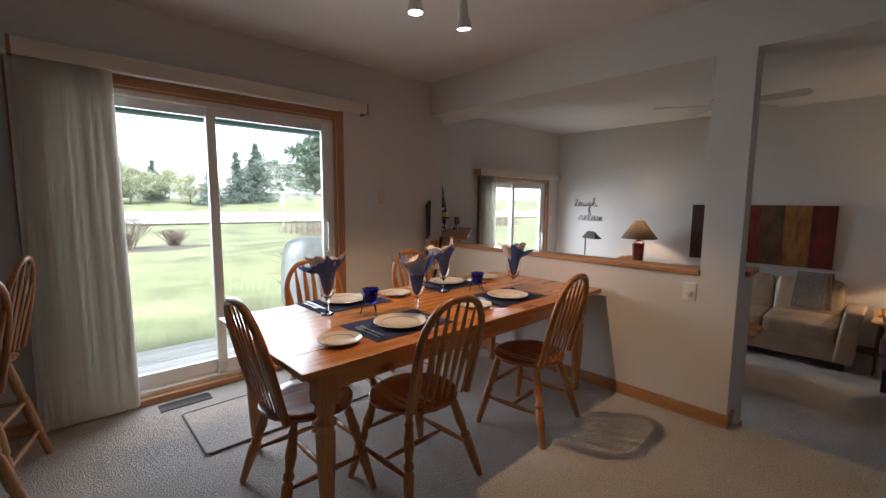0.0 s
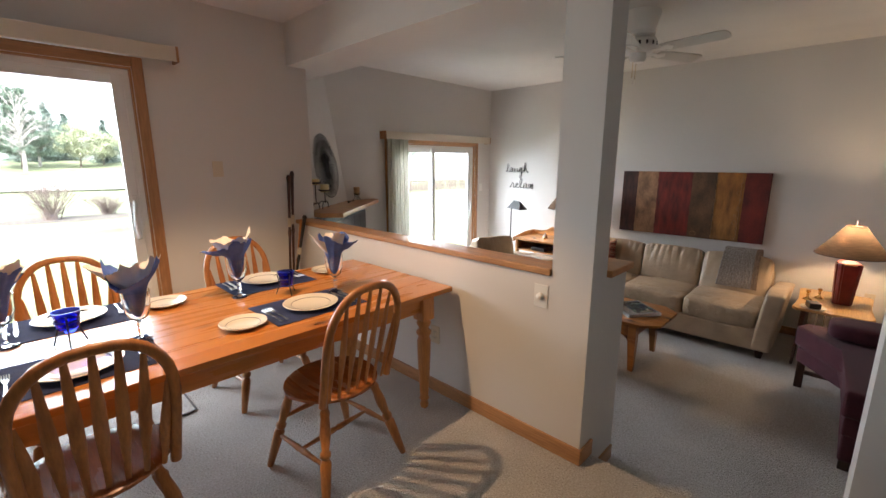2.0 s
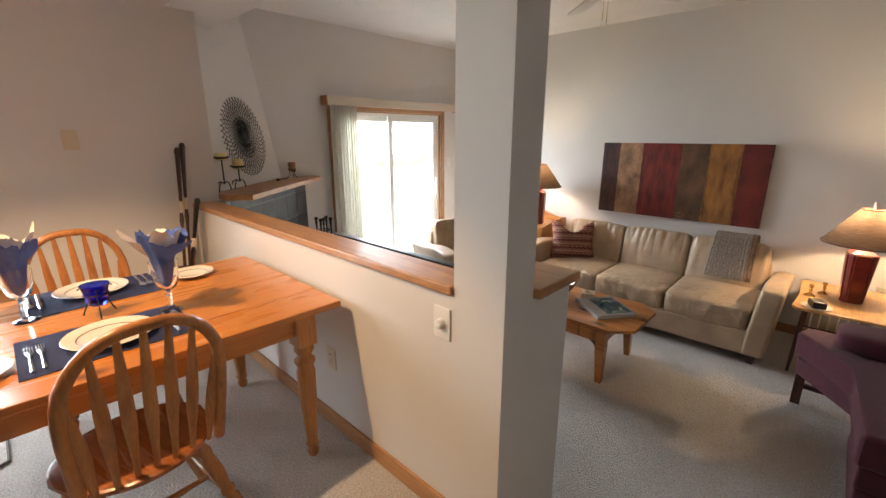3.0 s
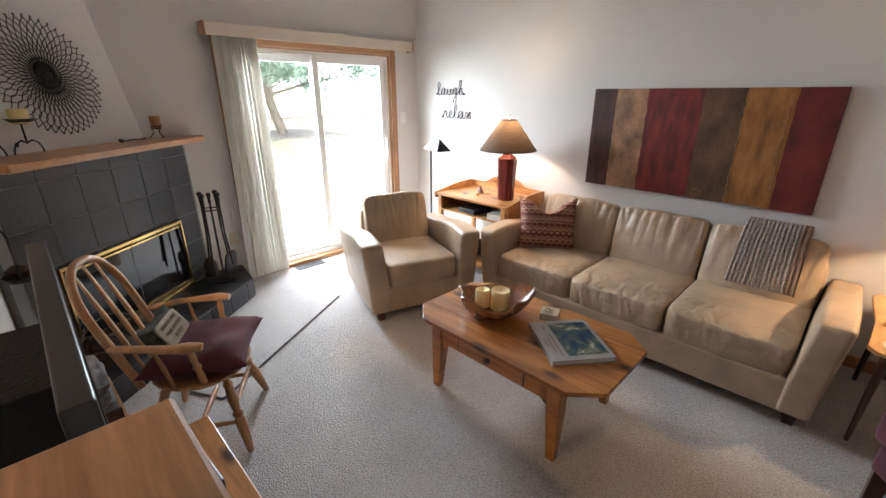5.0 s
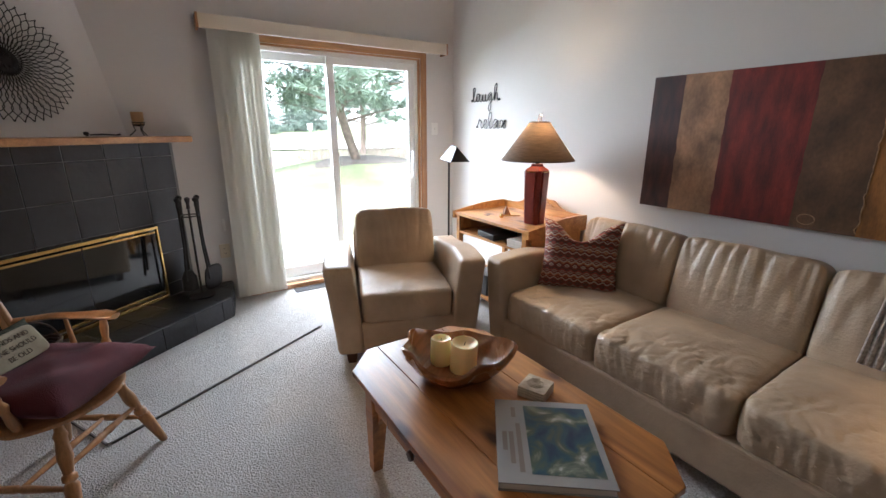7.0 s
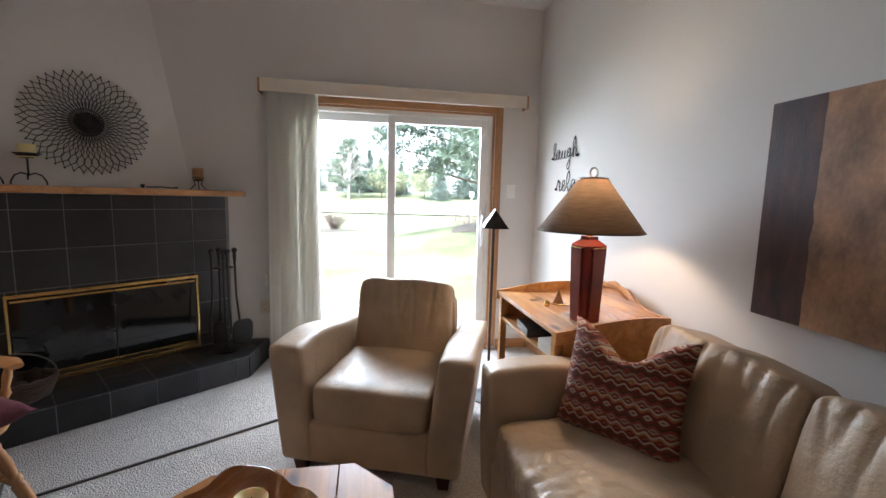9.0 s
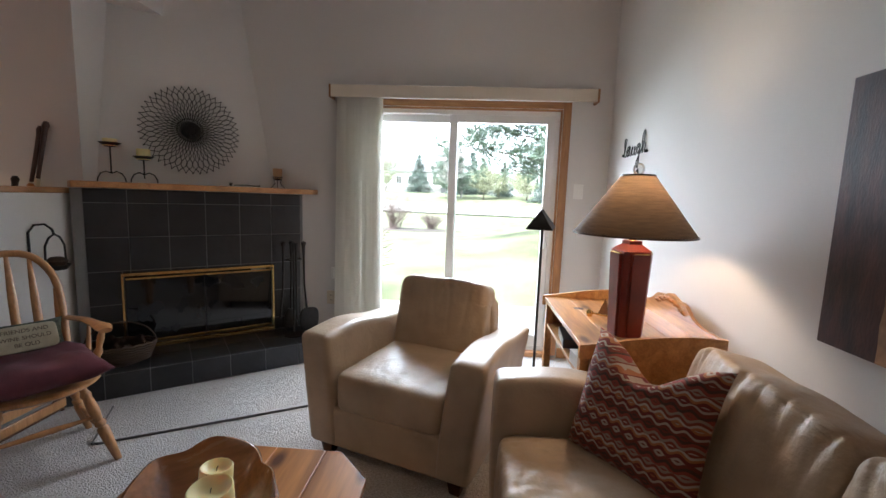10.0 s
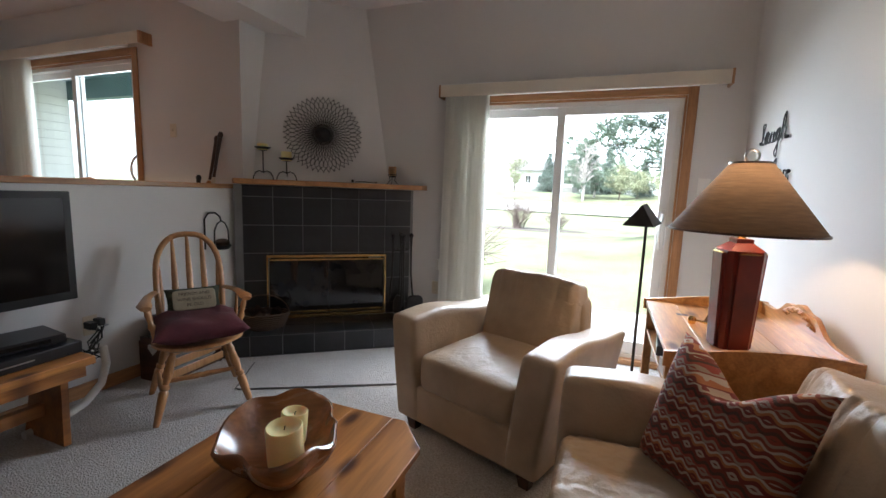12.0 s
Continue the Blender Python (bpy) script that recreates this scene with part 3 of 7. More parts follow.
def bow_chair(m, name, label, group="", arms=False, wood_mat=None, seat_mat=None, h=0.95, seat_z=0.445, spindles=7, stool=False, category="chair"):
    """A bow-back Windsor chair that faces +y: saddle seat, turned splayed legs, stretchers, hoop and flat spindles."""
    wm, sm = wood_mat or CHAIR_WOOD, seat_mat or CHAIR_SEAT
    c = thing(name, label, category, m, group)
    k = 28
    r = 0.228 if arms else 0.215
    ring = []
    for j in range(k):
        a = j * math.tau / k
        x, y = r * math.cos(a), r * math.sin(a)
        if y > 0:
            x *= 1.04
            y = y * 0.95
        ring.append((x, y))
    bm = bmesh.new()
    rows = []
    for s, z in ((0.86, -0.036), (1.0, -0.018), (1.0, -0.006), (0.95, 0.001), (0.72, -0.008), (0.4, -0.013)):
        rows.append([bm.verts.new((x * s, y * s, seat_z + z)) for x, y in ring])
    for a, b in zip(rows, rows[1:]):
        for j in range(k):
            bm.faces.new((a[j], a[(j + 1) % k], b[(j + 1) % k], b[j]))
    bm.faces.new(rows[0][::-1])
    bm.faces.new(rows[-1])
    part("seat", bm, sm, c, smooth=50)
    turn = [(0, 0.014), (0.03, 0.016), (0.30, 0.023), (0.44, 0.025), (0.47, 0.016), (0.49, 0.024), (0.53, 0.024), (0.55, 0.016), (0.70, 0.025), (0.86, 0.019), (0.90, 0.023), (0.94, 0.016), (1, 0.015)]
    feet = []
    for sx in (-1, 1):
        for sy in (-1, 1):
            bot = Vector((sx * 0.235, sy * 0.220 - 0.015, 0))
            top = Vector((sx * 0.135, sy * 0.125, seat_z - 0.03))
            part("leg", turned(bot, top, turn, 10), wm, c)
            feet.append((bot, top))
    thin = [(0, 0.008), (0.3, 0.012), (0.46, 0.015), (0.5, 0.011), (0.54, 0.015), (0.7, 0.012), (1, 0.008)]
    at = lambda i, s: feet[i][0].lerp(feet[i][1], s)
    low = 0.40
    for a, b in ((0, 1), (2, 3)):
        part("stretcher", turned(at(a, low), at(b, low), thin, 8), wm, c)
    part("stretcher", turned(at(0, low).lerp(at(1, low), 0.5), at(2, low).lerp(at(3, low), 0.5), thin, 8), wm, c)
    part("stretcher", turned(at(1, low + 0.2), at(3, low + 0.2), thin, 8), wm, c)
    lean = 0.33 if arms else 0.24
    hh = h - seat_z

    def back(x, z):
        return Vector((x, -r * (0.92 if arms else 0.84) - lean * (z - seat_z), z))
    hoop = []
    bw = r * (0.88 if arms else 1.02)
    for j in range(23):
        a = math.pi * j / 22
        ca, sa = math.cos(a), math.sin(a)
        x = bw * (abs(ca) ** 0.75) * (1 if ca >= 0 else -1) * (0.84 + 0.16 * min(1, sa * 1.6))
        z = seat_z - 0.005 + hh * sa ** 0.62
        hoop.append(back(x, z))
    part("bow", tube(hoop, 0.0175, 10), wm, c)
    for i in range(spindles):
        u = (i - (spindles - 1) / 2) / ((spindles - 1) / 2)
        xb, xt = u * r * 0.70, u * bw * 0.80
        zt = seat_z + hh * (max(0.0, 1 - (abs(xt) / bw) ** 2.6)) ** 0.5 - 0.006
        a, b = back(xb, seat_z - 0.004), back(xt, zt)
        bm = bmesh.new()
        add_tube(bm, [a, a.lerp(b, 0.18), a.lerp(b, 0.42), a.lerp(b, 0.62), a.lerp(b, 0.84), b], [0.008, 0.011, 0.0185, 0.0175, 0.012, 0.008], 8, flat=0.42, across=(1, 0, 0))
        part("spindle", bm, wm, c)
    if arms:
        az = seat_z + 0.215
        for sx in (-1, 1):
            pts = [Vector((sx * (bw - 0.012), back(0, az).y + 0.004, az)), Vector((sx * (bw + 0.028), -0.14, az + 0.006)), Vector((sx * (bw + 0.045), -0.04, az)), Vector((sx * (bw + 0.05), 0.04, az)), Vector((sx * (bw + 0.045), 0.10, az - 0.004))]
            part("armrest", tube(pts, [0.022, 0.024, 0.028, 0.038, 0.026], 10, flat=0.5), wm, c)
            part("arm_post", turned((sx * (r * 0.88), 0.06, seat_z - 0.01), (sx * (bw + 0.046), 0.045, az - 0.008), [(0, 0.012), (0.2, 0.017), (0.4, 0.012), (0.5, 0.020), (0.6, 0.012), (0.8, 0.016), (1, 0.011)], 10), wm, c)
            part("arm_spindle", turned((sx * (r * 0.92), -0.06, seat_z - 0.01), (sx * (bw + 0.03), -0.10, az - 0.006), [(0, 0.007), (0.5, 0.011), (1, 0.007)], 8), wm, c)
    return c


DINING = "chairs round the dining table"
first_chair = bow_chair(pose(1.415, 1.665, 0, 0, 0, 2), "dining_chair", "honey oak bow-back dining chair pushed in at the table", DINING)
copy_thing(first_chair, pose(2.285, 1.605, 0, 0, 0, 6))
copy_thing(first_chair, pose(1.005, 1.95, 0, 0, 0, -90))
copy_thing(first_chair, pose(1.47, 2.56, 0, 0, 0, 178))
copy_thing(first_chair, pose(2.34, 2.54, 0, 0, 0, 183))


def bar_stool(m):
    s = thing("bar_stool", "tall oak swivel bar stool with a bow back", "stool", m, "bar stools")
    z = 0.62
    part("seat", lathe([(0, z - 0.035), (0.17, z - 0.035), (0.195, z - 0.02), (0.195, z - 0.006), (0.185, z), (0.12, z - 0.006), (0, z - 0.01)], 28), CHAIR_SEAT, s)
    turn = [(0, 0.016), (0.25, 0.020), (0.32, 0.024), (0.35, 0.017), (0.37, 0.024), (0.60, 0.022), (0.63, 0.016), (0.66, 0.023), (0.9, 0.018), (1, 0.016)]
    feet = []
    for sx in (-1, 1):
        for sy in (-1, 1):
            a, b = Vector((sx * 0.215, sy * 0.215, 0)), Vector((sx * 0.11, sy * 0.11, z - 0.03))
            feet.append((a, b))
            part("leg", turned(a, b, turn, 10), ROCK_WOOD, s)
    for i, j in ((0, 1), (2, 3), (0, 2), (1, 3)):
        for t in (0.25, 0.55):
            part("rung", turned(feet[i][0].lerp(feet[i][1], t), feet[j][0].lerp(feet[j][1], t), [(0, 0.009), (0.5, 0.014), (1, 0.009)], 8), ROCK_WOOD, s)
    back = lambda x, zz: Vector((x, -0.165 - 0.22 * (zz - z), zz))
    hoop = [back(0.185 * math.cos(math.pi * j / 18), z - 0.01 + 0.47 * math.sin(math.pi * j / 18) ** 0.65) for j in range(19)]
    part("bow", tube(hoop, 0.013, 8), CHAIR_WOOD, s)
    for i in range(5):
        u = (i - 2) / 2
        part("spindle", tube([back(u * 0.12, z - 0.01), back(u * 0.13, z + 0.22), back(u * 0.14, z + 0.455 * (1 - (0.75 * abs(u)) ** 2.4) ** 0.5)], [0.009, 0.016, 0.008], 8, flat=0.5, across=(1, 0, 0)), CHAIR_WOOD, s)
    return s


stool = bar_stool(pose(-0.17, 2.98, 0, 0, 0, 75))
copy_thing(stool, pose(-0.24, 2.36, 0, 0, 0, 62))


# table settings
def dinner_plate(m, r, name, label, group):
    p = thing(name, label, "plate", m, group)
    part("dish", lathe([(0, 0.002), (r * 0.55, 0.0), (r * 0.62, 0.004), (r * 0.97, 0.016), (r, 0.019), (r * 0.985, 0.021), (r * 0.66, 0.0095), (r * 0.60, 0.006), (0, 0.006)], 48), PORCELAIN, p, smooth=60)
    part("rim_line", lathe([(r * 0.69, 0.0112), (r * 0.685, 0.0108), (r * 0.715, 0.0122), (r * 0.712, 0.0126), (r * 0.69, 0.0112)], 48), GOLD_LINE, p, "dark decorative line round the rim")
    return p


def napkin_goblet(m, seed):
    g = thing("water_goblet", "stemmed glass goblet on the table", "glass", m, "goblets")
    part("foot", lathe([(0, 0.0), (0.036, 0.0), (0.036, 0.003), (0.014, 0.008), (0.006, 0.016), (0, 0.016)], 28), CLEAR, g)
    part("stem", lathe([(0, 0.0165), (0.006, 0.0165), (0.0055, 0.03), (0.010, 0.042), (0.006, 0.052), (0.011, 0.062), (0.006, 0.07), (0, 0.0705)], 18), CLEAR, g)
    part("bowl", lathe([(0, 0.071), (0.010, 0.072), (0.030, 0.09), (0.041, 0.125), (0.044, 0.178), (0.0425, 0.178), (0.0395, 0.126), (0.028, 0.093), (0.008, 0.077), (0, 0.076)], 28), CLEAR, g)
    nap = thing("napkin", "blue and white paper napkin fanned out of a goblet", "napkin", m, "napkins")
    rng = random.Random(seed)
    for which, mat, half in ((0, NAPKIN_BLUE, 0.172), (1, NAPKIN_WHITE, 0.182)):
        bm = bmesh.new()
        n, rows = 72, []
        turn0 = rng.uniform(0, 1.5) + which * 0.7
        flop = [rng.choice((0.1, 0.35, 0.8, 1.2)) * (1 - 0.45 * which) for _ in range(4)]
        for i in range(15):
            s = i / 14
            row = []
            for j in range(n):
                a = j * math.tau / n
                corner = 1 / max(abs(math.cos(a)), abs(math.sin(a)))
                cloth = half * (1 + 0.16 * (corner - 1) / 0.414) * s
                k4 = (a / math.tau * 4 + 0.5) % 4
                f0, f1 = flop[int(k4) % 4], flop[(int(k4) + 1) % 4]
                tilt = f0 + (f1 - f0) * (k4 % 1)
                inside = min(cloth, 0.088)
                out = max(0.0, cloth - 0.088)
                fold = noise.noise((math.cos(a) * 1.7 + seed * 3, math.sin(a) * 1.7, which + s * 0.8))
                crisp = noise.noise((math.cos(a) * 5 + seed, math.sin(a) * 5, s * 2 + which))
                r = 0.008 + 0.026 * (inside / 0.088) ** 0.6 - 0.003 * which
                bend = tilt * min(1.0, out / 0.05)
                r += out * math.sin(min(1.5, 0.25 + bend * 0.8)) * (1 + 0.75 * fold)
                z = 0.088 + inside * 1.0 + out * math.cos(min(1.5, 0.25 + bend * 0.8)) * (1 + 0.22 * crisp) + 0.25 * out * fold
                r *= 1 + 0.09 * crisp * min(1.0, out / 0.03) + 0.05 * math.sin(9 * a + seed) * (inside / 0.105)
                b2 = a + turn0 + 0.15 * fold * min(1.0, out / 0.05)
                row.append(bm.verts.new((r * math.cos(b2), r * math.sin(b2), z)))
            rows.append(row)
        for a, b in zip(rows, rows[1:]):
            for j in range(n):
                bm.faces.new((a[j], a[(j + 1) % n], b[(j + 1) % n], b[j]))
        part("blue_sheet" if which == 0 else "white_sheet", bm, mat, nap, smooth=70)
    return g


def cutlery(m, kind):
    c = thing(kind, "polished steel " + kind + " laid on the placemat", "cutlery", m, "cutlery")
    bm = bmesh.new()
    if kind == "table_knife":
        add_tube(bm, [(0, -0.11, 0.004), (0, -0.02, 0.005), (0, 0.0, 0.004), (0, 0.05, 0.003), (0, 0.11, 0.002)], [0.006, 0.007, 0.005, 0.009, 0.004], 8, flat=0.35)
    elif kind == "table_fork":
        add_tube(bm, [(0, -0.10, 0.003), (0, -0.03, 0.005), (0, 0.02, 0.004), (0, 0.04, 0.004), (0, 0.055, 0.004)], [0.006, 0.004, 0.0035, 0.009, 0.010], 8, flat=0.3)
        for i in range(4):
            add_tube(bm, [((i - 1.5) * 0.0062, 0.054, 0.004), ((i - 1.5) * 0.006, 0.095, 0.007)], [0.0022, 0.0014], 6)
    else:
        add_tube(bm, [(0, -0.09, 0.003), (0, -0.02, 0.005), (0, 0.03, 0.004), (0, 0.05, 0.004), (0, 0.075, 0.006), (0, 0.09, 0.007)], [0.006, 0.004, 0.0035, 0.011, 0.013, 0.004], 10, flat=0.3)
    part("blade" if kind == "table_knife" else "steel", bm, SILVER, c)
    return c


def setting(px, py, way, side, goblet, seed):
    """Placemat, two plates, goblet and cutlery; way +1 for a guest on the near side, -1 across the table."""
    turn = 0 if way > 0 else 180
    z = TABLE_Z + 0.001
    pm = thing("placemat", "navy blue woven cloth placemat", "placemat", pose(px, py, z, 0, 0, turn), "placemats")
    bm = bmesh.new()
    nx, ny = 24, 16
    g = [[bm.verts.new((-0.235 + 0.47 * i / nx, -0.165 + 0.33 * j / ny, 0.002 + 0.001 * noise.noise((i * 0.3 + seed, j * 0.3, 0)))) for j in range(ny + 1)] for i in range(nx + 1)]
    for i in range(nx):
        for j in range(ny):
            bm.faces.new((g[i][j], g[i + 1][j], g[i + 1][j + 1], g[i][j + 1]))
    ext = bmesh.ops.extrude_face_region(bm, geom=bm.faces[:])
    bmesh.ops.translate(bm, verts=[v for v in ext["geom"] if isinstance(v, bmesh.types.BMVert)], vec=(0, 0, -0.002))
    part("cloth", bm, NAVY, pm)
    m = pose(px, py, z, 0, 0, turn)
    dinner_plate(m @ pose(0, -0.02, 0.0045), 0.132, "dinner_plate", "cream porcelain dinner plate with a dark rim line", "dinner plates")
    dinner_plate(pose(side[0], side[1], z), 0.098, "side_plate", "small cream porcelain side plate with a dark rim line", "side plates")
    napkin_goblet(pose(goblet[0], goblet[1], z + 0.001) @ Matrix.Diagonal((1.1, 1.1, 1.16, 1.0)), seed)
    cutlery(m @ pose(0.175, -0.03, 0.005), "table_knife")
    cutlery(m @ pose(0.205, -0.03, 0.005), "table_spoon")
    cutlery(m @ pose(-0.175, -0.03, 0.005), "table_fork")
    cutlery(m @ pose(-0.203, -0.035, 0.005), "table_fork")


setting(1.415, 1.79, 1, (1.06, 1.74), (1.62, 1.885), 1)
setting(2.30, 1.81, 1, (1.965, 1.765), (2.51, 1.905), 2)
setting(1.45, 2.36, -1, (1.80, 2.325), (1.245, 2.19), 3)
setting(2.33, 2.365, -1, (2.71, 2.33), (2.11, 2.19), 4)


def candle_cup(x, y, h):
    c = thing("candle_cup", "cobalt blue glass votive cup in a black wire stand", "candle holder", pose(x, y, TABLE_Z + 0.001, 0, 0, 25), "candle cups")
    part("cup", lathe([(0, h - 0.055), (0.026, h - 0.055), (0.034, h - 0.04), (0.037, h), (0.047, h + 0.026), (0.044, h + 0.026), (0.034, h), (0.030, h - 0.04), (0, h - 0.049)], 28), COBALT, c)
    part("ring", tube([(0.040 * math.cos(i * math.tau / 24), 0.040 * math.sin(i * math.tau / 24), h - 0.012) for i in range(24)], 0.0028, 6, True), BLACK_IRON, c)
    for i in range(3):
        a = i * math.tau / 3
        ca, sa = math.cos(a), math.sin(a)
        part("wire_leg", tube([(0.060 * ca, 0.060 * sa, h + 0.005), (0.048 * ca, 0.048 * sa, h + 0.012), (0.041 * ca, 0.041 * sa, h - 0.012), (0.037 * ca, 0.037 * sa, h - 0.05), (0.058 * ca, 0.058 * sa, 0.002)], 0.0028, 6), BLACK_IRON, c)


candle_cup(1.42, 2.035, 0.115)
candle_cup(2.31, 2.06, 0.10)


# floor mat and register at the patio door
def floor_mat(name, outline, z, label, bound=4):
    mat_thing = thing(name, label, "rug", pose(0, 0, z))
    part("carpet_face", prism(outline, 0.001, 0.009, 0.003), MAT_RUG, mat_thing)
    pts = [(x, y, 0.007) for x, y in outline]
    dense = []
    for a, b in list(zip(pts, pts[1:] + pts[:1]))[:bound]:
        dense += [Vector(a).lerp(Vector(b), s) for s in (0.02, 0.25, 0.5, 0.75, 0.98)]
    part("bound_edge", tube(dense, 0.0065, 6, bound == 4), RUG_EDGE, mat_thing, "dark bound edge of the mat")


floor_mat("door_mat", [(0.70, 2.525), (1.93, 2.545), (1.93, 3.11), (0.705, 3.10)], 0.0, "cut-pile carpet mat with a dark bound edge by the door")


def floor_register(x, y, z):
    r = thing("floor_register", "brown metal floor register with narrow slots", "vent", pose(x, y, z))
    part("frame", boxes(((-0.15, -0.055, 0), (0.15, -0.042, 0.006)), ((-0.15, 0.042, 0), (0.15, 0.055, 0.006)), ((-0.15, -0.042, 0), (-0.14, 0.042, 0.006)), ((0.14, -0.042, 0), (0.15, 0.042, 0.006))), REGISTER, r)
    part("duct", box((-0.14, -0.042, 0.0004), (0.14, 0.042, 0.0012)), BLACK_PLASTIC, r)
    for i in range(20):
        part("louvre", box((-0.1365 + i * 0.014, -0.042, 0.0013), (-0.1305 + i * 0.014, 0.042, 0.005)), REGISTER, r)


floor_register(0.765, DIN_Y - 0.145, 0.001)
floor_register(5.29, LIV_Y - 0.10, LOW + 0.001)


# switches and outlets; each faces -y before it is turned
def wall_plate(m, kind, mat, label, cat):
    p = thing(kind, label, cat, m)
    part("plate", box((-0.038, -0.006, -0.058), (0.038, 0, 0.058), 0.003), mat, p)
    if kind == "light_switch":
        part("toggle", box((-0.005, -0.016, -0.006), (0.005, -0.006, 0.012), 0.002), mat, p)
    elif kind == "dimmer_switch":
        part("knob", lathe([(0, 0), (0.018, 0), (0.016, 0.016), (0.012, 0.019), (0, 0.019)], 20, pose(0, -0.006, 0, 90)), mat, p)
    else:
        for s in (-0.02, 0.02):
            o = part("socket", box((-0.014, -0.0085, s - 0.014), (0.014, -0.006, s + 0.014), 0.002), mat, p)
            part("slots", boxes(((-0.007, -0.0095, s - 0.005), (-0.005, -0.0085, s + 0.006)), ((0.005, -0.0095, s - 0.005), (0.007, -0.0085, s + 0.006))), BLACK_PLASTIC, o)
    return p


wall_plate(pose(2.475, DIN_Y, 1.39), "light_switch", PLATE_IVORY, "ivory double light switch on the dining wall", "switch")
wall_plate(pose(HALF_X, 0.965, 0.805, 0, 0, -90), "dimmer_switch", PLATE_WHITE, "white round dimmer knob on its plate", "switch")
wall_plate(pose(HALF_X, 1.70, 0.385, 0, 0, -90), "power_outlet", PLATE_IVORY, "ivory power outlet low on the half wall", "outlet")
wall_plate(pose(6.66, LIV_Y, 1.05), "light_switch", PLATE_WHITE, "white light switch beside the patio door", "switch")
wall_plate(pose(4.645, LIV_Y, 0.085), "power_outlet", PLATE_IVORY, "ivory power outlet beside the blinds", "outlet")
wall_plate(pose(3.215, 2.29, 0.085, 0, 0, 90), "power_outlet", PLATE_IVORY, "ivory double power outlet with plugs", "outlet")
wall_plate(pose(SOFA_X, -0.32, 0.17, 0, 0, -90), "power_outlet", PLATE_IVORY, "ivory power outlet behind the end table", "outlet")

cleat = thing("cord_tensioner", "small white plastic blind cord tensioner on the wall", "blind fitting", pose(4.66, LIV_Y, 0.30))
part("housing", box((-0.011, -0.022, -0.05), (0.011, -0.001, 0.05), 0.004), PLATE_WHITE, cleat)


# track light on the dining ceiling
def track_light():
    t = thing("track_light", "white ceiling track light with adjustable spot heads", "lamp", pose(1.70, 1.72, CEIL))
    part("bar", box((-0.45, -0.018, -0.022), (0.45, 0.018, -0.001), 0.004), PLATE_WHITE, t)
    for x, y, aim in ((-0.152, 0.09, (0.02, 0.02, -1)), (0.145, 0.06, (0.15, 0.05, -1))):
        d = Vector(aim).normalized()
        top = Vector((x, y, -0.135))
        head = part("spot_head", bmesh.new(), PLATE_WHITE, t, "white bell-shaped spot head")
        bm = bmesh.new()
        m = Matrix.Translation(top) @ d.to_track_quat("Z", "Y").to_matrix().to_4x4()
        add_lathe(bm, [(0, 0), (0.022, 0.0), (0.026, 0.01), (0.027, 0.075), (0.036, 0.10), (0.040, 0.135), (0.037, 0.135), (0.033, 0.102), (0, 0.101)], 24, m)
        bm.to_mesh(head.data)
        bm.free()
        head.data.set_sharp_from_angle(angle=radians(40))
        part("arm", tube([(x, 0.0, -0.02), (x, y * 0.6, -0.09), top], 0.006, 8), PLATE_WHITE, head)
        part("lens", lathe([(0, 0.120), (0.034, 0.120), (0.034, 0.124), (0, 0.127)], 24, m), SPOT_GLOW, head, "glowing spot lens")
        w = t.matrix_basis @ (top + d * 0.15)
        lamp("spot_lamp", "SPOT", SPOT_POWER * (0.35 if x < 0 else 1.7), (1.0, 0.64, 0.33), look(w, w + d), size=0.018, cone=radians(104))
    return t


track_light()


# umbrella stand with walking sticks in the corner
stand = thing("umbrella_stand", "black round umbrella stand on the carpet", "stand", pose(2.86, 3.22, 0))
part("bucket", lathe([(0, 0), (0.10, 0), (0.105, 0.02), (0.12, 0.50), (0.135, 0.53), (0.128, 0.53), (0.112, 0.50), (0.098, 0.03), (0, 0.025)], 28), BLACK_IRON, stand)
for n_stick, (a, b, mat_stick) in enumerate((((2.86, 3.22, 0.03), (3.015, 3.395, 1.31), DARK_WOOD), ((2.90, 3.24, 0.03), (3.05, 3.40, 1.34), DARK_WOOD), ((2.88, 3.26, 0.03), (3.045, 3.28, 0.95), CHAIR_WOOD), ((2.84, 3.24, 0.03), (3.035, 3.20, 0.99), BLACK_IRON))):
    st = thing("walking_stick", "carved dark wooden walking stick leaning in the corner" if mat_stick is not BLACK_IRON else "furled black umbrella in the stand", "stick", pose(0, 0, 0), "walking sticks")
    a, b = Vector(a), Vector(b)
    part("shaft", turned(a, b, [(0, 0.008), (0.3, 0.010), (0.62, 0.011), (0.64, 0.015), (0.67, 0.011), (0.8, 0.012), (0.95, 0.015), (1, 0.017)], 8), mat_stick, st)
    part("grip", turned(a.lerp(b, 0.985), a.lerp(b, 1.02), [(0, 0.018), (0.5, 0.021), (1, 0.012)], 8), mat_stick, st)
    part("wrap", turned(a.lerp(b, 0.68), a.lerp(b, 0.74), [(0, 0.0145), (0.5, 0.016), (1, 0.0145)], 8), PLATE_IVORY, st, "pale cord wrap")

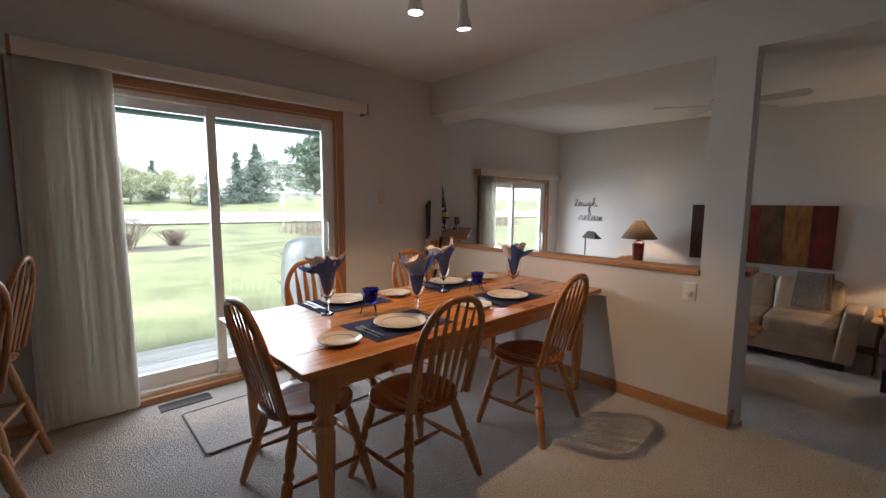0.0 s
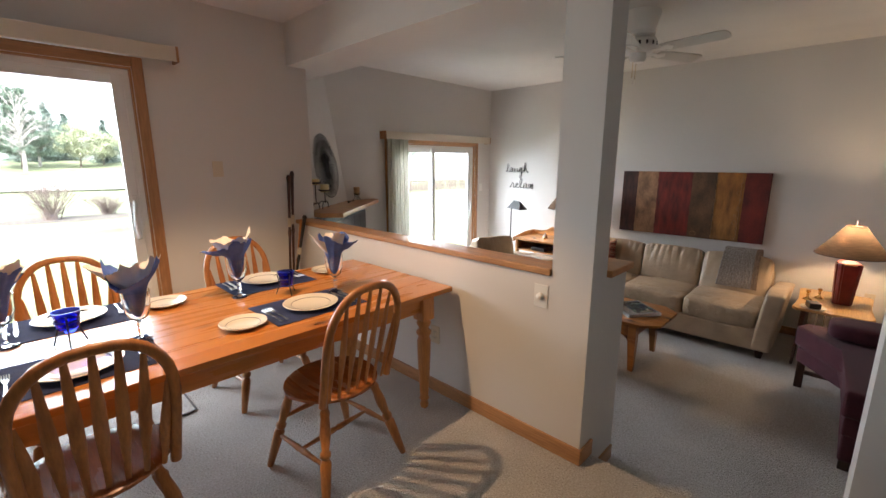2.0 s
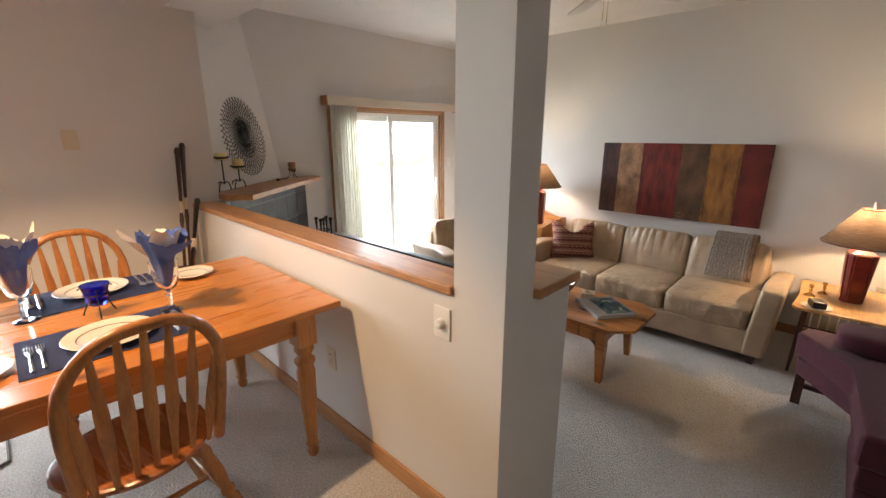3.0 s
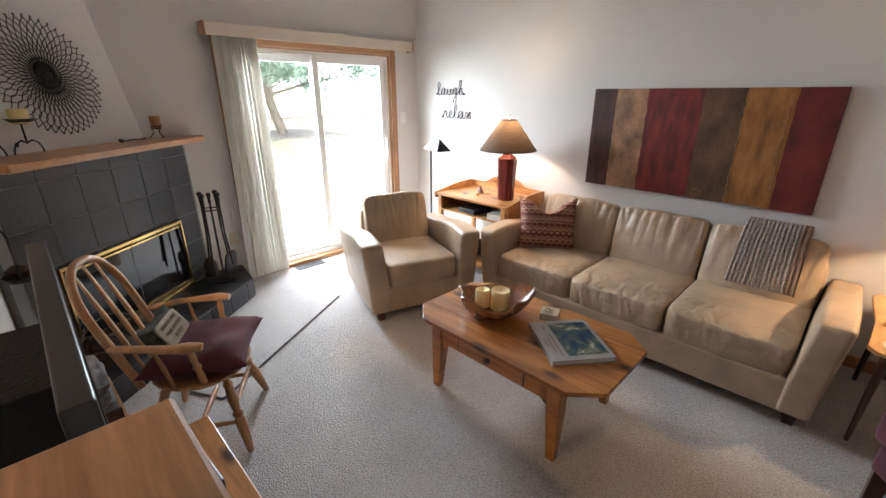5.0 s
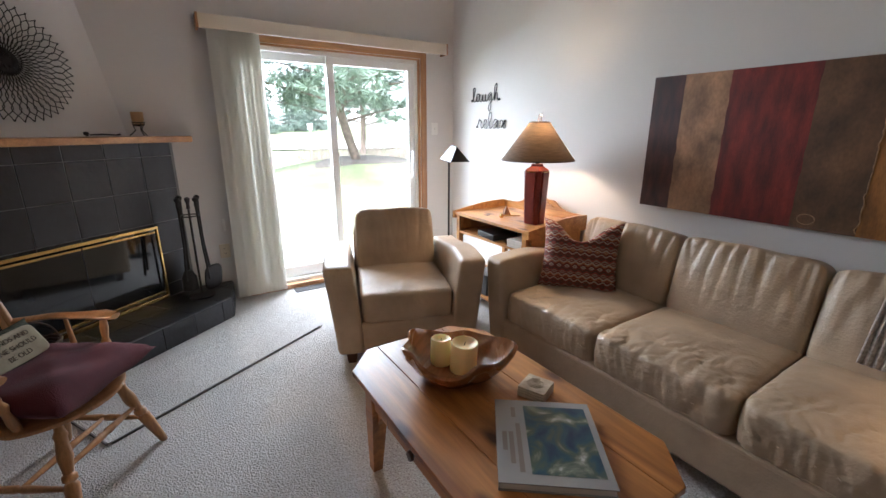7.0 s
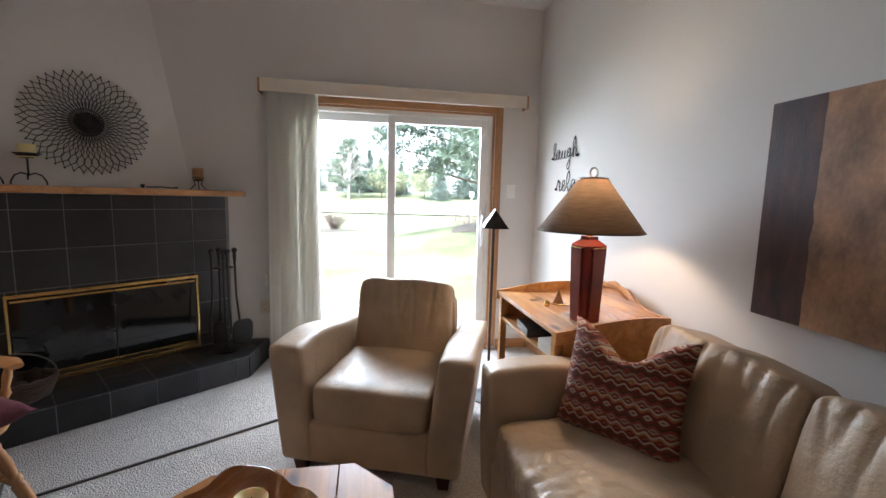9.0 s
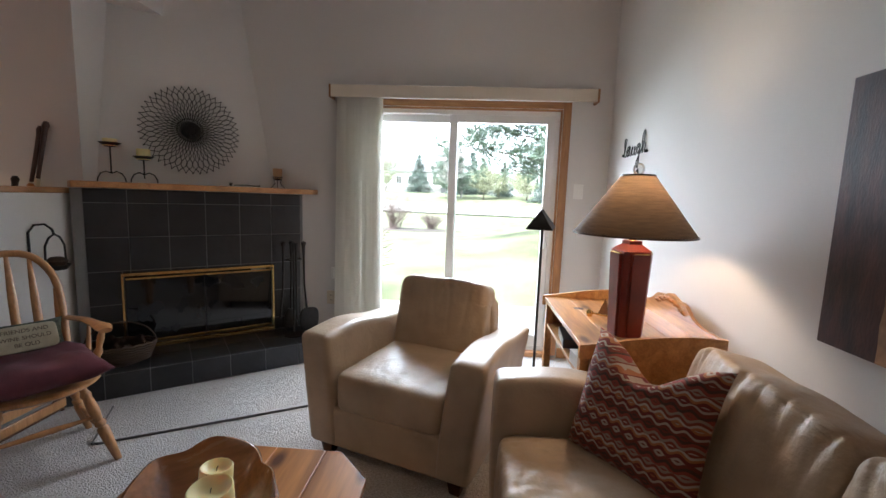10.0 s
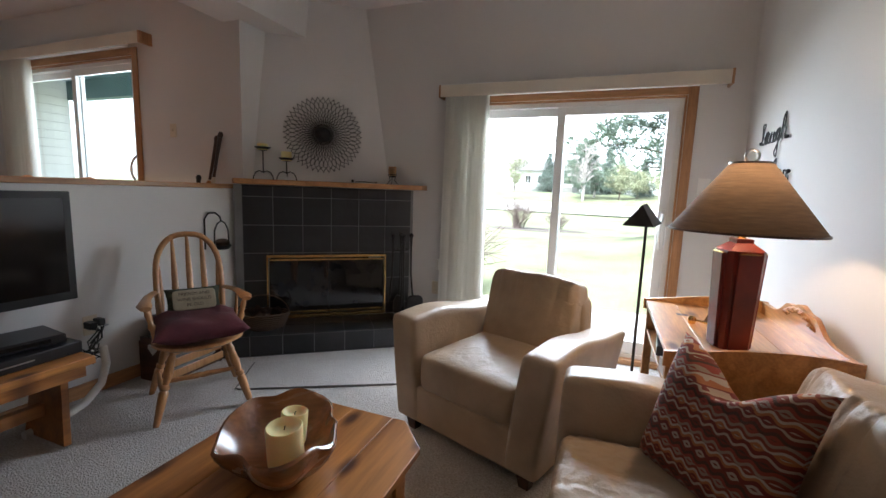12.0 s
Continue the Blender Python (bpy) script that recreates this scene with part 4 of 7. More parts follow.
# ---- living room ----
def rounded_block(size, radius, cuts, m, shape):
    """An upholstered block with flat faces and evenly rounded edges."""
    bm = bmesh.new()
    bmesh.ops.create_cube(bm, size=2.0)
    bmesh.ops.subdivide_edges(bm, edges=bm.edges[:], cuts=cuts, use_grid_fill=True)
    h = Vector(size) / 2
    for v in bm.verts:
        p = Vector([math.sin(c * math.pi / 2) * e for c, e in zip(v.co, h)])
        core = Vector([max(-(e - radius), min(e - radius, c)) for c, e in zip(p, h)])
        off = p - core
        q = core + off.normalized() * radius if off.length > 1e-6 else p
        v.co = shape(q)
    bmesh.ops.transform(bm, matrix=m, verts=bm.verts[:])
    return bm


def leather_seat(name, label, category, m, half, y_front, y_back, arm, seats, wob, flare):
    """A leather sofa or armchair that faces -y: half is half its width at the base."""
    s = thing(name, label, category, m)
    d = y_back - y_front
    part("base", box((-half + 0.02, y_front + 0.012, 0.075), (half - 0.02, y_back - 0.03, 0.275), 0.02, 3), LEATHER, s)
    for sx in (-1, 1):
        def lean(q, sx=sx):
            k = max(0.0, (q.z + 0.275) / 0.55)
            along = (q.y + d / 2) / d
            q.x += sx * (flare * k ** 1.3 - 0.012 * (1 - k) * abs(along - 0.5))
            if k > 0.5:
                q.z += (0.020 * math.sin(min(1.0, along * 1.6) * math.pi) - 0.075 * max(0.0, along - 0.30)) * (k - 0.5) * 2
            q.y -= 0.008 * math.sin(k * math.pi) if along < 0.2 else 0.0
            return q
        ob = part("armrest", rounded_block((arm, d - 0.01, 0.55), 0.030, 22, pose(sx * (half - arm / 2), (y_front + y_back) / 2, 0.075 + 0.275), lean), LEATHER, s, "squared padded leather arm", smooth=70)
        seam_x = sx * (half + flare * 0.93 - 0.018)
        seam = [Vector((seam_x, y_front + 0.03 + (d - 0.08) * j / 12, 0.619 + 0.020 * math.sin(min(1.0, j / 12 * 1.6) * math.pi) - 0.075 * max(0.0, j / 12 - 0.30))) for j in range(13)]
        part("piping", tube(seam, 0.0035, 6), LEATHER, ob)
    part("back_frame", puff((2 * half - 2 * arm + 0.06, 0.16, 0.50), 7, 10, 0.004, wob + 5, 2, pose(0, y_back - 0.09, 0.50)), LEATHER, s, smooth=70)
    inner = 2 * (half - arm) + 0.03
    w = inner / seats
    for i in range(seats):
        cx = -inner / 2 + w * (i + 0.5)

        def plump(q):
            u, v = 2 * q.x / w, 2 * q.y / (d - 0.2)
            if q.z > 0:
                q.z += 0.022 * (1 - u * u) * (1 - v * v)
                crease = noise.noise((q.x * 9 + i * 4, q.y * 5, wob))
                warp = 0.05 * noise.noise((q.x * 5, q.y * 5, wob + i))
                fine = abs(noise.noise(((q.x + warp) * 24 + i * 5, (q.y - warp) * 13, wob + 4)))
                q.z -= (0.0075 if seats > 1 else 0.002) * max(0.0, 0.17 - fine) / 0.17 * max(0.0, min(1.0, -v * 1.8 + 0.1))
                q.z -= (0.005 if seats > 1 else 0.0012) * max(0.0, 0.22 - abs(crease)) / 0.22 * max(0.0, min(1.0, -v * 1.3 + 0.35))
            if q.y < -0.2:
                q.y += 0.006 * noise.noise((q.x * 14 + i * 3, q.z * 5, 2 + wob)) - 0.012 * (1 - (q.z / 0.095) ** 2)
                tuck = abs(noise.noise((q.x * 22 + q.z * 6 + i * 3, q.z * 7, 5 + wob)))
                q.y += (0.006 if seats > 1 else 0.002) * max(0.0, 0.18 - tuck) / 0.18
            return q
        c = part("seat_cushion", puff((w - 0.004, d - 0.20, 0.19), 13, 56, 0.002, i * 7 + wob, 3.2, pose(cx, y_front + 0.02 + (d - 0.20) / 2, 0.355), plump), LEATHER, s, "creased leather seat cushion", smooth=80)
        part("piping", tube([(cx - w / 2 + 0.03, y_front + 0.026, 0.285), (cx, y_front + 0.014, 0.283), (cx + w / 2 - 0.03, y_front + 0.026, 0.285)], 0.004, 6), LEATHER, c)

        def slump(q):
            u = 2 * q.x / w
            if q.y < 0:
                q.y -= 0.026 * (1 - u * u) * math.cos(q.z * 4)
                fold = noise.noise((q.x * 13 + 5 * i + wob, q.z * 1.6, 3.1))
                top = max(0.0, min(1.0, q.z * 3.2 + 0.45))
                q.y += 0.013 * max(0.0, 0.16 - abs(fold)) / 0.16 * top
                pucker = abs(noise.noise((q.x * 30 + 3 * i, q.z * 5, 1.7 + wob)))
                q.y += 0.006 * max(0.0, 0.15 - pucker) / 0.15 * max(0.0, min(1.0, q.z * 8 - 0.55))
            if q.z > 0.1:
                q.z -= 0.010 * abs(u) ** 3
                q.z += 0.003 * math.sin(q.x * 24 + i * 2)
            return q
        part("back_cushion", puff((w - 0.006, 0.19, 0.46), 9, 52, 0.002, i * 5 + 2 + wob, 3.0, pose(cx, y_back - 0.18, 0.605, -13), slump), LEATHER, s, "slumped leather back cushion with creases", smooth=80)
    for sx in (-1, 1):
        for yy in (y_front + 0.075, y_back - 0.10):
            part("foot", lathe([(0, 0), (0.032, 0), (0.050, 0.08), (0, 0.08)], 4, pose(sx * (half - 0.085), yy, 0, 0, 0, 45)), DARK_WOOD, s, "tapered dark wooden foot", smooth=0)
    return s


leather_seat("sofa", "three-seat taupe leather sofa with creased cushions against the wall", "sofa", pose(6.39, 1.345, LOW, 0, 0, -90), 1.075, -0.465, 0.45, 0.15, 3, 0.0, 0.05)
leather_seat("armchair", "taupe leather armchair standing on the carpet", "chair", pose(5.60, 3.015, LOW, 0, 0, -20), 0.432, -0.47, 0.40, 0.165, 1, 11.0, 0.055)

# knitted throw over the sofa back
throw = thing("throw_blanket", "grey ribbed knit throw with tan bands draped over the sofa", "blanket", pose(0, 0, 0))
KNIT = material("grey_knit", (0.40, 0.345, 0.295), rough=0.95, spread=0.35, scale=70, bump=1.0, bump_scale=160, sheen=0.2)
KNIT_TAN = material("tan_knit", (0.33, 0.22, 0.15), rough=0.95, spread=0.2, scale=30, bump=0.8, bump_scale=260)
for lo_u, hi_u, mt, nm in ((0.0, 0.86, KNIT, "grey_field"), (0.86, 1.0, KNIT_TAN, "tan_border")):
    bm = bmesh.new()
    prof = [(6.82, 0.36), (6.815, 0.46), (6.785, 0.525), (6.735, 0.552), (6.68, 0.545), (6.635, 0.50), (6.60, 0.43), (6.575, 0.36), (6.555, 0.29), (6.54, 0.22), (6.535, 0.165)]
    nu = 100 if nm == "grey_field" else 14
    grid = []
    for i in range(nu + 1):
        u = lo_u + (hi_u - lo_u) * i / nu
        row = []
        for j, (x, z) in enumerate(prof):
            s = j / (len(prof) - 1)
            y = 0.835 - 0.32 * u + 0.045 * max(0, s - 0.45) * (1 - 1.6 * u)
            rib = 0.0055 * math.sin(u * math.tau * 15)
            sag = 0.006 * noise.noise((u * 3, s * 4, 0.5))
            row.append(bm.verts.new((x - 0.055 - rib - sag, y, z + 0.012 + rib * 0.7)))
        grid.append(row)
    for a, b in zip(grid, grid[1:]):
        for j in range(len(prof) - 1):
            bm.faces.new((a[j], b[j], b[j + 1], a[j + 1]))
    thicken(bm, (0.007, 0, -0.007))
    part(nm, bm, mt, throw, smooth=60)

# patterned pillow
def zigzag_cloth():
    """Woven bands of waves in rust, brown, cream and rose."""
    mat = bpy.data.materials.new("zigzag_cloth")
    mat.use_nodes = True
    n, l = mat.node_tree.nodes, mat.node_tree.links
    b = n["Principled BSDF"]
    b.inputs["Roughness"].default_value = 0.9
    tc, sep = n.new("ShaderNodeTexCoord"), n.new("ShaderNodeSeparateXYZ")
    l.new(tc.outputs["Object"], sep.inputs[0])

    def mth(op, a, c=None):
        x = n.new("ShaderNodeMath")
        x.operation = op
        for i, v in enumerate((a, c)):
            if v is None:
                continue
            if isinstance(v, (int, float)):
                x.inputs[i].default_value = v
            else:
                l.new(v, x.inputs[i])
        return x.outputs[0]
    wave = mth("MULTIPLY", mth("SINE", mth("MULTIPLY", sep.outputs["X"], 135.0)), 0.0062)
    flip = mth("SIGN", mth("SINE", mth("MULTIPLY", sep.outputs["Z"], 94.0)))
    pos = mth("ADD", sep.outputs["Z"], mth("MULTIPLY", wave, flip))
    fac = mth("FRACT", mth("MULTIPLY", pos, 12.5))
    ramp = n.new("ShaderNodeValToRGB")
    ramp.color_ramp.interpolation = "CONSTANT"
    e = ramp.color_ramp.elements
    cols = [(0.0, (0.18, 0.035, 0.022)), (0.13, (0.42, 0.33, 0.26)), (0.22, (0.17, 0.028, 0.022)), (0.36, (0.38, 0.14, 0.055)), (0.46, (0.46, 0.38, 0.31)), (0.55, (0.22, 0.045, 0.028)), (0.66, (0.30, 0.22, 0.17)), (0.76, (0.27, 0.05, 0.035)), (0.88, (0.08, 0.035, 0.025))]
    e[0].position, e[0].color = cols[0][0], (*cols[0][1], 1)
    e[1].position, e[1].color = cols[1][0], (*cols[1][1], 1)
    for p, c in cols[2:]:
        x = e.new(p)
        x.color = (*c, 1)
    l.new(fac, ramp.inputs["Fac"])
    l.new(ramp.outputs[0], b.inputs["Base Color"])
    ns, bp = n.new("ShaderNodeTexNoise"), n.new("ShaderNodeBump")
    ns.inputs["Scale"].default_value = 260
    bp.inputs["Strength"].default_value, bp.inputs["Distance"].default_value = 0.5, 0.004
    l.new(tc.outputs["Object"], ns.inputs["Vector"])
    l.new(ns.outputs["Fac"], bp.inputs["Height"])
    l.new(bp.outputs[0], b.inputs["Normal"])
    return mat


def pillow(bm_size, thick, seed, dent=0.0):
    """A square pillow in its x-z plane, pinched to pointed corners."""
    bm = bmesh.new()
    k = 22
    for side in (-1, 1):
        g = []
        for i in range(k + 1):
            row = []
            for j in range(k + 1):
                u, v = 2 * i / k - 1, 2 * j / k - 1
                pinch = 1 - 0.10 * (1 - abs(v) ** 2) * (abs(u) ** 3)
                pz = 1 - 0.10 * (1 - abs(u) ** 2) * (abs(v) ** 3)
                bulge = ((1 - u ** 4) * (1 - v ** 4)) ** 0.6
                x, z = u * bm_size[0] / 2 * pinch, v * bm_size[1] / 2 * pz
                if dent and v > 0:
                    z -= dent * v * v * math.exp(-(u * 2.2) ** 2)
                y = side * (thick / 2) * bulge + 0.006 * noise.noise((x * 9 + seed, z * 9, side))
                row.append(bm.verts.new((x, y, z)))
            g.append(row)
        for i in range(k):
            for j in range(k):
                q = (g[i][j], g[i + 1][j], g[i + 1][j + 1], g[i][j + 1])
                bm.faces.new(q if side < 0 else q[::-1])
    bmesh.ops.remove_doubles(bm, verts=bm.verts[:], dist=0.007)
    return bm


PILLOW_M = pose(6.385, 2.125, LOW + 0.635, -18, 0, -56)
pl = thing("throw_pillow", "rust and cream zigzag woven pillow with a dented top", "pillow", PILLOW_M)
part("cover", pillow((0.47, 0.45), 0.17, 3, 0.135), zigzag_cloth(), pl, smooth=80)

# painting of vertical bands on canvas
def band_paint(name, colour, dark, seed, stretch):
    mat = material(name, colour, rough=0.6, spread=0.55, scale=4 + seed, bump=0.12, bump_scale=60, stretch=stretch, fine=0.35)
    return mat


art = thing("canvas_painting", "wide abstract canvas of vertical red, ochre and brown bands", "painting", pose(SOFA_X, 0, 0))
part("stretcher_frame", box((-0.034, 0.553, 0.588), (-0.001, 2.066, 1.338), 0.002), material("canvas_edge", (0.09, 0.028, 0.02), rough=0.8), art)
ART = [(0.553, 0.776, (0.145, 0.015, 0.010), "red_band"), (0.776, 1.036, (0.28, 0.115, 0.024), "ochre_band"), (1.036, 1.28, (0.115, 0.055, 0.024), "olive_band"), (1.28, 1.648, (0.155, 0.014, 0.009), "crimson_band"), (1.648, 1.886, (0.31, 0.165, 0.085), "tan_band"), (1.886, 2.066, (0.055, 0.016, 0.012), "umber_band")]
for i, (ya, yb, col, nm) in enumerate(ART):
    bm = bmesh.new()
    k = 30
    edge_a = [ya + (0.006 * noise.noise((j * 0.4, i, 1)) if i else 0) for j in range(k + 1)]
    edge_b = [yb + (0.006 * noise.noise((j * 0.4, i + 1, 1)) if i < 5 else 0) for j in range(k + 1)]
    va = [bm.verts.new((-0.0365, edge_a[j], 0.5885 + 0.7495 * j / k)) for j in range(k + 1)]
    vb = [bm.verts.new((-0.0365, edge_b[j], 0.5885 + 0.7495 * j / k)) for j in range(k + 1)]
    for j in range(k):
        bm.faces.new((va[j], vb[j], vb[j + 1], va[j + 1]))
    thicken(bm, (0.002, 0, 0))
    part(nm, bm, band_paint(nm, col, None, i, (1, 3 if i % 2 else 1.2, 0.8)), art)
CREST = material("cream_impasto", (0.30, 0.17, 0.08), rough=0.7, spread=0.3, scale=30, bump=0.8, bump_scale=90)
for y0, wob in ((1.036, 0.012), (0.80, 0.022)):
    bm = bmesh.new()
    pts = [(-0.0375, y0 + wob * noise.noise((j * 0.5, y0, 4)), 0.60 + 0.73 * j / 40) for j in range(41)]
    add_tube(bm, pts, [0.002 + 0.003 * abs(noise.noise((j * 0.9, y0, 7))) for j in range(41)], 6)
    part("impasto_line", bm, CREST, art, "raised pale paint line")
for zc in (0.72, 0.80, 0.87, 0.95, 1.05, 1.12):
    r = 0.014 + 0.007 * math.sin(zc * 40)
    part("impasto_loop", tube([(-0.0375, 0.815 + r * math.cos(a * math.tau / 14) + 0.02 * math.sin(zc * 17), zc + 1.3 * r * math.sin(a * math.tau / 14)) for a in range(14)], 0.0016, 6, True), CREST, art)
part("impasto_loop", tube([(-0.0375, 1.22 + 0.034 * math.cos(a * math.tau / 16), 0.635 + 0.024 * math.sin(a * math.tau / 16)) for a in range(16)], 0.0018, 6, True), CREST, art)


# wire words on the sofa wall
GLYPH = {
    "l": [(0, 0.1), (0.25, 0.45), (0.38, 0.85), (0.27, 1.03), (0.12, 0.85), (0.12, 0.3), (0.28, 0.0), (0.5, 0.12)],
    "a": [(0, 0.12), (0.45, 0.5), (0.2, 0.55), (0.05, 0.25), (0.2, 0.0), (0.42, 0.2), (0.48, 0.5), (0.46, 0.15), (0.58, 0.0), (0.72, 0.12)],
    "u": [(0, 0.12), (0.12, 0.5), (0.1, 0.15), (0.25, 0.0), (0.42, 0.15), (0.47, 0.5), (0.46, 0.15), (0.56, 0.0), (0.7, 0.12)],
    "g": [(0, 0.12), (0.42, 0.5), (0.2, 0.55), (0.05, 0.25), (0.2, 0.03), (0.42, 0.2), (0.46, 0.5), (0.42, -0.4), (0.25, -0.72), (0.12, -0.5), (0.3, -0.12), (0.65, 0.12)],
    "h": [(0, 0.1), (0.25, 0.55), (0.4, 1.0), (0.28, 1.17), (0.16, 0.9), (0.14, 0.0), (0.25, 0.42), (0.42, 0.5), (0.48, 0.2), (0.55, 0.0), (0.75, 0.1)],
    "r": [(0, 0.1), (0.2, 0.5), (0.26, 0.6), (0.3, 0.48), (0.45, 0.5), (0.42, 0.2), (0.52, 0.0), (0.65, 0.12)],
    "e": [(0, 0.12), (0.3, 0.3), (0.36, 0.5), (0.22, 0.57), (0.1, 0.35), (0.15, 0.08), (0.32, 0.0), (0.52, 0.12)],
    "x": [(0, 0.12), (0.12, 0.5), (0.28, 0.4), (0.36, 0.1), (0.5, 0.0), (0.6, 0.12), (0.45, 0.3), (0.15, 0.02), (0.3, 0.25), (0.58, 0.52)],
}


def wire_word(word, y_left, z, size, label):
    w = thing("wall_word", label, "wall decor", pose(SOFA_X - 0.012, y_left, z), "wire words")
    pen, pts = 0.0, []
    for ch in word:
        g = GLYPH[ch]
        pts += [(pen + px, py) for px, py in g[(1 if pts else 0):]]
        pen = pts[-1][0]
    fine = []
    for i in range(len(pts) - 1):
        p0, p1, p2, p3 = [Vector(pts[max(0, min(len(pts) - 1, i + d))]) for d in (-1, 0, 1, 2)]
        for s in (0, 0.33, 0.66):
            fine.append(0.5 * ((2 * p1) + (p2 - p0) * s + (2 * p0 - 5 * p1 + 4 * p2 - p3) * s * s + (3 * p1 - p0 - 3 * p2 + p3) * s ** 3))
    part("wire", tube([(0.002 * math.sin(i), -p.x * size, p.y * size) for i, p in enumerate(fine)], 0.0038, 6), BLACK_IRON, w)
    for e in (fine[0], fine[-1]):
        part("end_ball", lathe([(0, -0.011), (0.008, -0.008), (0.011, 0), (0.008, 0.008), (0, 0.011)], 10, pose(0, -e.x * size, e.y * size)), BLACK_IRON, w)


wire_word("laugh", 3.91, 1.293, 0.121, "black wire wall script spelling laugh")
wire_word("relax", 3.825, 1.055, 0.137, "black wire wall script spelling relax")


# coffee table with cut corners and a drawer
def coffee_table():
    t = thing("coffee_table", "rustic pine coffee table with cut corners and a drawer", "table", pose(5.185, 1.505, LOW))
    w, d, c, z = 0.335, 0.58, 0.13, 0.45
    k = 4
    for i in range(k):
        a, b = -w + 2 * w * i / k, -w + 2 * w * (i + 1) / k
        ol = [(a + 0.0008, -d + (c if i == 0 else 0)), (b - 0.0008, -d + (c if i == k - 1 else 0)), (b - 0.0008, d - (c if i == k - 1 else 0)), (a + 0.0008, d - (c if i == 0 else 0))]
        if i == 0:
            ol = [(a, -d + c), (a + c * 0.9, -d), (b - 0.0008, -d), (b - 0.0008, d), (a + c * 0.9, d), (a, d - c)]
        elif i == k - 1:
            ol = [(a + 0.0008, -d), (b - c * 0.9, -d), (b, -d + c), (b, d - c), (b - c * 0.9, d), (a + 0.0008, d)]
        part("plank", prism(ol, z - 0.024, z, 0.003), RUSTIC, t)
    iw, il = w - 0.055, d - 0.19
    for sx in (-1, 1):
        part("apron", box((sx * iw - 0.01, -il + 0.03, z - 0.135), (sx * iw + 0.01, il - 0.03, z - 0.025), 0.002), RUSTIC, t)
    for sy in (-1, 1):
        part("apron", box((-iw + 0.03, sy * il - 0.01, z - 0.135), (iw - 0.03, sy * il + 0.01, z - 0.025), 0.002), RUSTIC, t)
    dr = part("drawer", box((-iw - 0.018, -0.21, z - 0.125), (-iw - 0.0105, 0.21, z - 0.032), 0.003), RUSTIC, t, "pine drawer front with dark reveal")
    part("knob", lathe([(0, 0), (0.009, 0), (0.008, 0.008), (0.018, 0.016), (0.016, 0.026), (0, 0.028)], 16, pose(-iw - 0.018, 0, z - 0.078, 0, -90, 0)), DARK_WOOD, dr, "dark turned knob")
    for y in (-0.21, 0.21):
        part("reveal", box((-iw - 0.0175, y - 0.004, z - 0.127), (-iw - 0.0102, y + 0.003, z - 0.03)), DARK_WOOD, dr)
    for sx in (-1, 1):
        for sy in (-1, 1):
            bm = bmesh.new()
            x, y = sx * (iw - 0.012), sy * (il - 0.012)
            add_box(bm, (x - 0.034, y - 0.034, 0.29), (x + 0.034, y + 0.034, z - 0.025), 0.004)
            lo = [bm.verts.new((x + a * 0.020 + sx * 0.01, y + b * 0.020 + sy * 0.01, 0)) for a, b in ((-1, -1), (1, -1), (1, 1), (-1, 1))]
            hi = [bm.verts.new((x + a * 0.034, y + b * 0.034, 0.2905)) for a, b in ((-1, -1), (1, -1), (1, 1), (-1, 1))]
            bm.faces.new(lo[::-1])
            bm.faces.new(hi)
            for i in range(4):
                bm.faces.new((lo[i], lo[(i + 1) % 4], hi[(i + 1) % 4], hi[i]))
            part("leg", bm, RUSTIC, t)
            for dx, dy in ((-sx, 0), (0, -sy)):
                ol = [(0, 0), (0.075, 0), (0.045, -0.012), (0.016, -0.035), (0, -0.075)]
                bm = bmesh.new()
                vs = []
                for off in (-0.009, 0.009):
                    vs.append([bm.verts.new((x + dx * (0.034 + u) + (off if dx == 0 else 0), y + dy * (0.034 + u) + (off if dy == 0 else 0), z - 0.135 + v)) for u, v in ol])
                bm.faces.new(vs[0])
                bm.faces.new(vs[1][::-1])
                for i in range(5):
                    bm.faces.new((vs[0][i], vs[0][(i + 1) % 5], vs[1][(i + 1) % 5], vs[1][i]))
                part("bracket", bm, RUSTIC, t)
    return t


coffee_table()
CT = LOW + 0.451

# carved wooden bowl with two candles
BOWL_WOOD = wood("burl_wood", (0.36, 0.15, 0.055), (0.19, 0.065, 0.022), along=1, rough=0.25, coat=0.5, grain=9)
bowl = thing("wooden_bowl", "freeform carved burl wood bowl with a wavy rim", "bowl", pose(5.175, 1.71, CT, 0, 0, -50))
bm = bmesh.new()
rows, n = [], 56
for s, zz, inner in ((0.46, 0.0, 0), (0.54, 0.004, 0), (0.74, 0.026, 0), (0.90, 0.058, 0), (0.985, 0.086, 0), (1.0, 0.098, 0), (0.955, 0.102, 1), (0.88, 0.082, 1), (0.76, 0.054, 1), (0.55, 0.032, 1), (0.25, 0.024, 1)):
    row = []
    for j in range(n):
        a = j * math.tau / n
        edge = 1 + 0.10 * math.sin(3 * a + 0.6) + 0.06 * math.sin(5 * a + 2) + 0.03 * math.sin(9 * a)
        hgt = 1 + (0.28 * math.sin(2 * a + 1.0) + 0.15 * math.sin(5 * a)) * max(0, s - 0.4)
        row.append(bm.verts.new((0.212 * s * (1 + (edge - 1) * s * s) * math.cos(a), 0.172 * s * (1 + (edge - 1) * s * s) * math.sin(a), 1.25 * zz * hgt)))
    rows.append(row)
for a, b in zip(rows, rows[1:]):
    for j in range(n):
        bm.faces.new((a[j], a[(j + 1) % n], b[(j + 1) % n], b[j]))
bm.faces.new(rows[0][::-1])
bm.faces.new(rows[-1])
part("bowl_body", bm, BOWL_WOOD, bowl, smooth=70)


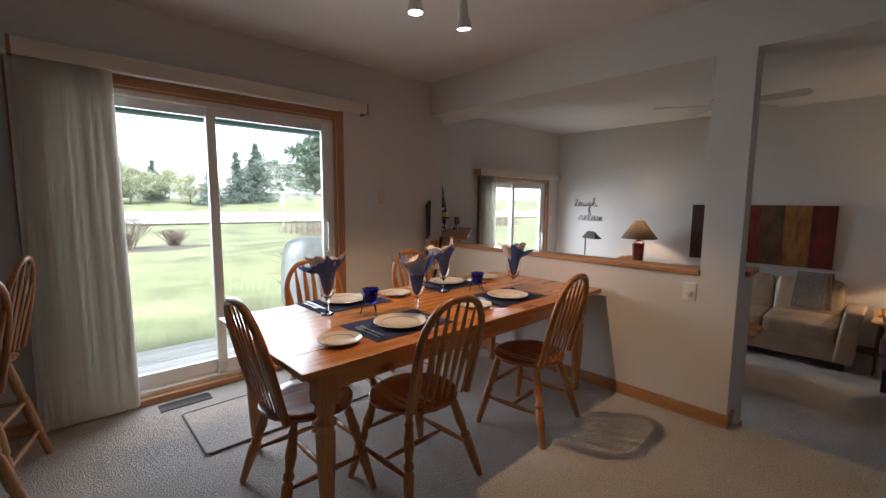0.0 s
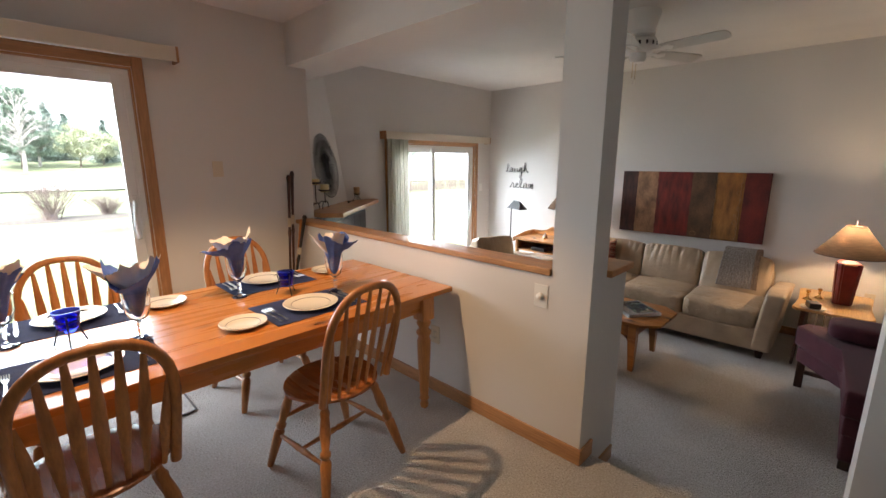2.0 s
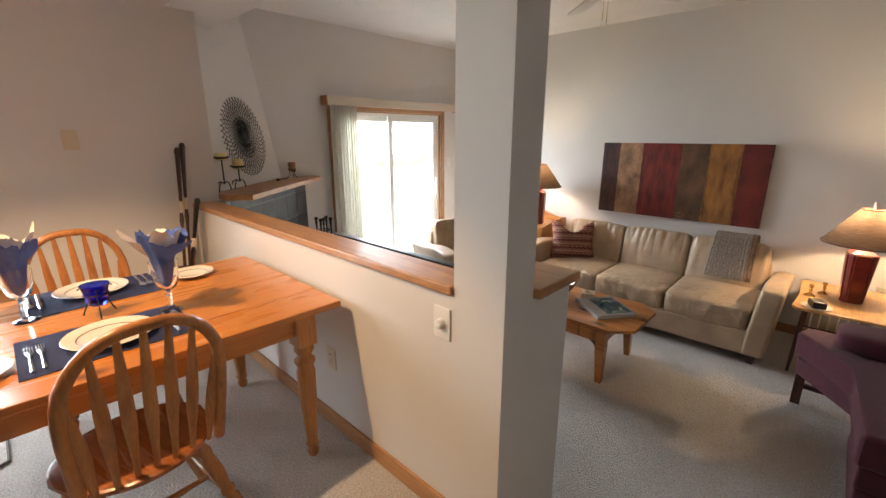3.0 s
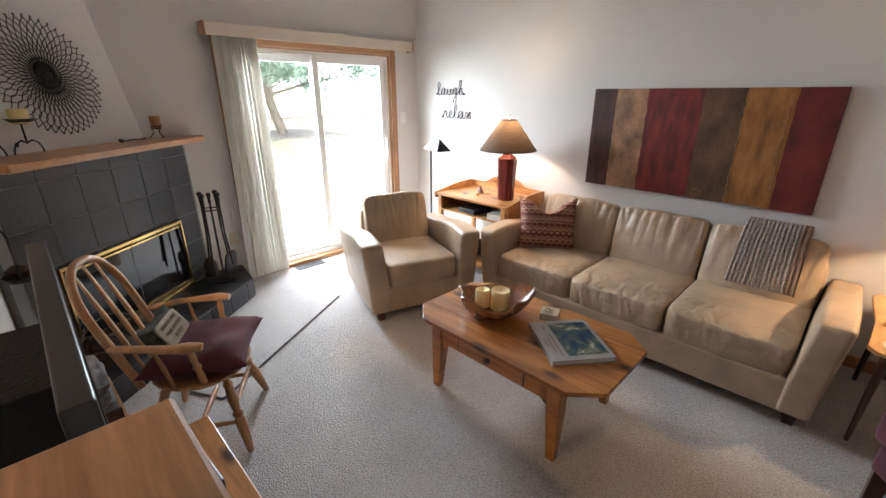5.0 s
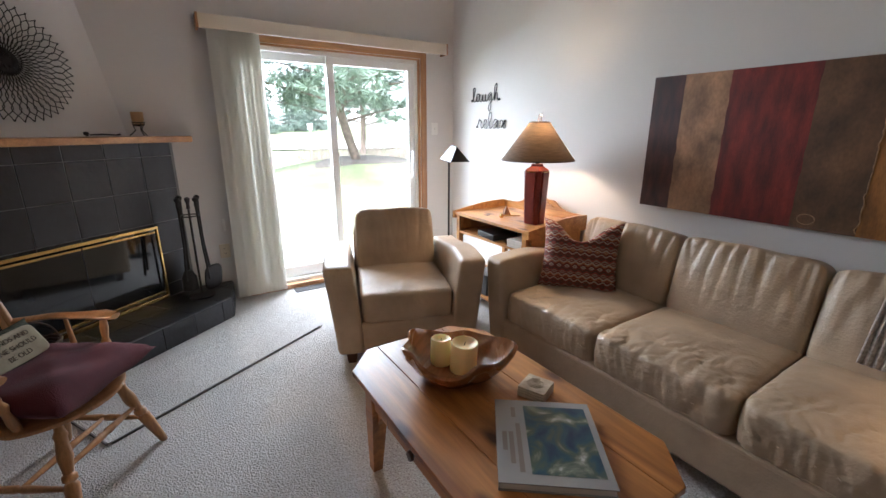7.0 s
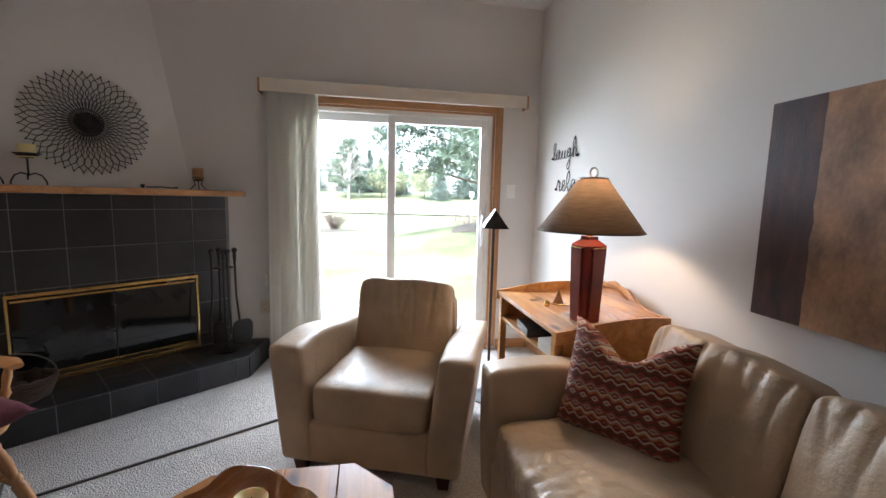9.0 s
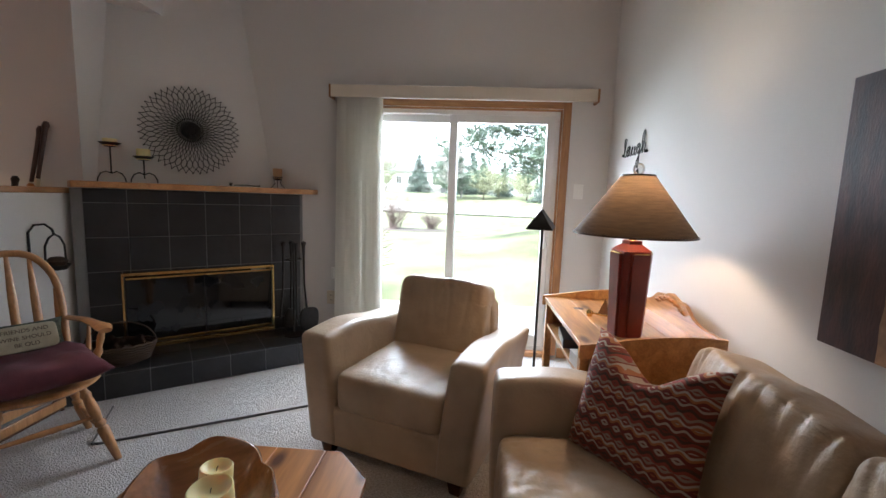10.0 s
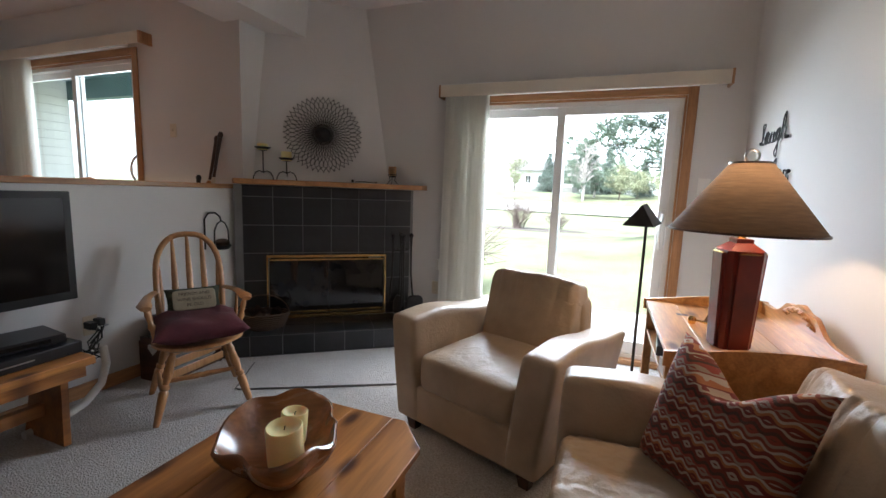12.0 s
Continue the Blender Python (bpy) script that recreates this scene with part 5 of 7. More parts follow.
def candle(m, r, h, group=""):
    c = thing("pillar_candle", "cream pillar candle with a sunken wick", "candle", m, group)
    part("wax", lathe([(0, 0), (r, 0), (r, h - 0.004), (r - 0.003, h), (r - 0.010, h - 0.002), (r * 0.55, h - 0.012), (0, h - 0.014)], 32), WAX, c, smooth=50)
    part("wick", tube([(0, 0, h - 0.015), (0.001, 0, h - 0.006), (0.003, 0.001, h - 0.001)], 0.0012, 6), BLACK_IRON, c)
    return c


candle(pose(5.205, 1.69, CT + 0.03, 4), 0.052, 0.118, "bowl candles")
candle(pose(5.155, 1.775, CT + 0.03, -3, 3), 0.041, 0.105, "bowl candles")

# coaster box
STONE = material("travertine", (0.52, 0.42, 0.29), rough=0.6, spread=0.2, scale=30, bump=0.3, bump_scale=80)
cb = thing("coaster_stack", "square cream stone coasters stacked on the table", "coaster", pose(5.36, 1.45, CT, 0, 0, 22))
for i in range(4):
    part("coaster", box((-0.05, -0.05, i * 0.0102), (0.05, 0.05, i * 0.0102 + 0.0095), 0.002), STONE, cb)
part("engraving", tube([(0.034 * math.cos(a * 0.9) * (1 - a / 26), 0.034 * math.sin(a * 0.9) * (1 - a / 26), 0.0408) for a in range(24)], 0.0012, 5), material("engraved_line", (0.25, 0.19, 0.12)), cb)

# picture book
bk = thing("picture_book", "large grey picture book with a coastal cover photo", "book", pose(5.20, 1.235, CT, 0, 0, -38))
BOOK_GREY = material("book_jacket", (0.30, 0.29, 0.28), rough=0.25, spread=0.05, coat=0.4)
PAGES = material("page_edges", (0.62, 0.58, 0.52), rough=0.8, spread=0.15, scale=3, stretch=(1, 1, 120))
part("back_cover", box((-0.155, -0.18, 0), (0.155, 0.18, 0.003), 0.0006), BOOK_GREY, bk)
part("front_cover", box((-0.155, -0.18, 0.025), (0.155, 0.18, 0.028), 0.0006), BOOK_GREY, bk)
part("spine", box((-0.158, -0.18, 0), (-0.155, 0.18, 0.028), 0.0006), BOOK_GREY, bk)
part("page_block", box((-0.154, -0.175, 0.0035), (0.150, 0.175, 0.0247)), PAGES, bk, "cream page block")
PHOTO = bpy.data.materials.new("cover_photo")
PHOTO.use_nodes = True
pn, pk = PHOTO.node_tree.nodes, PHOTO.node_tree.links
pt, pz, pr = pn.new("ShaderNodeTexCoord"), pn.new("ShaderNodeTexNoise"), pn.new("ShaderNodeValToRGB")
pz.inputs["Scale"].default_value, pz.inputs["Detail"].default_value, pz.inputs["Distortion"].default_value = 9, 8, 0.8
pe = pr.color_ramp.elements
pe[0].position, pe[0].color = 0.36, (0.012, 0.03, 0.07, 1)
pe[1].position, pe[1].color = 0.66, (0.55, 0.56, 0.52, 1)
for pp, pc in ((0.47, (0.03, 0.075, 0.10)), (0.54, (0.07, 0.10, 0.075)), (0.60, (0.20, 0.22, 0.17))):
    ee = pe.new(pp)
    ee.color = (*pc, 1)
pk.new(pt.outputs["Object"], pz.inputs["Vector"])
pk.new(pz.outputs["Fac"], pr.inputs["Fac"])
pk.new(pr.outputs[0], pn["Principled BSDF"].inputs["Base Color"])
pn["Principled BSDF"].inputs["Roughness"].default_value = 0.2
part("photo", box((-0.065, -0.145, 0.0281), (0.135, 0.150, 0.0286)), PHOTO, bk, "dark blue and green coastal photograph")
for yy0, yy1, xx in ((-0.14, 0.06, -0.090), (-0.11, 0.02, -0.113), (0.09, 0.14, -0.10), (-0.06, 0.02, -0.133)):
    part("title_bar", box((xx - 0.007, yy0, 0.0281), (xx + 0.007, yy1, 0.0285)), GOLD_LINE, bk)


# pine desk with a low gallery, carved back board and shelf
def desk():
    d = thing("writing_desk", "honey pine side desk with carved gallery and open shelf", "desk", pose(6.58, 2.885, LOW))
    x0, x1, y0, y1, z = -0.305, 0.245, -0.42, 0.43, 0.735
    for i in range(4):
        a, b = x0 + (x1 - x0) * i / 4, x0 + (x1 - x0) * (i + 1) / 4
        part("plank", box((a + 0.0005, y0, z - 0.022), (b - 0.0005, y1, z), 0.002), DESK_PINE, d)
    part("inlay", box((-0.19, 0.16, z), (-0.14, 0.20, z + 0.0006)), DARK_WOOD, d)
    # curved gallery at both ends, carved board along the wall
    for y in (y0 - 0.009, y1 + 0.009):
        bm = bmesh.new()
        k = 20
        top, low = [], []
        for s in range(k + 1):
            u = s / k
            x = x0 - 0.01 + (x1 - x0 + 0.02) * u
            h = 0.006 + 0.055 * math.sin(u * math.pi * 0.62) ** 1.2
            top.append((x, z + h))
            low.append((x, z - 0.05))
        vs = [[bm.verts.new((x, y + o, zz)) for x, zz in top + low[::-1]] for o in (-0.009, 0.009)]
        bm.faces.new(vs[0])
        bm.faces.new(vs[1][::-1])
        m_ = len(vs[0])
        for i in range(m_):
            bm.faces.new((vs[0][i], vs[0][(i + 1) % m_], vs[1][(i + 1) % m_], vs[1][i]))
        part("gallery_side", bm, DESK_PINE, d)
    bm = bmesh.new()
    k = 36
    outline = []
    for s in range(k + 1):
        u = s / k
        c = abs(2 * u - 1)
        h = 0.055 + 0.075 * (0.5 + 0.5 * math.cos(min(1, c * 1.35) * math.pi)) + 0.020 * math.exp(-((c - 0.33) * 9) ** 2) + 0.014 * math.exp(-(c * 9) ** 2)
        outline.append((y0 + (y1 - y0) * u, z + h))
    vs = [[bm.verts.new((x1 - 0.016 + o, y, zz)) for y, zz in outline + [(y1, z - 0.02), (y0, z - 0.02)]] for o in (0, 0.018)]
    bm.faces.new(vs[0])
    bm.faces.new(vs[1][::-1])
    m_ = len(vs[0])
    for i in range(m_):
        bm.faces.new((vs[0][i], vs[0][(i + 1) % m_], vs[1][(i + 1) % m_], vs[1][i]))
    board = part("back_board", bm, DESK_PINE, d, "scalloped pine back board")
    bm = bmesh.new()
    for i in range(-6, 7):
        y = i * 0.022 + 0.005
        zz = z + 0.115 - 0.0028 * i * i * 0.35
        add_tube(bm, [(x1 - 0.017, y - 0.018, zz - 0.008), (x1 - 0.024, y, zz + 0.004 * (-1) ** i), (x1 - 0.017, y + 0.018, zz + 0.010)], [0.003, 0.008, 0.003], 6)
    part("carving", bm, DESK_PINE, board, "carved leaf garland")
    # sides, shelf and legs
    part("side_panel", box((x0 + 0.04, y0 + 0.002, z - 0.20), (x1 - 0.02, y0 + 0.018, z - 0.0225), 0.002), DESK_PINE, d)
    part("side_panel", box((x0 + 0.04, y1 - 0.018, z - 0.20), (x1 - 0.02, y1 - 0.002, z - 0.0225), 0.002), DESK_PINE, d)
    part("back_panel", box((x1 - 0.018, y0 + 0.02, z - 0.20), (x1 - 0.006, y1 - 0.02, z - 0.0225)), DESK_PINE, d)
    part("shelf", box((x0 + 0.012, y0 + 0.02, z - 0.165), (x1 - 0.019, y1 - 0.02, z - 0.148), 0.002), DESK_PINE, d)
    part("lower_shelf", box((x0 + 0.03, y0 + 0.03, 0.085), (x1 - 0.02, y1 - 0.03, 0.104), 0.002), DESK_PINE, d)
    for y in (y0 + 0.02, y1 - 0.06):
        for x in (x0 + 0.005, x1 - 0.045):
            part("leg", box((x, y, 0), (x + 0.04, y + 0.04, z - 0.0225), 0.003), DESK_PINE, d)
    return d


desk()


def box_thing(name, label, cat, m, size, mat, bevel=0.003, group=""):
    t = thing(name, label, cat, m, group)
    part("body", box((-size[0] / 2, -size[1] / 2, 0), (size[0] / 2, size[1] / 2, size[2]), bevel), mat, t)
    return t


DS = LOW + 0.735 - 0.147
box_thing("paper_stack", "loose stack of papers and magazines on the shelf", "papers", pose(6.40, 2.60, DS, 0, 0, 4), (0.22, 0.17, 0.055), PAGES, 0.001)
box_thing("media_box", "black media box on the desk shelf", "electronics", pose(6.41, 2.93, DS, 0, 0, -6), (0.22, 0.22, 0.045), BLACK_PLASTIC)
box_thing("storage_box", "dark box with a green rim on the lower shelf", "box", pose(6.44, 3.04, LOW + 0.105), (0.22, 0.20, 0.17), BLACK_PLASTIC, 0.006)
for i, (yy, hh) in enumerate(((2.62, 0.12), (2.71, 0.14), (2.80, 0.11))):
    j = thing("glass_jar", "lidded glass jar on the lower shelf", "jar", pose(6.42 + 0.03 * (i % 2), yy, LOW + 0.105), "glass jars")
    part("jar_body", lathe([(0, 0), (0.036, 0), (0.04, 0.008), (0.04, hh - 0.02), (0.03, hh), (0.028, hh), (0.037, hh - 0.022), (0.037, 0.01), (0, 0.006)], 24), CLEAR, j)
    part("lid", lathe([(0, hh + 0.001), (0.033, hh + 0.001), (0.033, hh + 0.016), (0, hh + 0.018)], 24), SILVER, j, "metal screw lid")
DT = LOW + 0.736
# four-sided walnut pyramid standing on the desk top
pyr = thing("brass_bell", "small walnut pyramid ornament on the desk", "ornament", pose(6.52, 2.96, DT, 0, 0, 20))
part("pyramid", lathe([(0, 0.0), (0.045, 0.0), (0.0, 0.085)], 4), wood("walnut_block", (0.20, 0.09, 0.03), (0.1, 0.04, 0.015)), pyr, smooth=0)
orn = thing("brass_snuffer", "polished brass candle snuffer lying on the desk", "ornament", pose(6.48, 2.89, DT, 0, 0, -25))
part("handle", tube([(-0.05, 0, 0.02), (0.02, 0, 0.016), (0.09, 0, 0.012)], [0.004, 0.005, 0.004], 8), BRASS, orn)
part("cup", lathe([(0, 0), (0.014, 0.002), (0.018, 0.02), (0.012, 0.034), (0, 0.036)], 16, pose(-0.055, 0, 0)), BRASS, orn)


# table lamps
def table_lamp(m, h_base, w_top, w_bot, shade_z, shade_h, r_bot, r_top, label, power=1.0):
    t = thing("table_lamp", label, "lamp", m, "table lamps")
    bm = bmesh.new()
    rows = []
    ch = 0.24
    for z, w in ((0, w_bot), (0.006, w_bot * 1.0), (h_base - 0.02, w_top), (h_base, w_top * 0.97)):
        sq = []
        for sx, sy in ((-1, -1), (1, -1), (1, 1), (-1, 1)):
            c = w * (1 - ch)
            pair = [(sx * w, sy * c), (sx * c, sy * w)] if sx * sy > 0 else [(sx * c, sy * w), (sx * w, sy * c)]
            sq += pair
        rows.append([bm.verts.new((x, y, z)) for x, y in sq])
    for a, b in zip(rows, rows[1:]):
        for j in range(8):
            bm.faces.new((a[j], a[(j + 1) % 8], b[(j + 1) % 8], b[j]))
    bm.faces.new(rows[0][::-1])
    bm.faces.new(rows[-1])
    part("body", bm, LAMP_RED, t, "tapered oxblood ceramic body", smooth=20)
    for k in range(4):
        a = k * math.pi / 2
        face = pose(0, 0, 0, 0, 0, math.degrees(a))
        bm = bmesh.new()
        v = [bm.verts.new(face @ Vector(p)) for p in ((-w_bot * 0.55, -w_bot - 0.010, 0.002), (w_bot * 0.55, -w_bot - 0.010, 0.002), (w_top * 0.55, -w_top - 0.012, h_base - 0.012), (-w_top * 0.55, -w_top - 0.012, h_base - 0.012))]
        bm.faces.new(v)
        thicken(bm, face.to_3x3() @ Vector((0, 0.014, 0)))
        part("side_panel", bm, LAMP_RED, t)
        bm = bmesh.new()
        add_box(bm, (-w_top * 0.55, -w_top - 0.012, h_base - 0.0115), (w_top * 0.55, -w_top + 0.002, h_base - 0.006), 0.001, 2, face)
        part("gilt_edge", bm, BRASS, t, "thin gilt edge")
    part("shoulder", lathe([(0, h_base), (w_top * 1.28, h_base), (w_top * 0.62, h_base + 0.028), (w_top * 0.62, h_base + 0.042), (w_top * 0.50, h_base + 0.044), (0, h_base + 0.044)], 4, pose(0, 0, 0, 0, 0, 45)), LAMP_RED, t, "stepped oxblood shoulder", smooth=0)
    part("neck", lathe([(0, h_base + 0.0445), (0.016, h_base + 0.0445), (0.010, h_base + 0.050), (0.010, shade_z + 0.05), (0.018, shade_z + 0.055), (0.018, shade_z + 0.085), (0, shade_z + 0.086)], 20), BRASS, t, "brass neck and socket")
    sh = part("shade", lathe([(r_bot, shade_z), (r_top, shade_z + shade_h)], 56), SHADE, t, "conical brown linen shade", smooth=70)
    for r, z in ((r_bot, shade_z), (r_top, shade_z + shade_h)):
        part("rim", lathe([(r - 0.002, z - 0.004), (r + 0.002, z - 0.004), (r + 0.002, z + 0.004), (r - 0.002, z + 0.004), (r - 0.002, z - 0.004)], 56), DARK_WOOD, sh)
    part("harp", tube([(0.02, 0, shade_z + 0.06), (0.055, 0, shade_z + 0.12), (0.045, 0, shade_z + 0.2), (0, 0, shade_z + shade_h + 0.005), (-0.045, 0, shade_z + 0.2), (-0.055, 0, shade_z + 0.12), (-0.02, 0, shade_z + 0.06)], 0.003, 6), BRASS, t)
    part("spider", boxes(((-r_top, -0.002, shade_z + shade_h - 0.003), (r_top, 0.002, shade_z + shade_h)), ((-0.002, -r_top, shade_z + shade_h - 0.003), (0.002, r_top, shade_z + shade_h))), BRASS, t)
    part("finial", tube([(0.023 * math.cos(i * math.tau / 16), 0, shade_z + shade_h + 0.028 + 0.023 * math.sin(i * math.tau / 16)) for i in range(16)], 0.005, 8, True), SILVER, t, "nickel ring finial")
    part("bulb", lathe([(0, shade_z + 0.087), (0.013, shade_z + 0.088), (0.016, shade_z + 0.105), (0.029, shade_z + 0.14), (0.026, shade_z + 0.165), (0, shade_z + 0.178)], 18), BULB, t, "lit warm bulb").visible_shadow = False
    w = m @ Vector((0, 0, shade_z + 0.18))
    lamp("table_lamp_light", "POINT", SHADE_POWER * power, WARM, Matrix.Translation(w), size=0.03)
    return t


table_lamp(pose(6.51, 2.65, DT, 0, 0, 12), 0.375, 0.066, 0.055, 0.445, 0.250, 0.248, 0.068, "lit oxblood ceramic lamp with brown linen shade on the desk")

# floor lamp with a folded black shade
fl = thing("floor_lamp", "slim black reading lamp with a folded metal shade", "lamp", pose(6.242, 3.355, LOW, 0, 0, 76))
part("base", lathe([(0, 0), (0.11, 0), (0.115, 0.008), (0.10, 0.018), (0.012, 0.024), (0, 0.024)], 32), BLACK_IRON, fl)
part("pole", tube([(0, 0, 0.02), (0, 0, 1.14), (-0.005, 0, 1.17), (-0.03, 0, 1.185), (-0.07, 0, 1.185)], 0.0085, 10), BLACK_IRON, fl)
bm = bmesh.new()
va = [bm.verts.new(p) for p in ((-0.25, -0.075, 1.15), (0.01, -0.075, 1.16), (-0.045, 0.0, 1.265), (-0.17, 0.0, 1.26), (0.01, 0.075, 1.16), (-0.25, 0.075, 1.15))]
for q in ((0, 1, 2, 3), (3, 2, 4, 5), (0, 3, 5), (1, 4, 2)):
    bm.faces.new([va[i] for i in q])
part("shade", bm, BLACK_IRON, fl, "folded black metal shade", smooth=0)


# end table with lamp, candlesticks and a small box
def end_table():
    t = thing("end_table", "blond wood end table with tapered dark legs", "table", pose(6.35, -0.06, LOW))
    z = 0.55
    BLOND = wood("blond_wood", (0.60, 0.36, 0.14), (0.50, 0.27, 0.09), along=0, rough=0.35)
    bm = prism([(-0.38, -0.255), (-0.33, -0.285), (0.0, -0.265), (0.40, -0.285), (0.44, -0.255), (0.44, 0.21), (0.40, 0.24), (0.0, 0.22), (-0.33, 0.24), (-0.38, 0.21)], z - 0.022, z, 0.005)
    part("top", bm, BLOND, t)
    for sx, sy in ((-0.26, -0.17), (-0.26, 0.16), (0.34, -0.17), (0.34, 0.16)):
        part("leg", tube([(sx * 1.12, sy * 1.15, 0), (sx, sy, z - 0.023)], [0.011, 0.021], 12), DARK_WOOD, t)
    part("rack", boxes(((-0.24, -0.16, 0.36), (0.32, 0.15, 0.372))), DARK_WOOD, t)
    for i in range(6):
        part("spindle", tube([(-0.23, -0.13 + i * 0.05, 0.372), (-0.24, -0.13 + i * 0.05, z - 0.023)], 0.005, 6), PLATE_IVORY, t)
    return t


end_table()
ET = LOW + 0.551
table_lamp(pose(6.38, -0.13, ET, 0, 0, 8), 0.375, 0.075, 0.055, 0.445, 0.250, 0.248, 0.068, "lit oxblood ceramic lamp with brown linen shade on end table", 2.4)
for x, y in ((6.325, 0.10), (6.455, 0.025)):
    c = thing("candlestick", "short polished brass candlestick", "candle holder", pose(x, y, ET), "brass candlesticks")
    part("stem", lathe([(0, 0), (0.036, 0), (0.034, 0.008), (0.012, 0.02), (0.007, 0.035), (0.012, 0.05), (0.007, 0.062), (0.016, 0.072), (0.016, 0.088), (0.011, 0.088), (0.010, 0.078), (0, 0.078)], 24), BRASS, c)
bb = box_thing("black_box", "small black trinket box on a white saucer", "box", pose(6.06, 0.045, ET + 0.001, 0, 0, 20), (0.11, 0.08, 0.05), BLACK_PLASTIC, 0.006)
part("saucer", lathe([(0, -0.0005), (0.085, 0.0), (0.09, 0.006), (0.07, 0.003), (0, 0.002)], 28), PORCELAIN, bb, "white saucer under the box")


# wine-coloured upholstered chair with wooden legs
ch = thing("wine_armchair", "wine red upholstered chair with square dark legs", "chair", pose(5.08, -0.465, LOW))
part("seat", prism([(0.52, 0.575), (0.15, 0.275), (-0.58, 0.275), (-0.58, -0.45), (0.65, -0.45), (0.65, 0.52)], 0.34, 0.505, 0.028, None, 3), PURPLE, ch)
part("apron", prism([(0.49, 0.545), (0.13, 0.255), (-0.56, 0.255), (-0.56, -0.43), (0.63, -0.43), (0.63, 0.50)], 0.225, 0.338, 0.010), PURPLE, ch)
part("side_panel", box((-0.56, -0.40, 0.06), (0.10, 0.25, 0.224), 0.015, 3), PURPLE, ch)
part("bolster", puff((0.30, 0.66, 0.13), 5, 14, 0.003, 3, 2, pose(0.46, 0.06, 0.568)), PURPLE, ch, "firm wine red bolster", smooth=60)
for lx, ly in ((0.515, 0.505), (0.595, -0.39), (-0.52, 0.215), (-0.52, -0.39)):
    part("leg", box((lx - 0.026, ly - 0.026, 0), (lx + 0.026, ly + 0.026, 0.224 if lx > 0 else 0.059), 0.003), DARK_WOOD, ch)
part("stretcher", box((0.54, -0.36, 0.10), (0.57, 0.48, 0.13), 0.002), DARK_WOOD, ch)


# ceiling fan
def ceiling_fan(x, y):
    f = thing("ceiling_fan", "white five-blade ceiling fan with pull chains", "fan", pose(x, y, CEIL - 0.135))
    part("ceiling_cup", lathe([(0, 0.134), (0.135, 0.134), (0.135, 0.115), (0.118, 0.05), (0.105, 0), (0, 0)], 32), PLATE_WHITE, f)
    part("canopy", lathe([(0, -0.001), (0.105, -0.001), (0.11, -0.03), (0.075, -0.055), (0, -0.055)], 32), PLATE_WHITE, f)
    part("motor", lathe([(0, -0.055), (0.115, -0.056), (0.13, -0.075), (0.13, -0.12), (0.10, -0.15), (0, -0.15)], 32), PLATE_WHITE, f)
    bm = bmesh.new()
    for i in range(16):
        add_box(bm, (0.1285, -0.008, -0.112), (0.1315, 0.008, -0.085), 0, 2, pose(0, 0, 0, 0, 0, i * 22.5))
    part("vent_slots", bm, BLACK_PLASTIC, f)
    part("switch_housing", lathe([(0, -0.15), (0.055, -0.15), (0.06, -0.19), (0.045, -0.215), (0, -0.215)], 24), PLATE_WHITE, f)
    WHITE_BLADE = material("white_blade", (0.60, 0.58, 0.54), rough=0.5, spread=0.06)
    for i in range(5):
        m = pose(0, 0, -0.14, 0, 0, -26 + i * 72) @ pose(0, 0, 0, -12, 0, 0)
        bm = prism([(0.18, -0.050), (0.22, -0.056), (0.57, -0.066), (0.605, -0.048), (0.615, 0.0), (0.605, 0.048), (0.57, 0.066), (0.22, 0.056), (0.18, 0.050)], -0.004, 0.004, 0.0, m)
        bl = part("blade", bm, WHITE_BLADE, f)
        part("blade_iron", prism([(0.08, -0.018), (0.17, -0.016), (0.23, -0.040), (0.26, 0.0), (0.23, 0.040), (0.17, 0.016), (0.08, 0.018)], -0.010, -0.0045, 0.0, m), PLATE_WHITE, bl)
    for a in (-0.03, 0.03):
        part("pull_chain", tube([(a, 0.02, -0.21), (a, 0.021, -0.33)], 0.0018, 6), BRASS, f)
        part("chain_fob", lathe([(0, -0.37), (0.006, -0.36), (0.004, -0.33), (0, -0.33)], 10, pose(a, 0.021, 0)), PLATE_WHITE, f)


ceiling_fan(4.82, 1.26)

# ---- corner fireplace: local x along its face, local y into the corner ----
FIRE_ANGLE = 38.9
FIRE = pose(3.245, 3.31, LOW, 0, 0, FIRE_ANGLE)
BACK = FIRE.inverted()


def clip(poly, border):
    """The part of a convex outline inside another convex outline, which runs anticlockwise."""
    for (ax, ay), (bx, by) in zip(border, border[1:] + border[:1]):
        out = []
        for (px, py), (qx, qy) in zip(poly, poly[1:] + poly[:1]):
            sp = (bx - ax) * (py - ay) - (by - ay) * (px - ax)
            sq = (bx - ax) * (qy - ay) - (by - ay) * (qx - ax)
            if sp >= 0:
                out.append((px, py))
            if sp * sq < 0:
                t = sp / (sp - sq)
                out.append((px + (qx - px) * t, py + (qy - py) * t))
        poly = out
        if len(poly) < 3:
            return []
    return poly


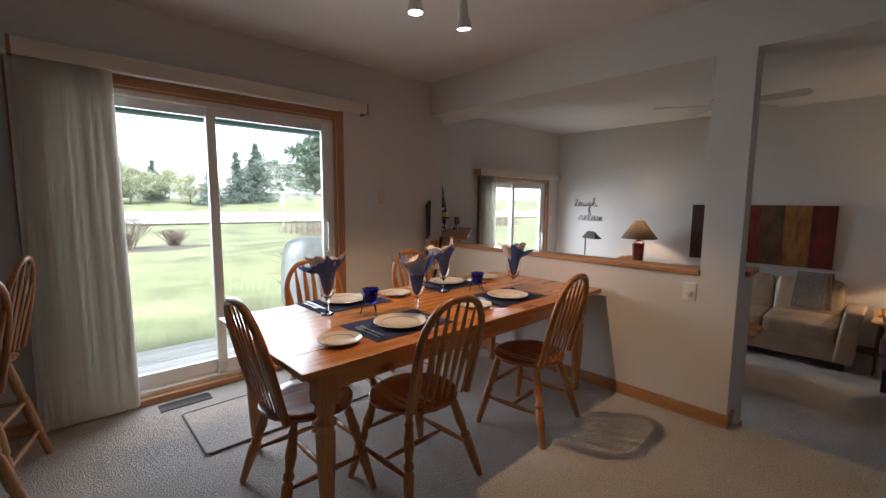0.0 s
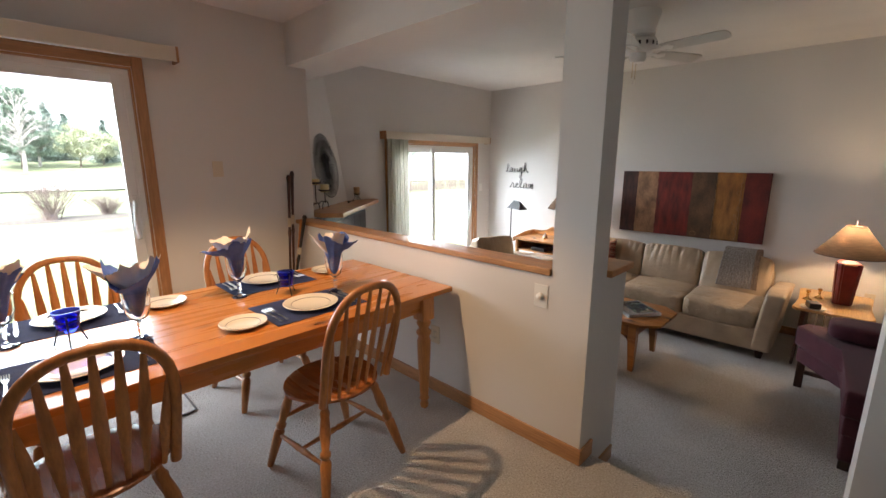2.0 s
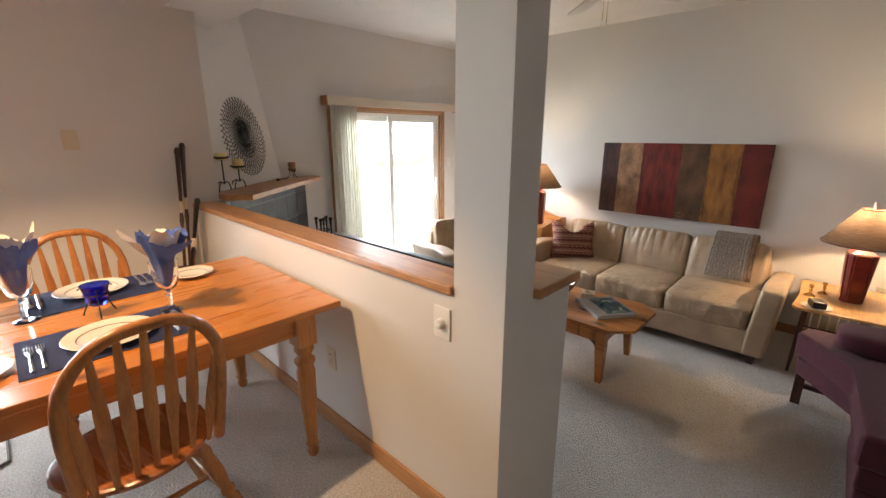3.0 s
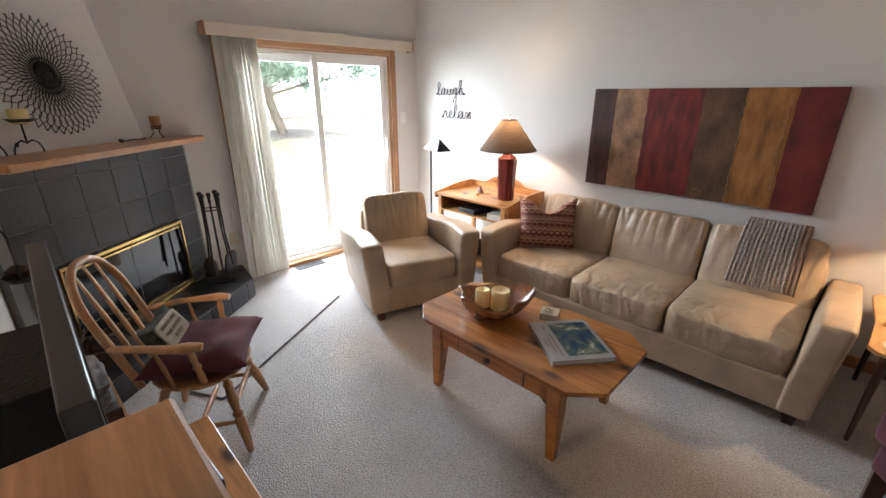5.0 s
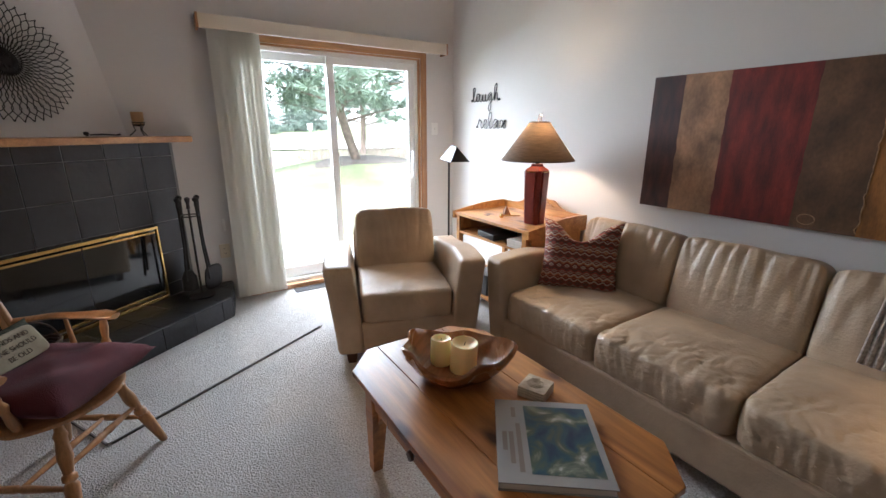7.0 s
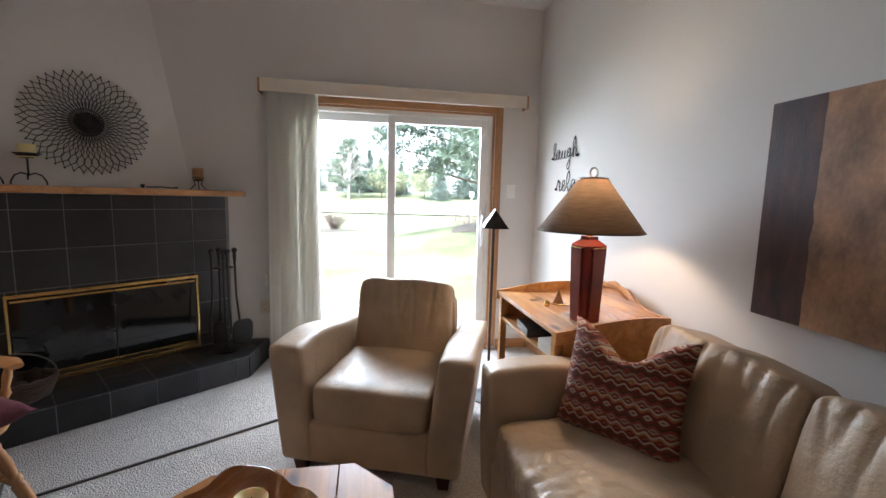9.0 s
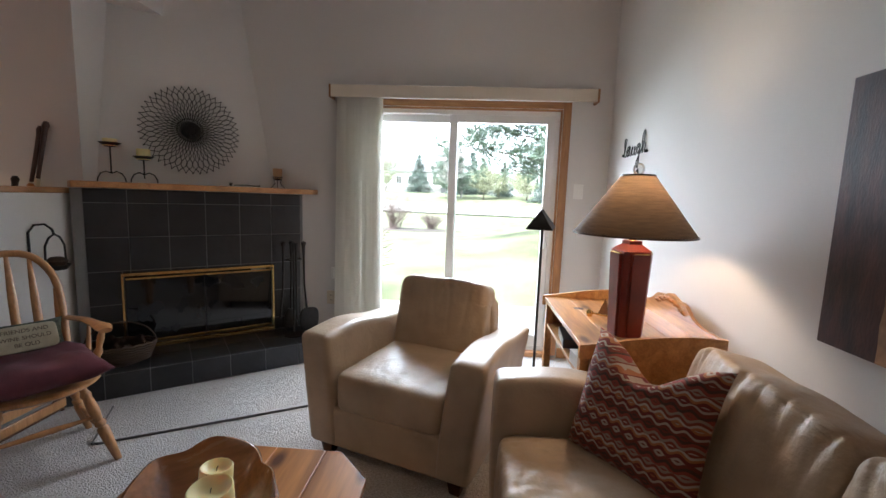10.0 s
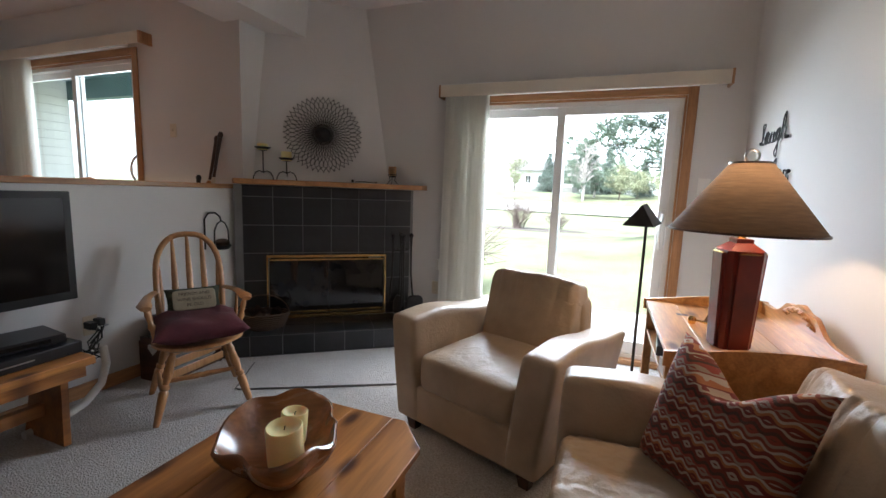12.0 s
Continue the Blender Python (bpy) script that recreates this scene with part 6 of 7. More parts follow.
# painted hood that leans back above the mantel
bm = bmesh.new()
hood = []
for z, back in ((1.30, 0.165), (CEIL - LOW, 0.335)):
    row = []
    for u in (-0.6, 2.1):
        for v in (back, back + 1.2):
            row.append(bm.verts.new(FIRE @ Vector((u, v, z))))
    hood.append(row)
lo, hi = hood
for q in ((lo[0], lo[2], hi[2], hi[0]), (lo[1], hi[1], hi[3], lo[3]), (lo[0], hi[0], hi[1], lo[1]), (lo[2], lo[3], hi[3], hi[2]), (hi[0], hi[2], hi[3], hi[1]), (lo[0], lo[1], lo[3], lo[2])):
    bm.faces.new(q)
for co, no in (((3.251, 0, 0), (-1, 0, 0)), ((0, LIV_Y - 0.001, 0), (0, 1, 0))):
    bmesh.ops.bisect_plane(bm, geom=bm.verts[:] + bm.edges[:] + bm.faces[:], plane_co=co, plane_no=no, clear_outer=True)
    bmesh.ops.holes_fill(bm, edges=[e for e in bm.edges if e.is_boundary])
structure("chimney_hood", bm, PAINT, "tapered painted chimney hood in the corner")

fire = tagged(thing("fireplace", "corner fireplace faced with dark slate tiles and brass doors", "fireplace", FIRE), kind="structure")
# masonry backing, open at the firebox
U0, U1, FB0, FB1, FZ0, FZ1 = 0.075, 1.465, 0.26, 1.235, 0.185, 0.71
part("masonry", boxes(((U0 - 0.06, 0.004, 0.0), (FB0, 0.06, 1.29)), ((FB1, 0.004, 0.0), (U1 + 0.02, 0.06, 1.29)), ((FB0, 0.004, FZ1), (FB1, 0.06, 1.29)), ((FB0, 0.004, 0.0), (FB1, 0.06, FZ0))), GROUT, fire, "grey grouted masonry", 0)
part("firebox", boxes(((FB0, 0.30, FZ0), (FB1, 0.32, FZ1)), ((FB0 - 0.02, 0.06, FZ0), (FB0, 0.32, FZ1)), ((FB1, 0.06, FZ0), (FB1 + 0.02, 0.32, FZ1)), ((FB0, 0.06, FZ1), (FB1, 0.32, FZ1 + 0.02)), ((FB0, 0.06, FZ0 - 0.02), (FB1, 0.32, FZ0))), BLACK_IRON, fire, "sooty black firebox", 0)
cols, S = 6, (U1 - U0) / 6
zs = [1.292 - 0.095 - S * i for i in range(5)]
zs = [1.292] + zs + [0.172]
for i in range(cols):
    for j in range(len(zs) - 1):
        x0, x1, z1, z0 = U0 + S * i, U0 + S * (i + 1), zs[j], zs[j + 1]
        if z1 - z0 < 0.02:
            continue
        pieces = [(x0, x1, z0, z1)]
        if z0 < FZ1 - 0.01:
            pieces = []
            top = min(z1, z1)
            if x0 < FB0:
                pieces.append((x0, min(x1, FB0), z0, z1))
            if x1 > FB1:
                pieces.append((max(x0, FB1), x1, z0, z1))
            if z1 > FZ1 and x1 > FB0 and x0 < FB1:
                pieces.append((max(x0, FB0), min(x1, FB1), FZ1, z1))
        for a, b, c, d in pieces:
            if b - a > 0.02 and d - c > 0.02:
                part("tile", box((a + 0.0026, 0.0, c + 0.0026), (b - 0.0026, 0.0045, d - 0.0026), 0.001, 1), SLATE, fire, smooth=0)
# brass-framed glass doors
bw = 0.022
part("brass_frame", boxes(((FB0 - 0.01, -0.022, FZ1 - 0.014), (FB1 + 0.01, -0.001, FZ1 + 0.008)), ((FB0 - 0.01, -0.022, FZ0 - 0.01), (FB1 + 0.01, -0.001, FZ0 + 0.016)), ((FB0 - 0.01, -0.022, FZ0 + 0.016), (FB0 + 0.004, -0.001, FZ1 - 0.014)), ((FB1 - 0.004, -0.022, FZ0 + 0.016), (FB1 + 0.01, -0.001, FZ1 - 0.014)), bevel=0.002), BRASS, fire, "polished brass surround")
mid = (FB0 + FB1) / 2
for a, b in ((FB0 + 0.012, mid - 0.003), (mid + 0.003, FB1 - 0.012)):
    d = part("glass_door", box((a, -0.012, FZ0 + 0.05), (b, -0.006, FZ1 - 0.042)), BLACK_GLASS, fire, "smoked glass door panel", 0)
    part("top_rail", box((a, -0.020, FZ1 - 0.040), (b, -0.006, FZ1 - 0.026), 0.002), BRASS, d)
    part("bottom_rail", box((a, -0.020, FZ0 + 0.032), (b, -0.006, FZ0 + 0.048), 0.002), BRASS, d)
part("door_gap", box((mid - 0.003, -0.012, FZ0 + 0.02), (mid + 0.003, -0.002, FZ1 - 0.036)), BLACK_IRON, fire)
part("door_handle", boxes(((mid - 0.03, -0.034, FZ0 + 0.036), (mid - 0.012, -0.020, FZ0 + 0.044)), ((mid + 0.012, -0.034, FZ0 + 0.036), (mid + 0.03, -0.020, FZ0 + 0.044))), BRASS, fire)

# raised hearth with tiles
HEARTH = [(3.247, 2.82), (4.61, 3.865), (4.665, LIV_Y - 0.002), (4.36, LIV_Y - 0.002), (3.247, 3.33)]
hearth = tagged(thing("hearth", "low raised hearth of dark slate tiles", "hearth", pose(0, 0, 0)), kind="structure")
part("core", prism(HEARTH, LOW, LOW + 0.160), GROUT, hearth, "grouted hearth core", 0)
fdir = (Vector(HEARTH[1]) - Vector(HEARTH[0]))
flen, fang = fdir.length, math.degrees(math.atan2(fdir.y, fdir.x))
fm = pose(HEARTH[0][0], HEARTH[0][1], 0, 0, 0, fang)
fi = fm.inverted()
local = [tuple((fi @ Vector((x, y, 0)))[:2]) for x, y in HEARTH]
for i in range(-1, 9):
    for j in range(0, 4):
        sq = [(i * S + 0.003, j * S + 0.0), ((i + 1) * S - 0.003, j * S), ((i + 1) * S - 0.003, (j + 1) * S - 0.006), (i * S + 0.003, (j + 1) * S - 0.006)]
        poly = clip(sq, local)
        if len(poly) > 2:
            area = abs(sum(a[0] * b[1] - b[0] * a[1] for a, b in zip(poly, poly[1:] + poly[:1]))) / 2
            if area > 0.002:
                part("tile", prism(poly, LOW + 0.161, LOW + 0.165, 0.0, fm), SLATE, hearth, smooth=0)
k = 0
while k * S < flen:
    a, b = k * S + 0.003, min(flen, (k + 1) * S) - 0.003
    part("tile", box((a, -0.009, LOW + 0.006), (b, 0.0, LOW + 0.158), 0.001, 1, fm), SLATE, hearth, smooth=0)
    k += 1
em = pose(HEARTH[1][0], HEARTH[1][1], 0, 0, 0, math.degrees(math.atan2(HEARTH[2][1] - HEARTH[1][1], HEARTH[2][0] - HEARTH[1][0])))
for a, b in ((0.003, 0.20), (0.206, 0.388)):
    part("tile", box((a, -0.009, LOW + 0.006), (b, 0.0, LOW + 0.158), 0.001, 1, em), SLATE, hearth, smooth=0)

MANTEL_OAK = wood("oak_mantel", (0.52, 0.26, 0.10), (0.38, 0.17, 0.06), along=0, rough=0.4)
structure("mantel", prism([(3.40, 3.185), (4.53, 4.145), (4.53, LIV_Y - 0.002), (3.6, LIV_Y - 0.002), (3.252, 3.95), (3.252, 3.315)], 0.954, 0.995, 0.006), MANTEL_OAK, "oak mantel shelf with a rounded edge", 30)

# iron sunburst on the hood
sun_c = FIRE @ Vector((0.712, 0.185, 1.742))
sb = thing("sunburst", "black iron wire sunburst wall medallion", "wall decor", Matrix.Translation(sun_c) @ pose(0, 0, 0, 0, 0, FIRE_ANGLE) @ pose(0, 0, 0, -8.3))
R, N = 0.325, 44
for way in (-1, 1):
    for i in range(N):
        a0 = i * math.tau / N
        pts = []
        for s in range(13):
            u = s / 12
            r = 0.055 + (R - 0.055) * u
            twist = way * (0.5 * math.tau / N) * (1 - math.cos(u * math.pi * (4.0))) * (1.0) + way * 0.05 * (1 - u)
            pts.append((r * math.cos(a0 + twist), -0.004 * way, r * math.sin(a0 + twist)))
        part("wire", tube(pts, 0.0026, 5), BLACK_IRON, sb)
for i in range(N):
    a0 = i * math.tau / N
    part("tip", lathe([(0, -0.007), (0.006, 0), (0, 0.007)], 8, pose(R * math.cos(a0), 0, R * math.sin(a0))), BLACK_IRON, sb)
bm = bmesh.new()
add_lathe(bm, [(0, 0.012), (0.045, 0.010), (0.062, 0.004), (0.066, -0.004), (0, -0.004)], 24, pose(0, 0, 0, 90))
part("centre_boss", bm, BLACK_IRON, sb)
for i in range(9):
    a = i * math.tau / 9
    part("petal", tube([(0.03 * math.cos(a), -0.012, 0.03 * math.sin(a)), (0.055 * math.cos(a + 0.5), -0.010, 0.055 * math.sin(a + 0.5))], [0.006, 0.003], 6), BLACK_IRON, sb)


# mantel ornaments
def iron_holder(x, y, h, candle_h, ang):
    c = thing("candle_stand", "black iron candle stand with a dish and curved feet", "candle holder", pose(x, y, 0.996, 0, 0, ang), "mantel candle stands")
    part("stem", tube([(0, 0, 0.055), (0, 0, h)], 0.005, 8), BLACK_IRON, c)
    for sx, sy in ((1, 0), (-1, 0), (0, 1)):
        part("foot", tube([(0, 0, 0.06), (sx * 0.03, sy * 0.03, 0.072), (sx * 0.058, sy * 0.058, 0.058), (sx * 0.075, sy * 0.075, 0.025), (sx * 0.078, sy * 0.078, 0.003)], 0.0045, 7), BLACK_IRON, c)
    part("dish", lathe([(0, h), (0.03, h + 0.003), (0.05, h + 0.018), (0.066, h + 0.030), (0.062, h + 0.031), (0.045, h + 0.020), (0, h + 0.006)], 24), BLACK_IRON, c)
    candle(pose(x, y, 0.996 + h + 0.006), 0.042, candle_h, "mantel candles")


iron_holder(3.345, 3.55, 0.235, 0.05, 38)
iron_holder(3.50, 3.65, 0.155, 0.075, 38)
jar = thing("votive_stand", "amber candle in a black wire scroll stand", "candle holder", pose(4.225, 4.165, 0.996, 0, 0, 30))
part("ring", tube([(0.036 * math.cos(i * math.tau / 20), 0.036 * math.sin(i * math.tau / 20), 0.088) for i in range(20)], 0.0035, 6, True), BLACK_IRON, jar)
for i in range(3):
    a = i * math.tau / 3 + 0.4
    part("scroll", tube([(0.036 * math.cos(a), 0.036 * math.sin(a), 0.09), (0.03 * math.cos(a), 0.03 * math.sin(a), 0.06), (0.022 * math.cos(a), 0.022 * math.sin(a), 0.04), (0.045 * math.cos(a), 0.045 * math.sin(a), 0.015), (0.062 * math.cos(a), 0.062 * math.sin(a), 0.004)], 0.0035, 6), BLACK_IRON, jar)
part("cup", lathe([(0, 0.062), (0.025, 0.062), (0.036, 0.075), (0.038, 0.10), (0.036, 0.10), (0.033, 0.078), (0, 0.068)], 24), CLEAR, jar)
AMBER_WAX = material("amber_wax", (0.42, 0.23, 0.10), rough=0.4, spread=0.2, scale=20)
part("wax", lathe([(0, 0.079), (0.030, 0.079), (0.035, 0.10), (0.037, 0.155), (0.033, 0.158), (0, 0.150)], 24), AMBER_WAX, jar)
sn = thing("iron_snuffer", "black iron candle snuffer lying on the mantel", "ornament", pose(4.05, 4.02, 0.996, 0, 0, 40))
part("rod", tube([(-0.10, 0, 0.010), (-0.02, 0, 0.014), (0.06, 0, 0.008), (0.09, 0, 0.012)], [0.004, 0.005, 0.004, 0.007], 7), BLACK_IRON, sn)
part("bell", lathe([(0, 0), (0.014, 0.002), (0.010, 0.02), (0, 0.026)], 12, pose(-0.11, 0, 0.014, 0, -70)), BLACK_IRON, sn)

# fireplace tools
ft = thing("fireplace_tools", "black iron fireplace tool set on a stand", "tools", pose(4.43, 3.985, LOW + 0.171, 0, 0, 20))
part("base", lathe([(0, 0), (0.085, 0), (0.09, 0.012), (0.03, 0.022), (0.01, 0.03), (0, 0.03)], 24), BLACK_IRON, ft)
part("post", tube([(0, 0, 0.02), (0, 0, 0.66)], 0.008, 8), BLACK_IRON, ft)
part("top_knob", lathe([(0, 0.66), (0.013, 0.665), (0.010, 0.70), (0.016, 0.72), (0.018, 0.74), (0.0, 0.75)], 14), BLACK_IRON, ft)
part("hook_ring", tube([(0.06 * math.cos(i * math.tau / 18), 0.06 * math.sin(i * math.tau / 18), 0.615) for i in range(18)], 0.005, 6, True), BLACK_IRON, ft)
for i, kind in enumerate(("shovel", "brush", "poker", "tongs")):
    a = i * math.tau / 4 + 0.3
    x, y = 0.078 * math.cos(a), 0.078 * math.sin(a)
    tool = part(kind, tube([(x, y, 0.70), (x, y, 0.64), (x * 1.05, y * 1.05, 0.40), (x * 1.35, y * 1.35, 0.15)], [0.012, 0.008, 0.007, 0.009], 8), BLACK_IRON, ft)
    part("grip", lathe([(0, 0.69), (0.014, 0.695), (0.010, 0.715), (0.019, 0.73), (0.019, 0.745), (0, 0.757)], 12, pose(x, y, 0)), BLACK_IRON, tool)
    if kind == "shovel":
        part("pan", puff((0.15, 0.025, 0.20), 3.5, 8, 0, 0, 1, pose(x * 1.55, y * 1.55, 0.115, 8, 0, 15)), BLACK_IRON, tool, smooth=60)
    elif kind == "brush":
        part("bristles", lathe([(0, 0.03), (0.055, 0.04), (0.05, 0.14), (0.025, 0.19), (0, 0.19)], 14, pose(x * 1.35, y * 1.35, 0)), BLACK_IRON, tool)

# basket of pine cones on the hearth
basket = thing("wicker_basket", "woven wicker basket full of pine cones on the hearth", "basket", pose(3.56, 3.30, LOW + 0.171, 0, 0, 38))
WICKER = wood("wicker", (0.07, 0.04, 0.022), (0.035, 0.018, 0.010), along=0, rough=0.7, coat=0.0)
for k in range(7):
    z = 0.012 + k * 0.017
    s = 0.80 + 0.035 * k
    part("weave", tube([(0.19 * s * math.cos(i * math.tau / 36), 0.12 * s * math.sin(i * math.tau / 36), z + 0.003 * (-1) ** i) for i in range(36)], 0.009, 6, True), WICKER, basket)
part("bottom", lathe([(0, 0.0), (0.12, 0.0), (0.12, 0.008), (0, 0.008)], 24), WICKER, basket)
part("handle", tube([(-0.19 * math.cos(i * math.pi / 14), 0, 0.11 + 0.15 * math.sin(i * math.pi / 14)) for i in range(15)], 0.005, 7), WICKER, basket)
CONE = material("pine_cone_brown", (0.05, 0.026, 0.015), rough=0.8, spread=0.4, scale=30)
rng = random.Random(5)
for i in range(16):
    cone = thing("pine_cone", "dark brown open pine cone in the basket", "pine cone", pose(0, 0, 0), "pine cones")
    bm = bmesh.new()
    c = FIRE @ Vector((0, 0, 0))
    px, py = rng.uniform(-0.11, 0.11), rng.uniform(-0.065, 0.065)
    m = pose(3.56, 3.30, LOW + 0.171, 0, 0, 38) @ pose(px, py, 0.085 + rng.uniform(0, 0.045), rng.uniform(-60, 60), rng.uniform(-60, 60), rng.uniform(0, 360))
    for lv in range(7):
        r = 0.008 + 0.022 * math.sin((lv + 0.6) / 7.4 * math.pi)
        for k in range(7):
            a = k * math.tau / 7 + lv * 0.45
            base = Vector((0, 0, -0.035 + lv * 0.011))
            tip = Vector((r * math.cos(a), r * math.sin(a), -0.028 + lv * 0.012))
            sd = Vector((-math.sin(a), math.cos(a), 0)) * 0.008
            q = [bm.verts.new(m @ p) for p in (base - sd * 0.3, base + sd * 0.3, tip + sd, tip - sd)]
            bm.faces.new(q)
            q2 = [bm.verts.new(m @ p) for p in (tip - sd, tip + sd, base + Vector((0, 0, -0.004)))]
            bm.faces.new(q2)
    part("cone_body", bm, CONE, cone, smooth=0)

floor_mat("hearth_mat", [(5.13, 3.34), (3.94, 2.66), (3.73, 3.03), (4.90, 3.70)], LOW, "beige carpet mat with a dark bound edge before the hearth", 2)

# ---- oak armchair with cushion and pillow ----
ROCK_M = pose(3.855, 2.49, LOW, 0, 0, -122)
bow_chair(ROCK_M, "oak_armchair", "light oak bow-back armchair with turned arm posts", arms=True, wood_mat=ROCK_WOOD, seat_mat=ROCK_WOOD, h=0.965, seat_z=0.405, spindles=5)
cu = thing("seat_cushion", "plump maroon cloth seat cushion", "cushion", ROCK_M @ pose(0, 0.015, 0.41))


bm = pillow((0.47, 0.46), 0.13, 6)
bmesh.ops.transform(bm, matrix=pose(0, 0.01, 0.068, 90), verts=bm.verts[:])
for v in bm.verts:
    v.co.z += 0.010 * math.cos(v.co.x * 26) * math.cos(v.co.y * 26) if v.co.z > 0.08 else 0.0
part("cloth", bm, MAROON, cu, smooth=80)
mp_ = ROCK_M @ pose(0, -0.135, 0.575, 32, 0, 0)
mini = thing("motto_pillow", "small cream pillow with a stitched motto and tapestry border", "pillow", mp_)
TAPESTRY = material("tapestry_border", (0.045, 0.05, 0.03), rough=0.95, spread=0.7, scale=40, bump=0.5, bump_scale=200)
CREAM = material("cream_linen", (0.38, 0.33, 0.23), rough=0.95, spread=0.1, scale=30, bump=0.4, bump_scale=300)
part("border", pillow((0.30, 0.185), 0.085, 8), TAPESTRY, mini, smooth=80)
part("panel", puff((0.225, 0.012, 0.125), 8, 8, 0, 0, 1, pose(0, 0.040, 0)), CREAM, mini, "cream linen panel", smooth=60)
INK = material("brown_thread", (0.07, 0.045, 0.03), rough=0.9)
for i, line in enumerate(("FRIENDS AND", "WINE SHOULD", "BE OLD")):
    cv = bpy.data.curves.new("motto_text", "FONT")
    cv.body, cv.size, cv.align_x, cv.extrude = line, 0.026, "CENTER", 0.0006
    cv.materials.append(INK)
    tx = new("motto_text", cv)
    tx.parent = mini
    tx.matrix_basis = pose(0, 0.0478, 0.026 - 0.034 * i, 90, 0, 180)
    tx["label"] = "stitched brown lettering"

# iron hook with a hanging feeder on the half wall
hk = thing("wall_hook", "black iron shepherd hook with a hanging wire candle cradle", "wall decor", pose(3.216, 3.10, 0.40))
part("hook", tube([(0.006, -0.02, 0.05), (0.006, -0.02, 0.28), (0.03, -0.005, 0.325), (0.07, 0.02, 0.33), (0.095, 0.04, 0.30), (0.10, 0.045, 0.265)], 0.0065, 8), BLACK_IRON, hk)
part("cradle", tube([(0.10, -0.02, 0.08), (0.10, -0.015, 0.20), (0.10, 0.01, 0.25), (0.10, 0.045, 0.27), (0.10, 0.08, 0.25), (0.10, 0.105, 0.20), (0.10, 0.11, 0.08)], 0.006, 8), BLACK_IRON, hk)
part("dish", lathe([(0, 0.05), (0.05, 0.055), (0.07, 0.085), (0.066, 0.086), (0.045, 0.06), (0, 0.056)], 18, pose(0.10, 0.045, 0)), BLACK_IRON, hk)
part("rose", lathe([(0, 0.06), (0.04, 0.075), (0.055, 0.11), (0.03, 0.13), (0, 0.135)], 10, pose(0.10, 0.05, 0)), CONE, hk, "dried grey pod")

# ---- television wall ----
tv = thing("television", "flat black television mounted on the half wall", "television", pose(3.26, 1.615, 0.60))
part("body", box((0.135, -0.51, -0.285), (0.180, 0.51, 0.28), 0.005, 3), BLACK_PLASTIC, tv)
part("screen", box((0.1805, -0.475, -0.24), (0.1825, 0.475, 0.245)), SCREEN, tv, "glossy dark screen", 0)
part("bracket", box((-0.044, -0.18, -0.15), (0.134, 0.18, 0.15), 0.004), BLACK_IRON, tv)
part("badge", tube([(0.181, -0.05 + 0.1 * i / 10, -0.27 - 0.012 * math.sin(i / 10 * math.pi)) for i in range(11)], 0.002, 5), SILVER, tv, "thin silver arc under the screen")


def bench(m):
    b = thing("wooden_bench", "rustic pine bench with splayed board legs", "bench", m)
    part("top", box((-0.19, -0.55, 0.385), (0.19, 0.55, 0.425), 0.005), RUSTIC, b)
    for sy in (-1, 1):
        bm = prism([(-0.16, 0), (0.16, 0), (0.115, 0.36), (-0.115, 0.36)], -0.016, 0.016, 0.002, pose(0, sy * 0.42, 0.012, 90, 0, 0) @ pose(0, 0, 0, -sy * 5))
        part("leg", bm, RUSTIC, b)
    part("stretcher", box((-0.02, -0.41, 0.14), (0.02, 0.41, 0.20), 0.003), RUSTIC, b)
    for sx in (-1, 1):
        part("rail", box((sx * 0.15 - 0.01, -0.52, 0.325), (sx * 0.15 + 0.01, 0.52, 0.384), 0.002), RUSTIC, b)
    return b


bench(pose(3.545, 1.475, LOW))
BT = LOW + 0.4255
dv = thing("disc_player", "black disc player with a silver tray line on the bench", "electronics", pose(3.50, 1.80, BT, 0, 0, 3))
part("case", box((-0.15, -0.215, 0.004), (0.15, 0.215, 0.062), 0.005), BLACK_PLASTIC, dv)
part("tray_line", box((0.1495, -0.18, 0.030), (0.1515, 0.02, 0.036)), SILVER, dv, "silver trim line")
part("top_badge", box((-0.01, 0.10, 0.0622), (0.035, 0.15, 0.0626)), BRASS, dv)
cb2 = thing("cable_box", "flat black cable box stacked on the player", "electronics", pose(3.47, 1.83, BT + 0.0625, 0, 0, -6))
part("case", box((-0.12, -0.16, 0.002), (0.12, 0.16, 0.045), 0.006), BLACK_PLASTIC, cb2)
part("display", box((0.1195, -0.10, 0.016), (0.1212, 0.10, 0.034)), SCREEN, cb2, "dark glossy display strip")
part("top_seam", box((-0.10, -0.1405, 0.0449), (0.10, -0.1385, 0.0456)), BLACK_IRON, cb2)
cab = thing("cable_bundle", "tangle of black cables and a white sleeve by the outlet", "cable", pose(0, 0, 0))
rng = random.Random(9)
for i in range(6):
    pts = [Vector((3.26, 2.26 + 0.02 * i, 0.075)), Vector((3.31 + 0.01 * i, 2.28, 0.07 + rng.uniform(-0.03, 0.04)))]
    for k in range(5):
        pts.append(Vector((3.32 + rng.uniform(-0.03, 0.05), 2.25 + rng.uniform(-0.05, 0.06), 0.02 - 0.03 * k)))
    pts.append(Vector((3.36, 2.03, BT + 0.03)))
    part("cord", tube(pts, 0.0045, 6), BLACK_PLASTIC, cab)
part("plug", boxes(((3.225, 2.25, 0.075), (3.29, 2.29, 0.115)), ((3.225, 2.30, 0.085), (3.285, 2.335, 0.125)), bevel=0.004), BLACK_PLASTIC, cab)
